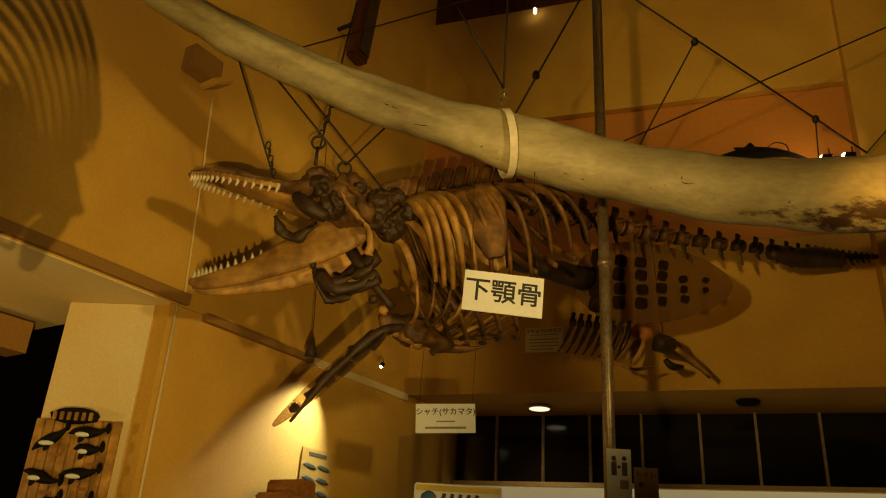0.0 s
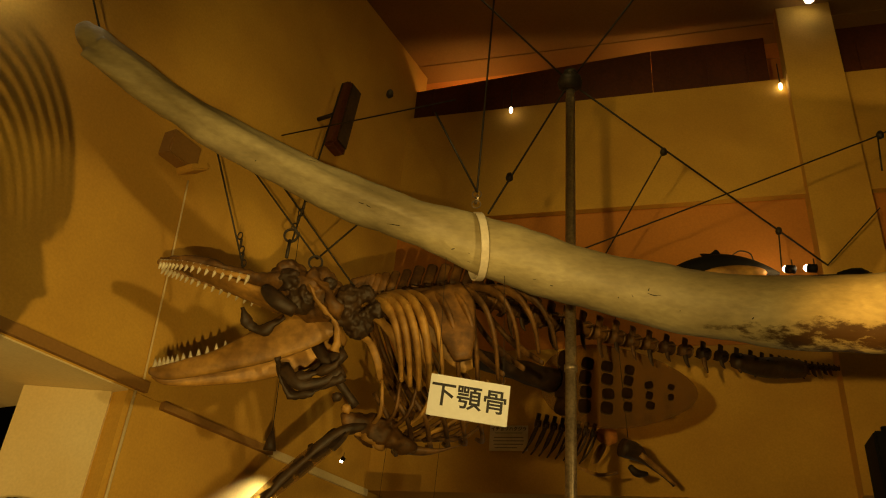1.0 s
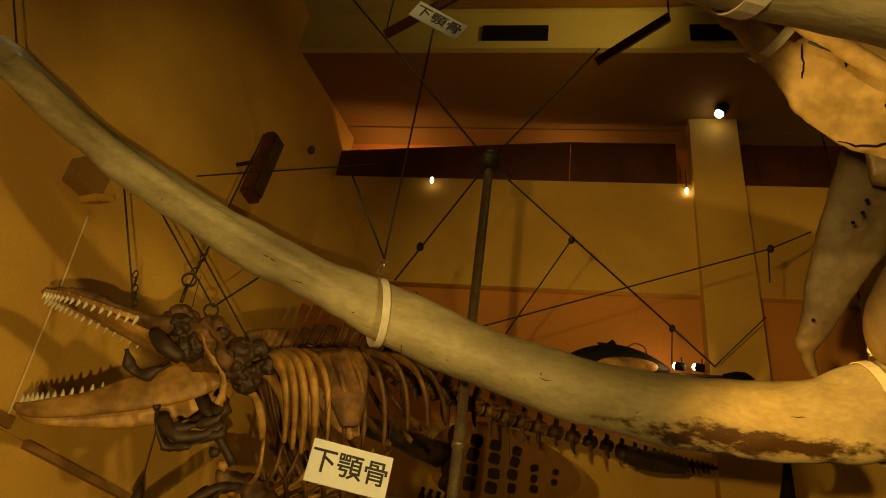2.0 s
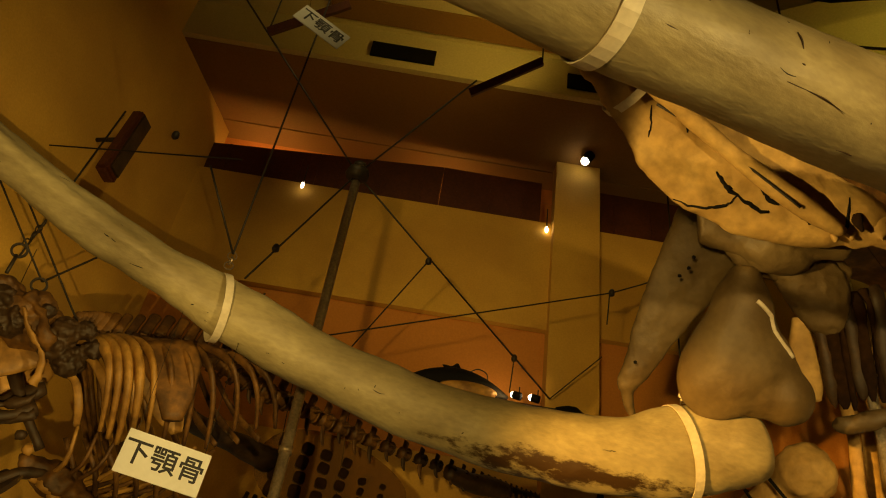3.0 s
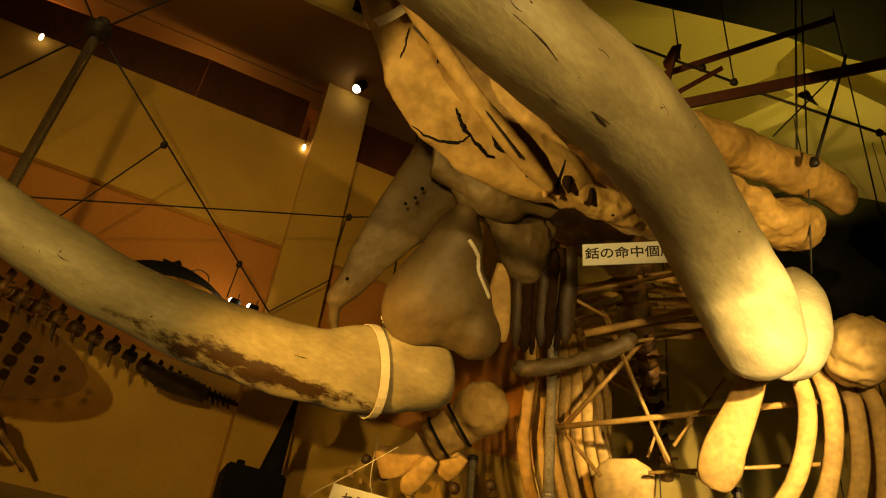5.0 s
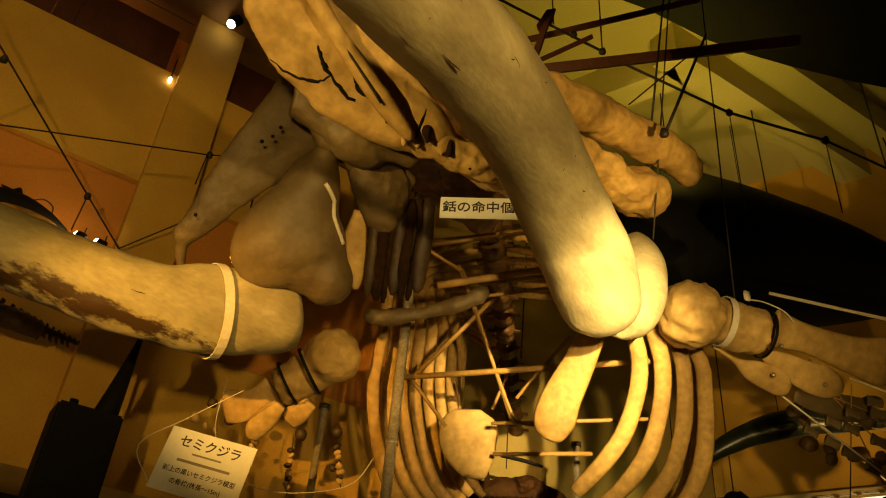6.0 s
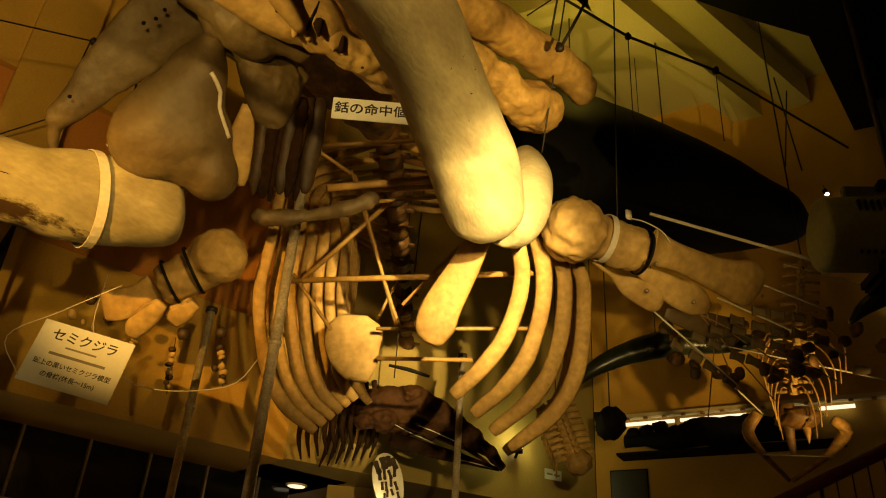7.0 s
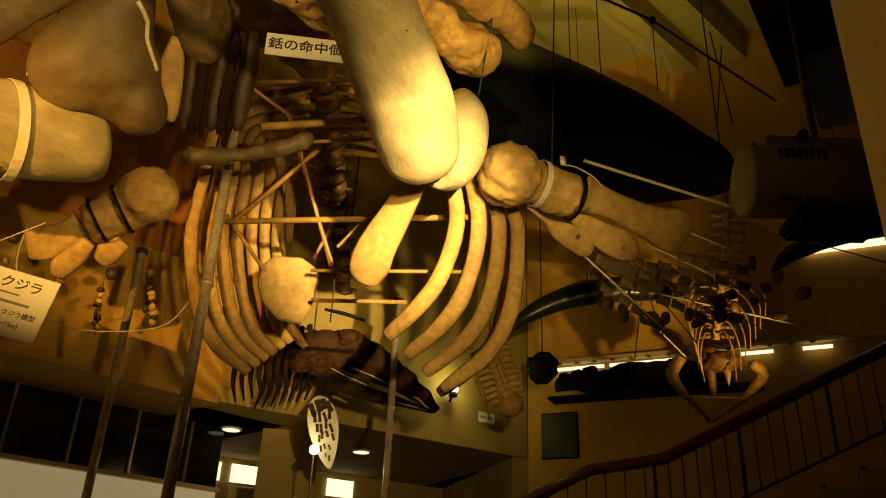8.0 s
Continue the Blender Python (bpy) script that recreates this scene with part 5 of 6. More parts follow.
def flipper_sheet(m, length, width, parent, sheet_mat, bone_mat, label, size=1.0, waist=0.0):
    """A thin paddle in m's xz plane, root at the origin, with rows of finger bones."""
    bm = bmesh.new()
    ring = []
    for k in range(36):
        a = 2 * math.pi * k / 36
        x = length * (.5 - .5 * math.cos(a))
        z = width * .5 * math.sin(a) * (1.0 + .25 * math.cos(a)) * (1 - waist * .7 * (x / length) ** 4)
        ring.append((x, z))
    lo = [bm.verts.new(m @ Vector((x, -.006, z))) for x, z in ring]
    hi = [bm.verts.new(m @ Vector((x, .006, z))) for x, z in ring]
    bm.faces.new(lo)
    bm.faces.new(hi[::-1])
    for k in range(36):
        bm.faces.new((lo[k], hi[k], hi[(k + 1) % 36], lo[(k + 1) % 36]))
    bmesh.ops.recalc_face_normals(bm, faces=bm.faces[:])
    sheet = part("flipper_sheet", bm, sheet_mat, parent, label, smooth=False)
    rnd = random.Random(7)
    for col in range(6):
        for row in range(4):
            if col > 3 and row in (0,) or col == 5 and row == 3:
                continue
            w = length * (.105 - .013 * col) * size
            h = width * (.19 - .024 * col) * size
            x = length * (.16 + .135 * col) + rnd.uniform(-.01, .01)
            z = width * (.30 - .2 * row) * (1 - .08 * col) + rnd.uniform(-.01, .01)
            if waist:
                w, h, x = w * 1.3, h * .72, x + length * rnd.uniform(-.025, .025)
            if col == 0:
                h *= 1.15 + waist
            part("finger_bone", pebble(m @ pose(x, 0, z, 0, rnd.uniform(-16, 16), 0), w * rnd.uniform(.8, 1.05), h * rnd.uniform(.85, 1.1), .014, waist), bone_mat, sheet, "dark finger bone", smooth=False)
    return sheet


far = Matrix.Translation((.86, 5.32, 3.53)) @ pose(0, 0, 0, 0, 2, -8)
flipper_sheet(far, 1.1, .60, orca, ACRYL, UMBER, "smoky clear flipper sheet with dark bones")
part("flipper_arm", tube([(.25, 4.75, 3.45, .05), (.55, 5.05, 3.5, .07), (.95, 5.3, 3.53, .09)], 10, 4, .02), DARK_BONE, orca)
near = Matrix.Translation((-.36, 4.36, 2.80)) @ pose(0, 0, 0, 0, -48, 12) @ pose(0, 0, 0, 0, 0, 180) @ pose(0, 0, 0, 48, 0, 0)
flipper_sheet(near, .84, .15, orca, ACRYL, DARK_BONE, "smoky clear flipper sheet seen aslant", 1.5)
part("flipper_arm", tube([(-.28, 4.38, 2.80, .04), (-.40, 4.34, 2.75, .022), (-.50, 4.32, 2.66, .03), (-.56, 4.3, 2.58, .016), (-.66, 4.27, 2.46, .02), (-.72, 4.25, 2.36, .012), (-.82, 4.22, 2.2, .005)], 10, 4, .015), DARK_BONE, orca)

FACE = (.13, -.88, -.44)
bm = bmesh.new()
for c, r in [((-0.8, 4.08, 3.5), 0.073), ((-0.72, 4.12, 3.41), 0.089), ((-0.49, 4.14, 3.38), 0.093), ((-0.46, 4.1, 3.44), 0.077), ((-0.39, 4.17, 3.31), 0.085), ((-0.37, 4.09, 3.47), 0.053), ((-0.3, 4.13, 3.39), 0.061), ((-0.59, 4.08, 3.49), 0.049)]:
    ball(c, (r, r * .9, r), rough=.25, seed=c[0] * 9, div=3, bm=bm)
rugged(fused(part("braincase", bm, DARK_BONE, orca, "dark lumpy bone behind the jaws"), .007, 3), .04, .06)
rugged(part("cheek_strip", tube([(-0.68, 4.01, 3.45, 0.013, 0.009), (-0.62, 4.05, 3.37, 0.018, 0.013), (-0.56, 4.08, 3.32, 0.017, 0.012), (-0.51, 4.1, 3.27, 0.021, 0.015), (-0.49, 4.14, 3.19, 0.020, 0.014), (-0.5, 4.17, 3.14, 0.026, 0.018)], 10, 8, .012, freq=9), ORCA_PALE, orca, "tan curved cheek bone"), .02, .03)
for rows in ([(-0.82, 4.27, 3.11, 0.017), (-0.77, 4.33, 2.99, 0.030), (-0.71, 4.36, 2.93, 0.030), (-0.59, 4.34, 2.96, 0.023), (-0.44, 4.3, 3.05, 0.020)], [(-0.71, 4.28, 3.0, 0.020), (-0.59, 4.27, 3.03, 0.024), (-0.5, 4.23, 3.09, 0.023), (-0.47, 4.21, 3.13, 0.014)], [(-1.05, 4.18, 3.35, 0.014), (-1.01, 4.22, 3.27, 0.023), (-0.92, 4.23, 3.24, 0.027), (-0.81, 4.19, 3.32, 0.020)]):
    part("throat_bone", tube([(*p[:3], p[3] * .75, p[3] * 1.1) for p in rows], 9, 6, .03, freq=11), DARK_BONE, orca, "dark throat bone")
for rows in [[(-0.31, 4.12, 3.44, 0.016, 0.008), (-0.18, 4.09, 3.4, 0.03, 0.015), (-0.07, 4.11, 3.28, 0.034, 0.017), (0.01, 4.16, 3.17, 0.034, 0.017), (0.05, 4.25, 3.06, 0.024, 0.012)], [(-0.35, 4.16, 3.37, 0.016, 0.008), (-0.26, 4.12, 3.32, 0.026, 0.013), (-0.16, 4.12, 3.21, 0.03, 0.015), (-0.12, 4.2, 3.1, 0.022, 0.011)], [(-0.4, 4.21, 3.27, 0.016, 0.008), (-0.32, 4.17, 3.22, 0.024, 0.012), (-0.26, 4.19, 3.12, 0.026, 0.013), (-0.23, 4.27, 3.03, 0.018, 0.009)]]:
    part("front_rib", tube(rows, 9, 5, .004, up=FACE), ORCA_PALE, orca, "broad tan front rib")
part("shoulder_blade", tube([(0.02, 4.06, 3.42, 0.101, 0.012), (0.08, 4.1, 3.35, 0.126, 0.012), (0.15, 4.15, 3.24, 0.097, 0.012), (0.22, 4.19, 3.16, 0.057, 0.012), (0.25, 4.21, 3.12, 0.032, 0.012)], 14, 5, .01, up=FACE), ORCA_PALE, orca, "brown fan-shaped shoulder blade")
for c, r in [((-0.02, 4.03, 3.41), 0.037), ((0.13, 4.08, 3.32), 0.045), ((0.17, 4.02, 3.43), 0.032), ((0.11, 4.11, 3.25), 0.028)]:
    part("blade_stain", ball(c, (r * .7, .014, r), (0, 25, 0), rough=.35, seed=c[0] * 7, div=2), ORCA_BONE, orca, "dark patch on the blade")
for c, r in [((-0.25, 4.38, 2.75), 0.061), ((-0.33, 4.37, 2.77), 0.045), ((-0.2, 4.4, 2.71), 0.041), ((-0.4, 4.32, 2.87), 0.032)]:
    part("joint_bone", ball(c, (r, r * .6, r * .8), (0, 30, 0), rough=.3, seed=c[2] * 5, div=2), ORCA_PALE, orca, "pale worn joint bone")
for c, r in [((-0.46, 4.32, 2.93), 0.028), ((-0.39, 4.38, 2.82), 0.028), ((-0.16, 4.37, 2.84), 0.024), ((-0.45, 4.42, 2.73), 0.024), ((-0.57, 4.46, 2.67), 0.024), ((-0.64, 4.5, 2.59), 0.024)]:
    part("joint_bone", ball(c, (r, r, r), rough=.35, seed=c[2] * 11, div=2), DARK_BONE, orca, "dark joint bone")

# chains and stays of the orca
for a, b in (((-1.09, 4.13, 3.58), (-1.42, 3.95, 4.4)), ((-.84, 4.12, 3.78), (-.70, 4.0, 4.9)), ((-.68, 4.13, 3.68), (-.35, 4.05, 4.05)), ((-.43, 4.25, 3.56), (-1.3, 3.98, 4.5)), ((-.68, 4.13, 3.68), (-1.35, 3.95, 4.4)), ((.2, 4.4, 3.75), (.5, 4.5, 4.3))):
    part("stay", rod(a, b, .006), CABLE, orca, "thin dark stay")
for p in ((-.85, 4.10, 3.80), (-.68, 4.1, 3.64)):
    loop_strap(p, (0, 1, .2), .032, .032, .012, IRON, orca, name="ring", thick=.012)
    part("ring_shank", rod(Vector(p) - Vector((0, 0, .03)), Vector(p) - Vector((0, 0, .15)), .01), IRON, orca)
for k in range(5):
    p = Vector((-.84, 4.1, 3.86)) + Vector((.013, -.012, .045)) * k
    loop_strap(p, (1, 0, 0) if k % 2 else (0, 1, 0), .012, .022, .008, IRON, orca, name="chain_link", thick=.006)
    p = Vector((-1.09, 4.13, 3.6)) + Vector((-.012, -.008, .04)) * k
    loop_strap(p, (1, 0, 0) if k % 2 else (0, 1, 0), .01, .02, .008, IRON, orca, name="chain_link", thick=.006)

pend = thing("hanging_wedge", (-.95, 5.42, 2.9), "small brown wedge hung on a thin wire", "pendant")
part("wedge", tube([(-.95, 5.40, 3.0, .008), (-.95, 5.41, 2.94, .03, .03), (-.95, 5.42, 2.87, .045, .03)], 8, 2, up=(0, 1, 0)), DARK_BONE, pend)
part("wire", rod((-.95, 5.40, 3.0), (-.98, 5.1, 4.4), .003, 5), CABLE, pend)

# unseen rib cage between lamp and side wall, added for its striped shadow
shadow_cage = thing("dolphin_skeleton", (-.95, .75, 1.9), "small unseen rib cage, added to cast a shadow on the side wall", "skeleton")


def halfway(s, z):
    return Vector((0.32, -1.5, 0.35)).lerp(on_b(s, z), .42)


for i in range(10):
    pts = [halfway(4.7, 5.0 - .1 * i), halfway(4.1, 4.86 - .11 * i), halfway(3.72 + .015 * i, 4.5 - .12 * i), halfway(3.52 + .03 * i, 4.0 - .11 * i), halfway(3.5 + .05 * i, 3.75 - .08 * i)]
    part("rib", tube([(*p, .009 if k in (1, 2, 3) else .005) for k, p in enumerate(pts)], 8, 4, .002), ORCA_BONE, shadow_cage)
    vertebra(halfway(4.75, 5.0 - .1 * i), halfway(4.75, 4.9) - halfway(4.75, 5.0), .022, .03, .03, ORCA_BONE, shadow_cage, up=Vector((-1, 0, 0)))
# blob and paddle fill the solid lower part of that shadow
part("shoulder_blade", ball(halfway(3.95, 3.45), (.04, .16, .16), rough=.2, seed=2), ORCA_BONE, shadow_cage, "fan-shaped shoulder blade")
part("flipper", tube([(*halfway(3.7, 3.6), .05, .03), (*halfway(3.62, 3.3), .07, .03), (*halfway(3.7, 2.9), .03, .02)], 12, 4, .01), ORCA_BONE, shadow_cage)
part("stay", rod(halfway(4.75, 4.98), (*halfway(4.75, 4.98).xy, 8.63), .006), CABLE, shadow_cage)

# ---- the small beaked whale behind ----
small = thing("beaked_whale_skeleton", (1.5, 5.75, 3.2), "small dark beaked whale skeleton, lit parts coloured orange and tan", "skeleton")
bm = tube([(1.55, 5.7, 3.22, .08, .07), (1.66, 5.72, 3.2, .07, .07), (1.75, 5.74, 3.14, .035, .03), (1.86, 5.76, 3.08, .02, .018), (1.96, 5.78, 3.0, .01)], 12, 4, .012)
part("skull", bm, DARK_BONE, small)
# beak and shoulder blades coloured tan and orange to look lit
part("beak", tube([(1.68, 5.66, 3.17, .02), (1.8, 5.70, 3.1, .022), (1.96, 5.76, 3.0, .008)], 8, 4), ORCA_PALE, small, "tan slim beak")
part("lower_jaw", tube([(1.6, 5.68, 3.08, .02), (1.66, 5.7, 3.04, .03), (1.74, 5.72, 3.05, .015)], 8, 4), DARK_BONE, small)
part("shoulder_blade", ball((1.42, 5.62, 3.27), (.08, .03, .07), rough=.2), material("orange_lit_bone", (0.62, 0.24, 0.04), .6, 0, 30, .3, .3), small, "shoulder blade coloured orange as if lit")
part("shoulder_blade", ball((1.36, 5.62, 3.14), (.03, .02, .1), (0, 30, 0), rough=.2), ORCA_PALE, small)
for i in range(8):
    c = Vector((.92 + .06 * i, 5.68, 3.33 - .005 * i))
    vertebra(c, Vector((1, .05, -.1)), .03, .05, .04, DARK_BONE, small)
    for side in (-1, 1):
        part("rib", tube([(*c, .01), (*(c + Vector((-.02, side * .12, -.06))), .01), (*(c + Vector((-.06, side * .1, -.16))), .008), (*(c + Vector((-.1, side * .04, -.22))), .006)], 6, 3), DARK_BONE, small)
part("rib", tube([(1.2, 5.6, 3.02, .012), (1.35, 5.62, 2.98, .014), (1.5, 5.65, 3.02, .01)], 7, 3), ORCA_PALE, small)
part("stay", rod((1.1, 5.68, 3.4), (1.1, 6.2, 5.0), .004), CABLE, small)
part("stay", rod((1.6, 5.7, 3.3), (1.65, 6.2, 5.0), .004), CABLE, small)

# black wall model of a whale
mod = thing("whale_model", on_a(.4, 4.8, 6.3), "black whale model with a pale belly on the wall", "model")
rows = []
for f, r in ((0, .02), (.1, .07), (.28, .13), (.5, .16), (.72, .13), (.9, .07), (1, .02)):
    p = on_a(-.06 + .96 * f, 4.86 + .07 * math.sin(math.pi * f) - .03 * f, 6.35)
    rows.append((*p, r * .8, r * .8))
part("body", tube(rows, 16, 4), BLACK, mod)
part("belly", ball(on_a(.52, 4.80, 6.25), (.27, .08, .075), (0, 0, math.degrees(math.atan2(U.y, U.x)))), ORCA_PALE, mod, "pale tan belly")
part("fin", tube([(*on_a(.36, 4.98, 6.33), .03, .12), (*on_a(.40, 5.03, 6.33), .02, .06), (*on_a(.41, 5.09, 6.33), .005, .012)], 8, 3, up=U), BLACK, mod)
part("flipper", tube([(*on_a(.0, 4.88, 6.3), .02), (*on_a(-.1, 4.9, 6.25), .03, .012), (*on_a(-.22, 4.88, 6.2), .008)], 8, 3), BLACK, mod)
part("loop_wire", tube([(*on_a(.52, 5.0, 6.3), .006), (*on_a(.6, 5.05, 6.3), .006), (*on_a(.68, 5.02, 6.3), .006), (*on_a(.70, 4.95, 6.3), .006)], 6, 4), IRON, mod)
part("mount", rod(on_a(.4, 4.85, 6.4), on_a(.4, 4.85, 6.7), .02), IRON, mod)
rail = thing("lamp_rail", on_a(1.0, 4.8, 6.35), "dark lamp rail on the back wall", "rail")
part("bar", rod(on_a(.8, 4.80, 6.36), on_a(1.6, 4.80, 6.36), .015), IRON, rail)
part("bracket", tube([(*on_a(1.35, 4.78, 6.4), .08, .05), (*on_a(1.5, 4.80, 6.4), .1, .07), (*on_a(1.62, 4.76, 6.5), .05, .04)], 8, 3, .02), BLACK, rail)
part("bracket", rod(on_a(.95, 4.8, 6.36), on_a(.95, 4.8, 6.7), .01), IRON, rail)

# ---- poles, stays and signs ----
POLISHED = material("polished_steel", (0.60, 0.52, 0.38), 0.34, 0.35, 60, 0.3, 0.2, (0.30, 0.23, 0.14), 12, 0.6)


def pole(x, y, top, r, label, joint=None, mat=POLISHED):
    ob = thing("support_pole", (x, y, FLOOR_Z), label, "pole", "steel support poles")
    part("tube", rod((x, y, FLOOR_Z), (x, y, top), r, 20), mat, ob)
    part("foot", rod((x, y, FLOOR_Z), (x, y, FLOOR_Z + .02), r * 3, 16), STEEL, ob)
    if joint:
        part("collar", rod((x, y, joint - .02), (x, y, joint + .02), r * 1.2, 20), mat, ob)
    part("cap", rod((x, y, top), (x, y, top + .04), r * 1.5, 12), IRON, ob)
    return ob


pole(.89, 4.46, 5.62, .034, "tall worn steel pole with a cable joint on top", 3.3, STEEL)
pole(4.40, 3.18, 5.3, .037, "worn steel pole under the whale rib cage", 3.2)
pole(4.93, 4.42, 3.85, .032, "worn steel pole under a whale flipper", 3.05)
pole(6.68, 2.96, 3.9, .03, "dark steel pole under a small skeleton")
net = thing("stay_net", (.89, 4.46, 5.6), "thin dark steel stays spreading from a pole top", "stays")
TOP = (.88, 4.44, 5.54)
HUB = part("hub", ball(TOP, (.09, .09, .07), rough=.2, div=2), IRON, net)
for b in ((-.75, 4.2, 7.0), (1.4, 3.55, 6.05), (3.32, 5.57, 4.9), (.35, 4.6, 4.42)):
    part("stay", rod(TOP, b, .0075), CABLE, net, "thin dark stay")
for a, b in (((1.05, 4.85, 4.36), (3.22, 4.46, 5.40)), ((3.22, 4.46, 5.40), (3.78, 4.65, 5.86)), ((1.69, 4.80, 5.28), (1.3, 5.4, 4.5)), ((2.80, 5.32, 5.02), (2.80, 5.36, 4.7)), ((3.32, 5.57, 4.9), (3.7, 5.3, 5.35)), ((3.2, 4.46, 5.38), (3.2, 4.5, 5.1)), ((-1.5, 5.7, 5.65), (.05, 4.5, 5.3))):
    part("stay", rod(a, b, .006), CABLE, net, "thin dark stay")
for p in ((1.69, 4.80, 5.28), (2.80, 5.32, 5.02), (3.22, 4.46, 5.40), (-.42, 4.4, 5.2), (.48, 4.57, 4.72)):
    part("clamp", ball(p, (.026, .026, .034), rough=.3, div=2), IRON, net, "small cable clamp")
for a, b in (((1.63, 2.98, 5.8), (1.27, 3.3, 5.58)), ((-.1, 3.84, 5.93), (.35, 3.5, 6.16))):
    st = thing("turnbuckle_bar", a, "dark red hanging steel bar with a stay", "steel bar", "hanging steel bars")
    d = (Vector(b) - Vector(a))
    part("bar", tube([(*a, .04, .03), (*b, .04, .03)], 4, 1), WINE, st, smooth=False)
    part("hanger", rod(a, (a[0], a[1], 8.05 if a[0] > 9 else 7.6 if a[0] > 1 else 8.6), .006), CABLE, st)

sign1, m1 = sign((.215, 3.655, 2.765), (1, .02, -.055), .385, .205, "white card sign lettered in black, hung below a jawbone", [("下顎骨", .125, 0)])
for x in (-.16, .16):
    part("thread", rod(m1 @ Vector((x, .1, 0)), (.215 + x, 3.8, 3.6), .0015, 5), CABLE, sign1)
sg, m = sign((.21, 3.33, 5.6), (.93, -.02, -.36), .35, .17, "white card sign lettered in black, hung high on a stay", [("下顎骨", .11, 0)])
part("thread", rod(m @ Vector((-.15, .08, 0)), (-.2, 3.3, 8.05), .0015, 5), CABLE, sg)
sg, m = sign((0, 5.12, 2.445), (1, -.02, .06), .38, .185, "white card sign with orange bar, hung below the orca", [("シャチ(サカマタ)", .05, .04)], [(.12, .008, 0, -.02), (.26, .014, 0, -.06)])
for x in (-.17, .17):
    part("thread", rod(m @ Vector((x, .09, 0)), (x * .9, 4.6, 2.95), .0015, 5), CABLE, sg)
sg, m = sign(on_a(-1.435, 3.52, 6.685), U, .34, .225, "small cream wall label with fine lettering", [("イチョウハクジラ", .04, .08)], [(.24, .006, 0, .045), (.26, .008, 0, .005), (.27, .008, 0, -.025), (.26, .008, 0, -.055), (.2, .008, -.02, -.085)], name="wall_label", mat=material("cream_card", (.85, .76, .55), .6, 0, 40, .05, .05))
sg, m = sign((3.805, 2.12, 4.385), (.545, -.838, .02), .58, .165, "white card sign lettered in black, on the skull", [("銛の命中個所", .092, 0)], name="sign")
part("thread", rod(m @ Vector((-.26, .06, 0)), (3.75, 2.5, 4.85), .0015, 5), CABLE, sg)
part("thread", rod(m @ Vector((.26, .06, 0)), (4.1, 2.1, 4.9), .0015, 5), CABLE, sg)
sg, m = sign((3.66, 4.13, 2.92), (.66, -.75, -.17), .585, .42, "white card sign about the whale, hung on wire", [("セミクジラ", .085, .125), ("頭上の黒いセミクジラ模型", .041, -.065), ("の骨格(体長～15m)", .041, -.135)], [(.2, .012, 0, .06), (.36, .018, 0, .005)])
part("thread", tube([(*(m @ Vector((-.28, -.19, .0))), .003), (*(m @ Vector((-.42, 0, .1))), .003), (*(m @ Vector((-.2, .25, .1))), .003), (*(m @ Vector((.1, .5, .2))), .003)], 6, 5), BAND, sg)
# signs at the pole and below
sg, m = sign((.925, 4.4, 2.06), (1, -.02, 0), .13, .27, "cream pole sign with red and grey figures of a lavatory", [], [(.02, .07, -.025, .05), (.045, .045, .025, -.05)], name="pole_sign")
for x, mat in ((-.028, WINE), (.028, INK)):
    part("pictogram", ball(m @ Vector((x, .085, .006)), (.013, .004, .013), div=2), mat, sg)
    part("pictogram", box(m @ Matrix.Translation((x, .03, .006)), (.028, .07, .003), .001), mat, sg, smooth=False)
part("bracket", rod((.925, 4.39, 2.1), (.9, 4.46, 2.1), .008), IRON, sg)
sg, m = sign((1.075, 4.43, 2.0), (1, -.02, 0), .13, .22, "brown direction sign with an arrow on the pole", [("トイレ", .038, .07)], [(.07, .012, .01, .02)], name="pole_sign", mat=material("tan_card", (0.34, 0.207, 0.0459), .6, 0, 40, .08, .05))
part("arrow_head", box(m @ pose(-.03, .02, .004, 0, 0, 45), (.022, .022, .002)), INK, sg, smooth=False)
part("bracket", rod((1.02, 4.44, 2.04), (.9, 4.46, 2.04), .008), IRON, sg)
kiosk = thing("vending_header", (.08, 4.72, FLOOR_Z), "white and yellow header card with red lettering bars on a stand", "kiosk")
part("body", box(pose(.08, 4.85, .9, 0, 0, 0), (.47, .4, 2.0), .02), PAINT_PALE, kiosk, smooth=False)
part("header", box(pose(.08, 4.6, 1.86, 0, 0, 0), (.48, .03, .24), .006), CARD, kiosk, smooth=False)
part("header_strip", box(pose(.08, 4.582, 1.955, 0, 0, 0), (.46, .004, .03)), material("yellow_print", (.75, .55, .06), .4, 0, 30, .05, 0), kiosk, smooth=False)
part("badge", ball((-.08, 4.582, 1.9), (.045, .004, .04), div=2), material("blue_print", (.05, .14, .35), .4, 0, 30, .05, 0), kiosk)
for k in range(5):
    part("text_bar", box(pose(.0 + .045 * k, 4.582, 1.9, 0, 12, 0), (.02, .004, .06)), WINE, kiosk, smooth=False)

# black stand with a spike by the back wall
stand = thing("black_stand", on_a(1.33, FLOOR_Z, 5.55), "black box stand with a tall tapering spike", "stand")
TURN_A = pose(0, 0, 0, 0, 0, math.degrees(math.atan2(U.y, U.x)))
part("case", box(Matrix.Translation(on_a(1.36, 1.55, 5.55)) @ TURN_A, (.42, .3, 3.3), .015), BLACK, stand, smooth=False)
part("spike", tube([(*on_a(1.46, 3.18, 5.5), .085), (*on_a(1.5, 3.5, 5.5), .05), (*on_a(1.535, 3.85, 5.5), .012)], 12, 3, up=(1, 0, 0)), BLACK, stand)
part("cap", rod(on_a(1.25, 3.2, 5.5), on_a(1.25, 3.25, 5.5), .03), BLACK, stand)
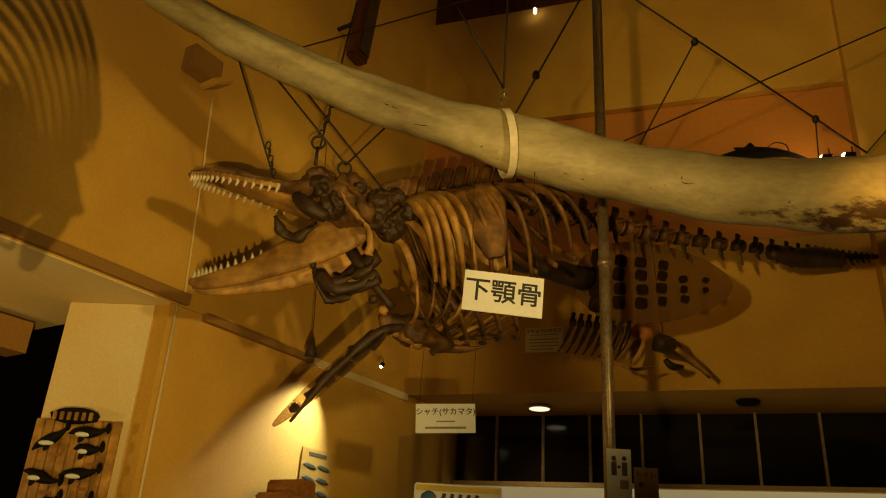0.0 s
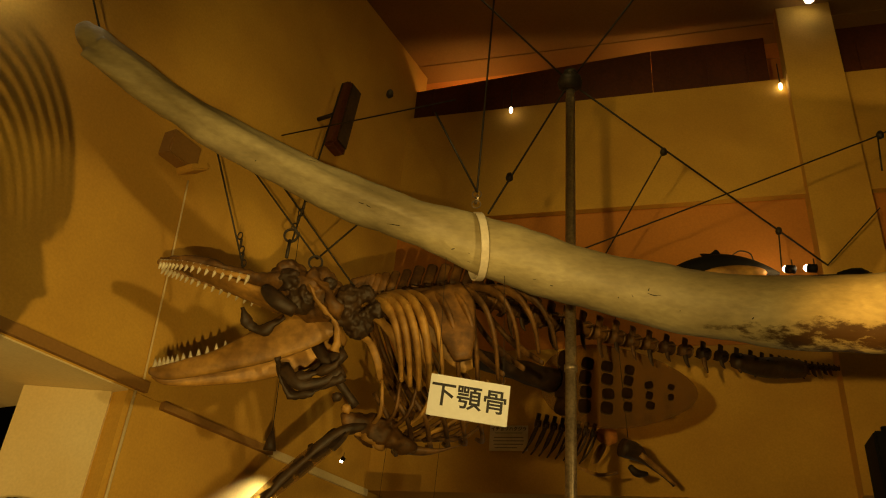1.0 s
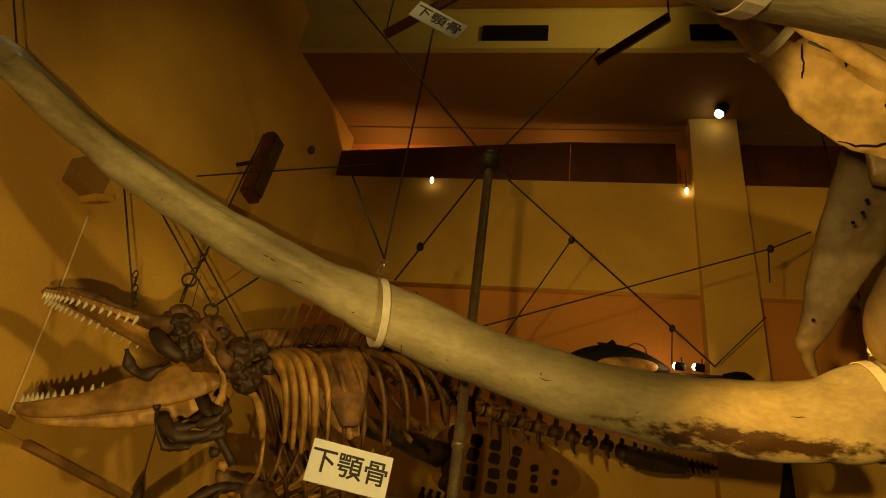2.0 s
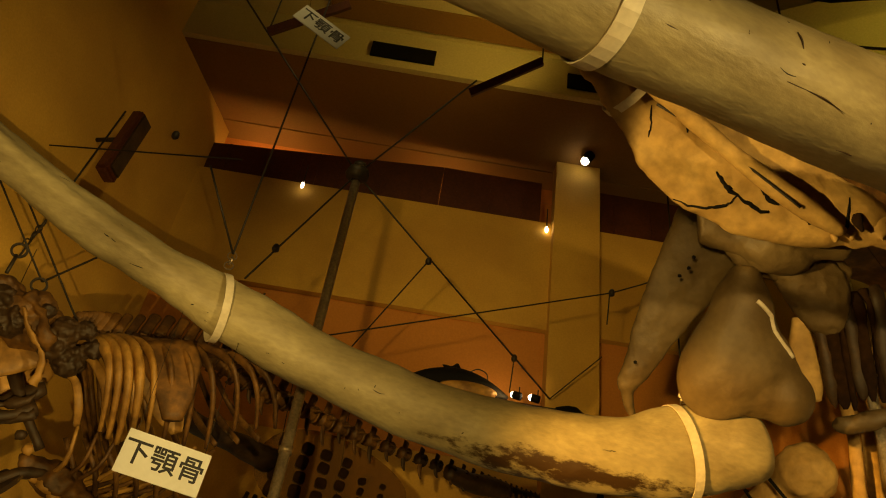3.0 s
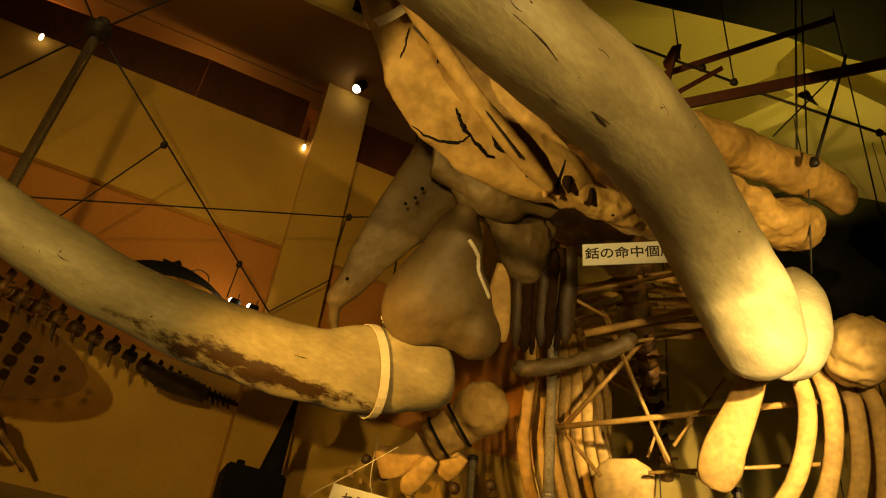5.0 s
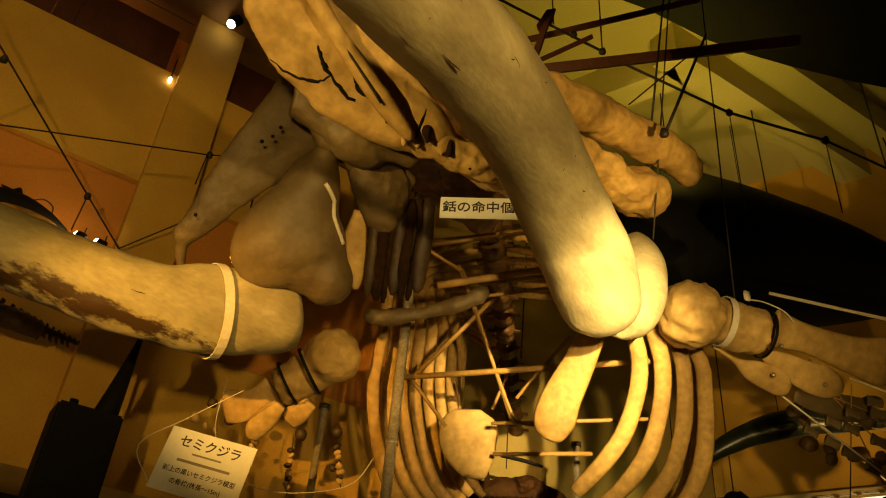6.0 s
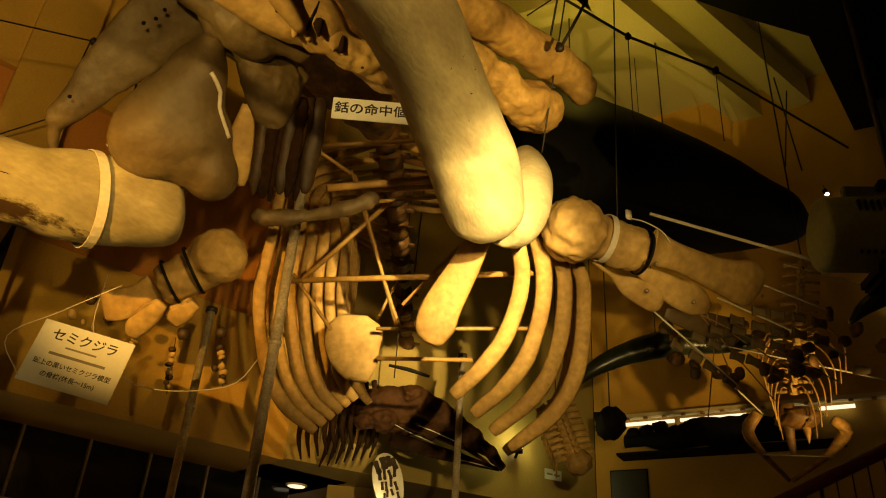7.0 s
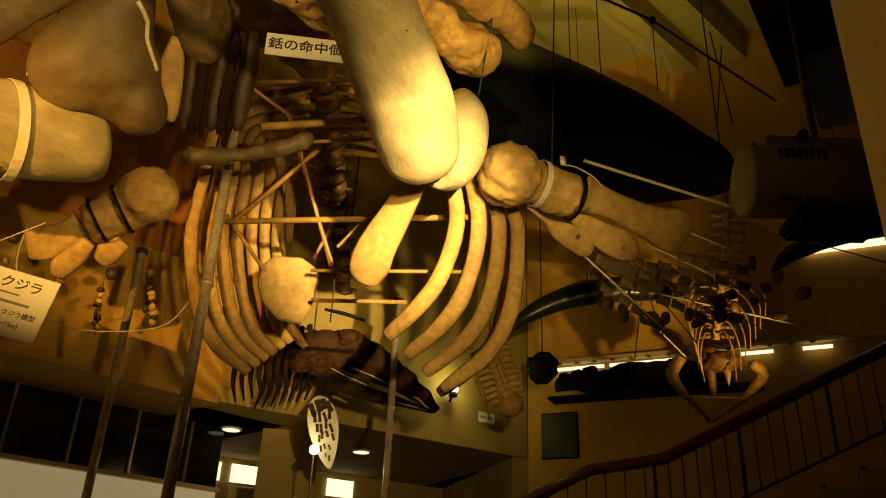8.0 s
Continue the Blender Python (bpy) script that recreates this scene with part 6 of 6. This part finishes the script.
part("lower_panel", box(Matrix.Translation(on_a(1.36, 2.35, 5.38)) @ TURN_A, (.36, .02, .3), .006), PAINT_PALE, stand, smooth=False)
part("lit_button", ball(on_a(1.28, 2.35, 5.36), (.025, .025, .025), div=2), LAMP, stand)

# ---- far right of the hall ----
model = thing("black_whale_model", (7.6, 1.5, 6.0), "large black whale model hung from the roof", "model")
part("body", tube([(9.02, .02, 6.12, .03, .04), (8.93, .09, 6.05, .2, .28), (8.6, .45, 6.0, .4, .42), (8.1, 1.0, 6.0, .6, .62), (7.4, 1.75, 6.05, .72, .78), (6.9, 2.3, 6.1, .72, .8), (6.5, 2.75, 6.15, .5, .55), (6.3, 2.95, 6.2, .1, .1)], 28, 6, .01), BLACK, model)
part("jaw_edge", tube([(8.9, 0.0, 5.9, .03), (8.3, .6, 5.62, .035), (7.6, 1.3, 5.5, .03)], 8, 4), BLACK, model)
for p in ((7.9, 1.2, 6.5), (7.1, 2.0, 6.6)):
    part("stay", rod(p, (p[0], p[1], 8.6), .008), CABLE, model)
truss = thing("roof_frame", (4.7, 1.8, 6.4), "dark red steel hanging frame with stays", "steel frame")
for a, b, r in (((4.2, 2.3, 6.05), (5.35, .3, 6.38), .062), ((4.13, 2.36, 6.32), (4.95, .9, 6.84), .036), ((4.26, 2.06, 6.1), (4.21, 1.89, 6.52), .034), ((4.28, 2.02, 6.12), (4.5, 1.66, 6.40), .03), ((4.3, 2.12, 6.0), (4.42, 2.0, 5.86), .028)):
    part("member", tube([(*a, r, r * .8), (*b, r, r * .8)], 4, 1), WINE, truss, smooth=False)
part("gusset", tube([(*(4.2, 1.98, 6.38), .05, .015), (*(4.215, 1.89, 6.5), .07, .015), (*(4.22, 1.84, 6.56), .01, .01)], 4, 1), WINE, truss, smooth=False)
for a, b, r in (((3.9, 2.3, 6.72), (4.6, 1.62, 6.3), .011), ((4.6, 1.62, 6.3), (4.62, 1.64, 7.6), .006), ((4.3, 1.9, 6.5), (4.28, 1.92, 7.6), .006), ((4.6, 1.56, 6.2), (5.3, .89, 5.85), .011), ((5.3, .89, 5.85), (5.79, .33, 5.69), .011), ((5.79, .33, 5.69), (6.7, -.5, 5.3), .009), ((4.23, 1.07, 4.86), (4.86, .87, 6.3), .011), ((5.3, .89, 5.85), (5.32, .9, 4.9), .004), ((5.79, .33, 5.69), (5.8, .34, 5.0), .004), ((4.0, 1.2, 5.0), (4.6, .9, 5.9), .005), ((8.4, .0, 7.6), (8.6, -.1, 6.4), .008), ((8.7, -.1, 7.6), (8.45, .05, 6.4), .008)):
    part("stay", rod(a, b, r), CABLE, truss, "thin dark stay")
for p in ((5.3, .89, 5.85), (4.6, 1.62, 6.3), (4.42, 1.78, 6.42), (4.23, 1.07, 4.88), (5.79, .33, 5.69)):
    part("clamp", ball(p, (.03, .03, .035), rough=.3, div=2, seed=p[0]), IRON, truss, "small cable clamp")
head_sk = thing("small_whale_skeleton", (8.4, .35, 3.8), "small tan whale skeleton facing the hall with a V-shaped jaw", "skeleton")
for side, pts in ((1, [(8.3, .66, 3.66), (8.33, .77, 3.5), (8.45, .68, 3.32), (8.64, .5, 3.1)]), (-1, [(8.56, .05, 3.62), (8.62, -.04, 3.52), (8.66, .15, 3.32), (8.65, .48, 3.1)])):
    part("lower_jaw", tube([(*pts[0], .05), (*pts[1], .06, .07), (*pts[2], .035), (*pts[3], .015)], 10, 4, .01), ORCA_PALE, head_sk, "tan curved jaw bone")
part("jaw_wire", rod((8.42, .68, 3.3), (8.65, .1, 3.3), .005), BAND, head_sk)
part("snout", tube([(8.4, .42, 3.75, .08), (8.45, .42, 3.5, .06, .05), (8.5, .42, 3.3, .03)], 10, 4, .02, up=(1, 0, 0)), ORCA_BONE, head_sk)
part("skull", ball((8.45, .33, 3.62), (.14, .2, .1), rough=.3), ORCA_BONE, head_sk)
part("pendant_bone", tube([(8.45, .28, 3.58, .05), (8.45, .27, 3.48, .04), (8.45, .27, 3.38, .01)], 8, 3, .01, up=(1, 0, 0)), ORCA_PALE, head_sk)
for i in range(14):
    c = Vector((8.35 - .03 * i, .33 - .022 * i, 3.85 + .085 * i))
    vertebra(c, Vector((-.2, -.1, 1)), .045, .09, .12, RIB_BONE, head_sk, up=Vector((-1, 0, 0)))
    if i < 7:
        for side in (-1, 1):
            o = Vector((-.1, side * (.15 + .035 * i), 0))
            part("rib", tube([(*c, .007), (*(c + o * .6 + Vector((0, 0, .02))), .008), (*(c + o + Vector((.02, 0, -.2))), .008), (*(c + o * .95 + Vector((.05, 0, -.46))), .005)], 7, 4), RIB_BONE if i % 2 else ORCA_PALE, head_sk)
for i in range(8):
    p = Vector((8.05 + .07 * (i % 4), .9 - .2 * i, 4.0 + .16 * ((i * 3) % 4)))
    part("flipper_plate", ball(p, (.04, .1, .07), (0, 0, 20 * i), .25, seed=i, div=2), ORCA_BONE, head_sk, "dark flat flipper plate")
for a, b in (((7.8, 1.3, 4.35), (8.6, -1.0, 3.75)), ((7.9, .2, 4.95), (8.6, -1.3, 4.5)), ((7.7, 1.2, 4.3), (8.35, .62, 3.66))):
    part("stay", rod(a, b, .007), BAND, head_sk)
part("hanger", rod((7.96, .04, 4.9), (7.96, .04, 8.63), .008), CABLE, head_sk)
fish = thing("green_fish_model", (8.5, 1.8, 4.4), "dark green glossy fish model hung by wires", "model")
GREEN = material("glossy_green", (.045, .06, .03), .3, 0, 12, .4, .2, (.012, .014, .01), 3, .7)
part("body", tube([(8.28, 2.42, 4.12, .02), (8.3, 2.2, 4.3, .07, .09), (8.42, 1.8, 4.48, .1, .13), (8.6, 1.3, 4.58, .12, .14), (8.85, .8, 4.6, .08, .1), (9.0, .4, 4.65, .03)], 16, 5, .01), GREEN, fish)
part("hanger", rod((8.5, 1.6, 4.6), (8.5, 1.6, 8.6), .005), CABLE, fish)
copy_thing(fish, pose(9.0, -.9, 4.95, 0, 0, -8))

light_slot = thing("light_slot", (9.8, 1.0, 4.08), "long lit strip lamp with dark brackets on the end wall", "strip lamp")
part("housing", box(pose(9.79, .2, 4.2, 0, 0, 0), (.08, 4.4, .06), .01), PAINT_PALE, light_slot, smooth=False)
for y0, y1 in ((2.42, 1.75), (1.68, 1.45), (1.4, .95), (.55, .3), (.2, -.15), (-.45, -.75)):
    part("tube_lamp", rod((9.75, y0, 4.1), (9.75, y1, 4.1), .022), LAMP_SOFT, light_slot, "glowing strip")
for k in range(14):
    part("bracket", box(pose(9.74, 2.3 - .22 * k, 4.16, 0, 0, 0), (.05, .05, .03), .006), ORCA_PALE, light_slot, smooth=False)
shelf = thing("dark_shelf_models", (9.7, 1.4, 3.85), "dark long carved model on a shelf below the strip lamp", "shelf")
part("board", box(pose(9.68, 1.2, 3.70, 0, 0, 0), (.28, 2.4, .03), .004), BLACK, shelf, smooth=False)
bm = tube([(9.6, 2.3, 3.86, .08), (9.6, 1.9, 3.84, .10, .12), (9.58, 1.4, 3.88, .13, .17), (9.58, .9, 3.88, .13, .16), (9.6, .3, 3.84, .09, .1)], 12, 5, .06)
for k in range(12):
    ball((9.58, 2.2 - .16 * k, 3.93 + .03 * (k % 3)), (.07, .09, .07), rough=.4, seed=k, bm=bm, div=2)
part("carving", bm, BLACK, shelf)
# beams that only catch light, given a glow of their own
glow_ledge = thing("light_slot", (9.8, -1.2, 5.3), "pale ledge strips high on the end wall, made to glow", "strip lamp")
for z in (5.27, 5.48):
    part("strip", box(pose(9.79, -1.6, z, 0, 0, 0), (.06, 1.9, .07), .008), LAMP_SOFT, glow_ledge, "pale beam made to glow as if lit", smooth=False)
part("ledge", box(pose(9.77, -1.6, 5.37, 0, 0, 0), (.12, 2.0, .06), .01), CEIL, glow_ledge, smooth=False)
pic = thing("dark_picture", (9.81, 2.34, 3.3), "dark blue framed picture on the end wall", "picture")
part("panel", box(pose(9.815, 2.34, 3.31, 0, 0, 0), (.02, .42, .52), .004), material("dark_blue_print", (.012, .014, .02), .35, 0, 8, .3, .05, (.03, .04, .05), 4, .5), pic, smooth=False)
part("frame", box(pose(9.818, 2.34, 3.31, 0, 0, 0), (.016, .45, .55), .004), BLACK, pic, smooth=False)
sg, m = sign((9.24, 3.06, 3.43), (.848, -.53, 0), .24, .12, "small white wall label with two dark bars", [], [(.08, .02, -.05, 0), (.08, .02, .05, 0)], name="wall_label")

wl = thing("wall_lamp", (8.75, 3.3, 3.65), "small black wall lamp with a lit greenish-yellow glass", "lamp")
part("glass", ball((8.74, 3.28, 3.66), (.06, .06, .06), div=2), LAMP, wl, "glowing lamp glass")
part("arm", tube([(8.74, 3.28, 3.6, .02), (8.78, 3.33, 3.54, .015), (8.86, 3.37, 3.56, .015)], 8, 4), BLACK, wl)
part("cup", rod((8.74, 3.28, 3.57), (8.74, 3.28, 3.62), .05, 12), BLACK, wl)
bulb("wall_lamp_light", (8.66, 3.18, 3.72), 5, .05, (1.0, .86, .2))

# dark beaked skeleton and its lit flipper beyond the ribs

BEAK_BONE = material("beak_bone", (0.06, 0.024, 0.005), .75, 0, 24, .4, .5, (.03, .013, .004), 5, .8)
BEAK_BONE.node_tree.nodes["Principled BSDF"].inputs["Specular IOR Level"].default_value = 0.15
dark = thing("dark_beaked_skeleton", (7.0, 3.5, 3.4), "dark brown beaked whale skeleton with a white flipper", "skeleton")
bm = tube([(6.5, 4.05, 3.5, .08, .06), (6.6, 3.92, 3.5, .17, .13), (6.74, 3.66, 3.5, .21, .15), (6.88, 3.43, 3.5, .18, .13), (7.07, 3.23, 3.4, .13, .1), (7.25, 3.08, 3.28, .09, .07), (7.39, 2.97, 3.18, .06, .045), (7.5, 2.89, 3.08, .018, .013)], 22, 8, .05, freq=5, up=(-.75, -.52, -.40))
for c, r in (((6.62, 3.72, 3.36), .13), ((6.52, 3.86, 3.34), .1), ((6.8, 3.6, 3.34), .09), ((6.7, 3.5, 3.62), .1), ((6.95, 3.4, 3.3), .07)):
    ball(c, (r, r, r * .8), rough=.35, seed=c[0] * 7, bm=bm)
rugged(fused(part("skull", bm, BEAK_BONE, dark, "dark brown beaked skull"), .012, 2), .05, .14)
for rows in ([(6.78, 3.42, 3.56, .02), (7.0, 3.2, 3.45, .026), (7.22, 3.03, 3.27, .02), (7.45, 2.9, 3.08, .008)], [(6.68, 3.58, 3.33, .02), (6.95, 3.33, 3.27, .024), (7.2, 3.1, 3.18, .016), (7.42, 2.95, 3.08, .008)]):
    part("beak_ridge", tube(rows, 9, 5, .012, freq=6), BEAK_BONE, dark, "raised edge of the beak")
part("lower_jaw", tube([(6.75, 3.7, 3.23, 0.064, 0.045), (6.97, 3.49, 3.18, 0.07, 0.049), (7.22, 3.22, 3.13, 0.047, 0.033), (7.49, 2.93, 3.07, 0.015, 0.01)], 10, 5, .01, up=(-.75, -.52, -.40)), UMBER, dark)
part("mount_bar", tube([(6.45, 3.61, 3.83, 0.023, 0.012), (6.57, 3.46, 3.81, 0.023, 0.02), (6.7, 3.31, 3.77, 0.023, 0.012)], 8, 3), BLACK, dark, "black mounting bar")
for wire in ([(6.53, 3.53, 3.28, 0.004, 0.002), (6.66, 3.45, 3.24, 0.004, 0.004), (6.86, 3.3, 3.18, 0.004, 0.002)], [(6.64, 3.35, 3.29, 0.004, 0.002), (6.79, 3.23, 3.25, 0.004, 0.004), (6.94, 3.11, 3.2, 0.004, 0.002)], [(7.02, 3.11, 3.06, 0.004, 0.002), (7.18, 3.0, 3.05, 0.004, 0.004), (7.32, 2.92, 3.04, 0.004, 0.002)]):
    part("jaw_wire", tube(wire, 6, 4), BAND, dark, "thin pale wire")
for i in range(7):
    c = Vector((6.62 - .02 * i, 3.85 + .08 * i, 3.62 - .015 * i))
    vertebra(c, Vector((-.2, 1, 0)), .05, .1, .08, UMBER, dark)
    for side in (-1, 1):
        part("rib", tube([(*c, .016), (*(c + Vector((side * .2, .05, -.1))), .026), (*(c + Vector((side * .22, .08, -.35))), .024), (*(c + Vector((side * .14, .08, -.55))), .008)], 7, 3), UMBER, dark)
flip = Matrix.Translation((6.86, 3.84, 3.13)) @ pose(0, 0, 0, 0, 75, -35)
flipper_sheet(flip, .68, .3, dark, material("lit_white_acrylic", (.85, .8, .62), .4, 0, 40, .05, .05), DARK_BONE, "white flipper sheet with black bones", 1.35, .45)
part("hanger", rod((6.7, 3.7, 3.8), (6.7, 3.7, 6.2), .006), CABLE, dark)
# bulb added to brighten the white flipper
bulb("flipper_light", (6.7, 3.74, 2.61), 4.0, .03, PALE)
# glowing ball put where a light reflects; its stem is added
glint = thing("small_lamp", (7.05, 3.8, 2.62), "glowing ball for a bright reflection below the white flipper", "lamp")
part("bulb_glass", ball((6.8, 3.79, 2.61), (.045, .045, .045), div=2), LAMP, glint)
part("stem", rod((6.8, 3.79, 2.57), (6.8, 3.79, FLOOR_Z), .008), IRON, glint)
tail = thing("tail_skeleton", (8.0, 2.45, 3.5), "tan tail bones with ribs hung in the dark", "skeleton")
for i in range(9):
    c = Vector((7.86 + .035 * i, 2.5 - .012 * i, 3.78 - .055 * i))
    vertebra(c, Vector((.4, -.1, -.8)), .085, .07, .12, RIB_BONE, tail, up=Vector((-.8, -.3, .3)))
    part("rib", tube([(*(c + Vector((0, .12, .02))), .012), (*(c + Vector((.02, .2, -.06))), .013), (*(c + Vector((.06, .22, -.2))), .008)], 7, 3), ORCA_PALE, tail)
part("end_bone", ball((8.17, 2.38, 3.27), (.13, .13, .12), rough=.3), RIB_BONE, tail)
part("hanger", rod((7.86, 2.5, 3.8), (7.86, 2.5, 8.63), .006), CABLE, tail)
globe = thing("dark_hanging_ball", (9.3, 2.5, 3.95), "dark round hanging fixture", "fixture")
part("ball", ball((9.1, 2.32, 3.93), (.15, .17, .18), rough=.3), BLACK, globe)
part("cord", rod((9.1, 2.32, 4.08), (9.1, 2.32, 8.6), .008), CABLE, globe)

# projector near the path, and a white post
pj = thing("projector", (5.1, -.5, 3.6), "dark grey cylindrical projector with cooling slots", "projector")
PJ = Matrix.Translation((5.08, -.52, 3.59)) @ pose(0, 0, 0, 0, 0, -66)
DULL = material("dull_green_grey", (.15, .16, .07), .6, 0, 40, .2, .15)
part("body", tube([(*(PJ @ Vector((-.38, 0, 0))), .17), (*(PJ @ Vector((-.36, 0, 0))), .21), (*(PJ @ Vector((.36, 0, .02))), .22), (*(PJ @ Vector((.38, 0, .02))), .18)], 24, 1), DULL, pj)
for k in range(8):
    for z, rr in ((.07, .205), (-.17, .125)):
        part("slot", box(PJ @ Matrix.Translation((-.22 + .035 * k, -rr, z)), (.014, .02, .07 if z > 0 else .02), .003), BLACK, pj, smooth=False)
part("yoke", box(PJ @ Matrix.Translation((.1, 0, .27)), (.6, .05, .1), .01), DULL, pj, smooth=False)
part("knob", rod(PJ @ Vector((0, -.03, .3)), PJ @ Vector((0, -.08, .3)), .03), BLACK, pj)
part("hanger", rod(PJ @ Vector((.1, 0, .3)), (*(PJ @ Vector((.1, 0, .3))).xy, 7.6), .02), IRON, pj)
part("base", box(PJ @ Matrix.Translation((.1, 0, -.26)), (.5, .3, .1), .03), BLACK, pj, smooth=False)
slab("post_white", [(4.13, -.72), (4.5, -1.16), (4.1, -1.46), (3.73, -1.06)], FLOOR_Z, 7.6, PAINT_PALE, "white painted post with chips")
bx = thing("black_hanging_box", (7.6, -1.0, 6.4), "black hanging box under the roof", "box")
part("case", box(pose(7.9, -1.12, 6.75, 0, -8, -8), (1.8, .55, 1.2), .02), BLACK, bx, smooth=False)
part("bracket", box(pose(7.3, -.78, 6.4, 0, 0, -8), (.2, .14, .1), .01), BLACK, bx, smooth=False)
part("edge_pipe", rod((7.0, -1.42, 6.3), (7.0, -1.42, 7.6), .012), STEEL, bx)

# ---- the stair ----
stair = thing("staircase", (9.4, 1.0, FLOOR_Z), "dim staircase with a red handrail rising along the end wall", "staircase")
STAIRM = material("stair_terrazzo", (.30, .24, .16), .6, 0, 60, .15, .1)
RAIL = material("red_handrail", (.16, .03, .015), .4, 0, 30, .2, .1)
SLOPE, RUN, RISE = .44, .36, .16
y0, z0 = 1.05, 1.85
for k in range(12):
    y, z = y0 - RUN * k, z0 + RISE * k
    part("step", box(pose(9.35, y - RUN / 2, z - .25, 0, 0, 0), (.9, RUN, .5), .004), STAIRM, stair, smooth=False)
    part("nosing", box(pose(9.35, y - .02, z + .012, 0, 0, 0), (.92, .05, .02), .004), IRON, stair, smooth=False)
part("landing", box(pose(9.35, 1.7, z0 - .25, 0, 0, 0), (.9, 1.3, .2), .005), STAIRM, stair, smooth=False)
part("skirt", tube([(8.9, 2.3, .9, .02, 1.0), (8.9, 1.1, .9, .02, 1.0)], 4, 1), STAIRM, stair, smooth=False)
part("handrail", tube([(8.86, 2.6, 2.35, .05, .06), (8.86, 1.75, 2.72, .05, .06), (8.86, 1.15, 2.78, .05, .06), (8.86, 1.0, 2.80, .05, .06), (8.86, -2.6, 2.80 + 3.6 * SLOPE, .05, .06)], 10, 1), RAIL, stair, "dark red handrail")
part("lower_rail", rod((8.86, 1.1, 2.05), (8.86, -2.6, 2.05 + 3.7 * SLOPE), .015), IRON, stair)
for k in range(26):
    y = 1.1 - .14 * k
    z = 2.05 + (1.1 - y) * SLOPE
    part("baluster", rod((8.86, y, z), (8.86, y, z + .72), .018 if k % 6 == 0 else .007, 6), IRON, stair)
for k in range(7):
    y = 2.4 - .2 * k
    part("baluster", rod((8.86, y, 1.7), (8.86, y, 2.42 + (2.6 - y) * .28), .007, 6), IRON, stair)

# lit lobby windows
for x, y, w in ((8.66, 6.79, .66), (9.2, 6.43, .36), (10.35, 5.66, .4)):
    win = thing("lobby_window", (x, y, 2.5), "lit white lobby window beyond the hall", "window", "lit lobby windows")
    mm = pose(x, y, 2.88 if x < 10 else 2.86, 0, 0, -33.7)
    part("pane", box(mm, (w, .02, .24)), LAMP_SOFT, win, "glowing white pane", smooth=False)
    part("frame", box(mm @ Matrix.Translation((0, -.012, .13)), (w + .04, .03, .025), .003), PAINT_PALE, win, smooth=False)
    part("frame", box(mm @ Matrix.Translation((0, -.012, -.13)), (w + .04, .03, .025), .003), PAINT_PALE, win, smooth=False)
    part("lower_pane", box(mm @ Matrix.Translation((0, 0, -.5)), (w, .02, .65)), PAINT_PALE, win, smooth=False)
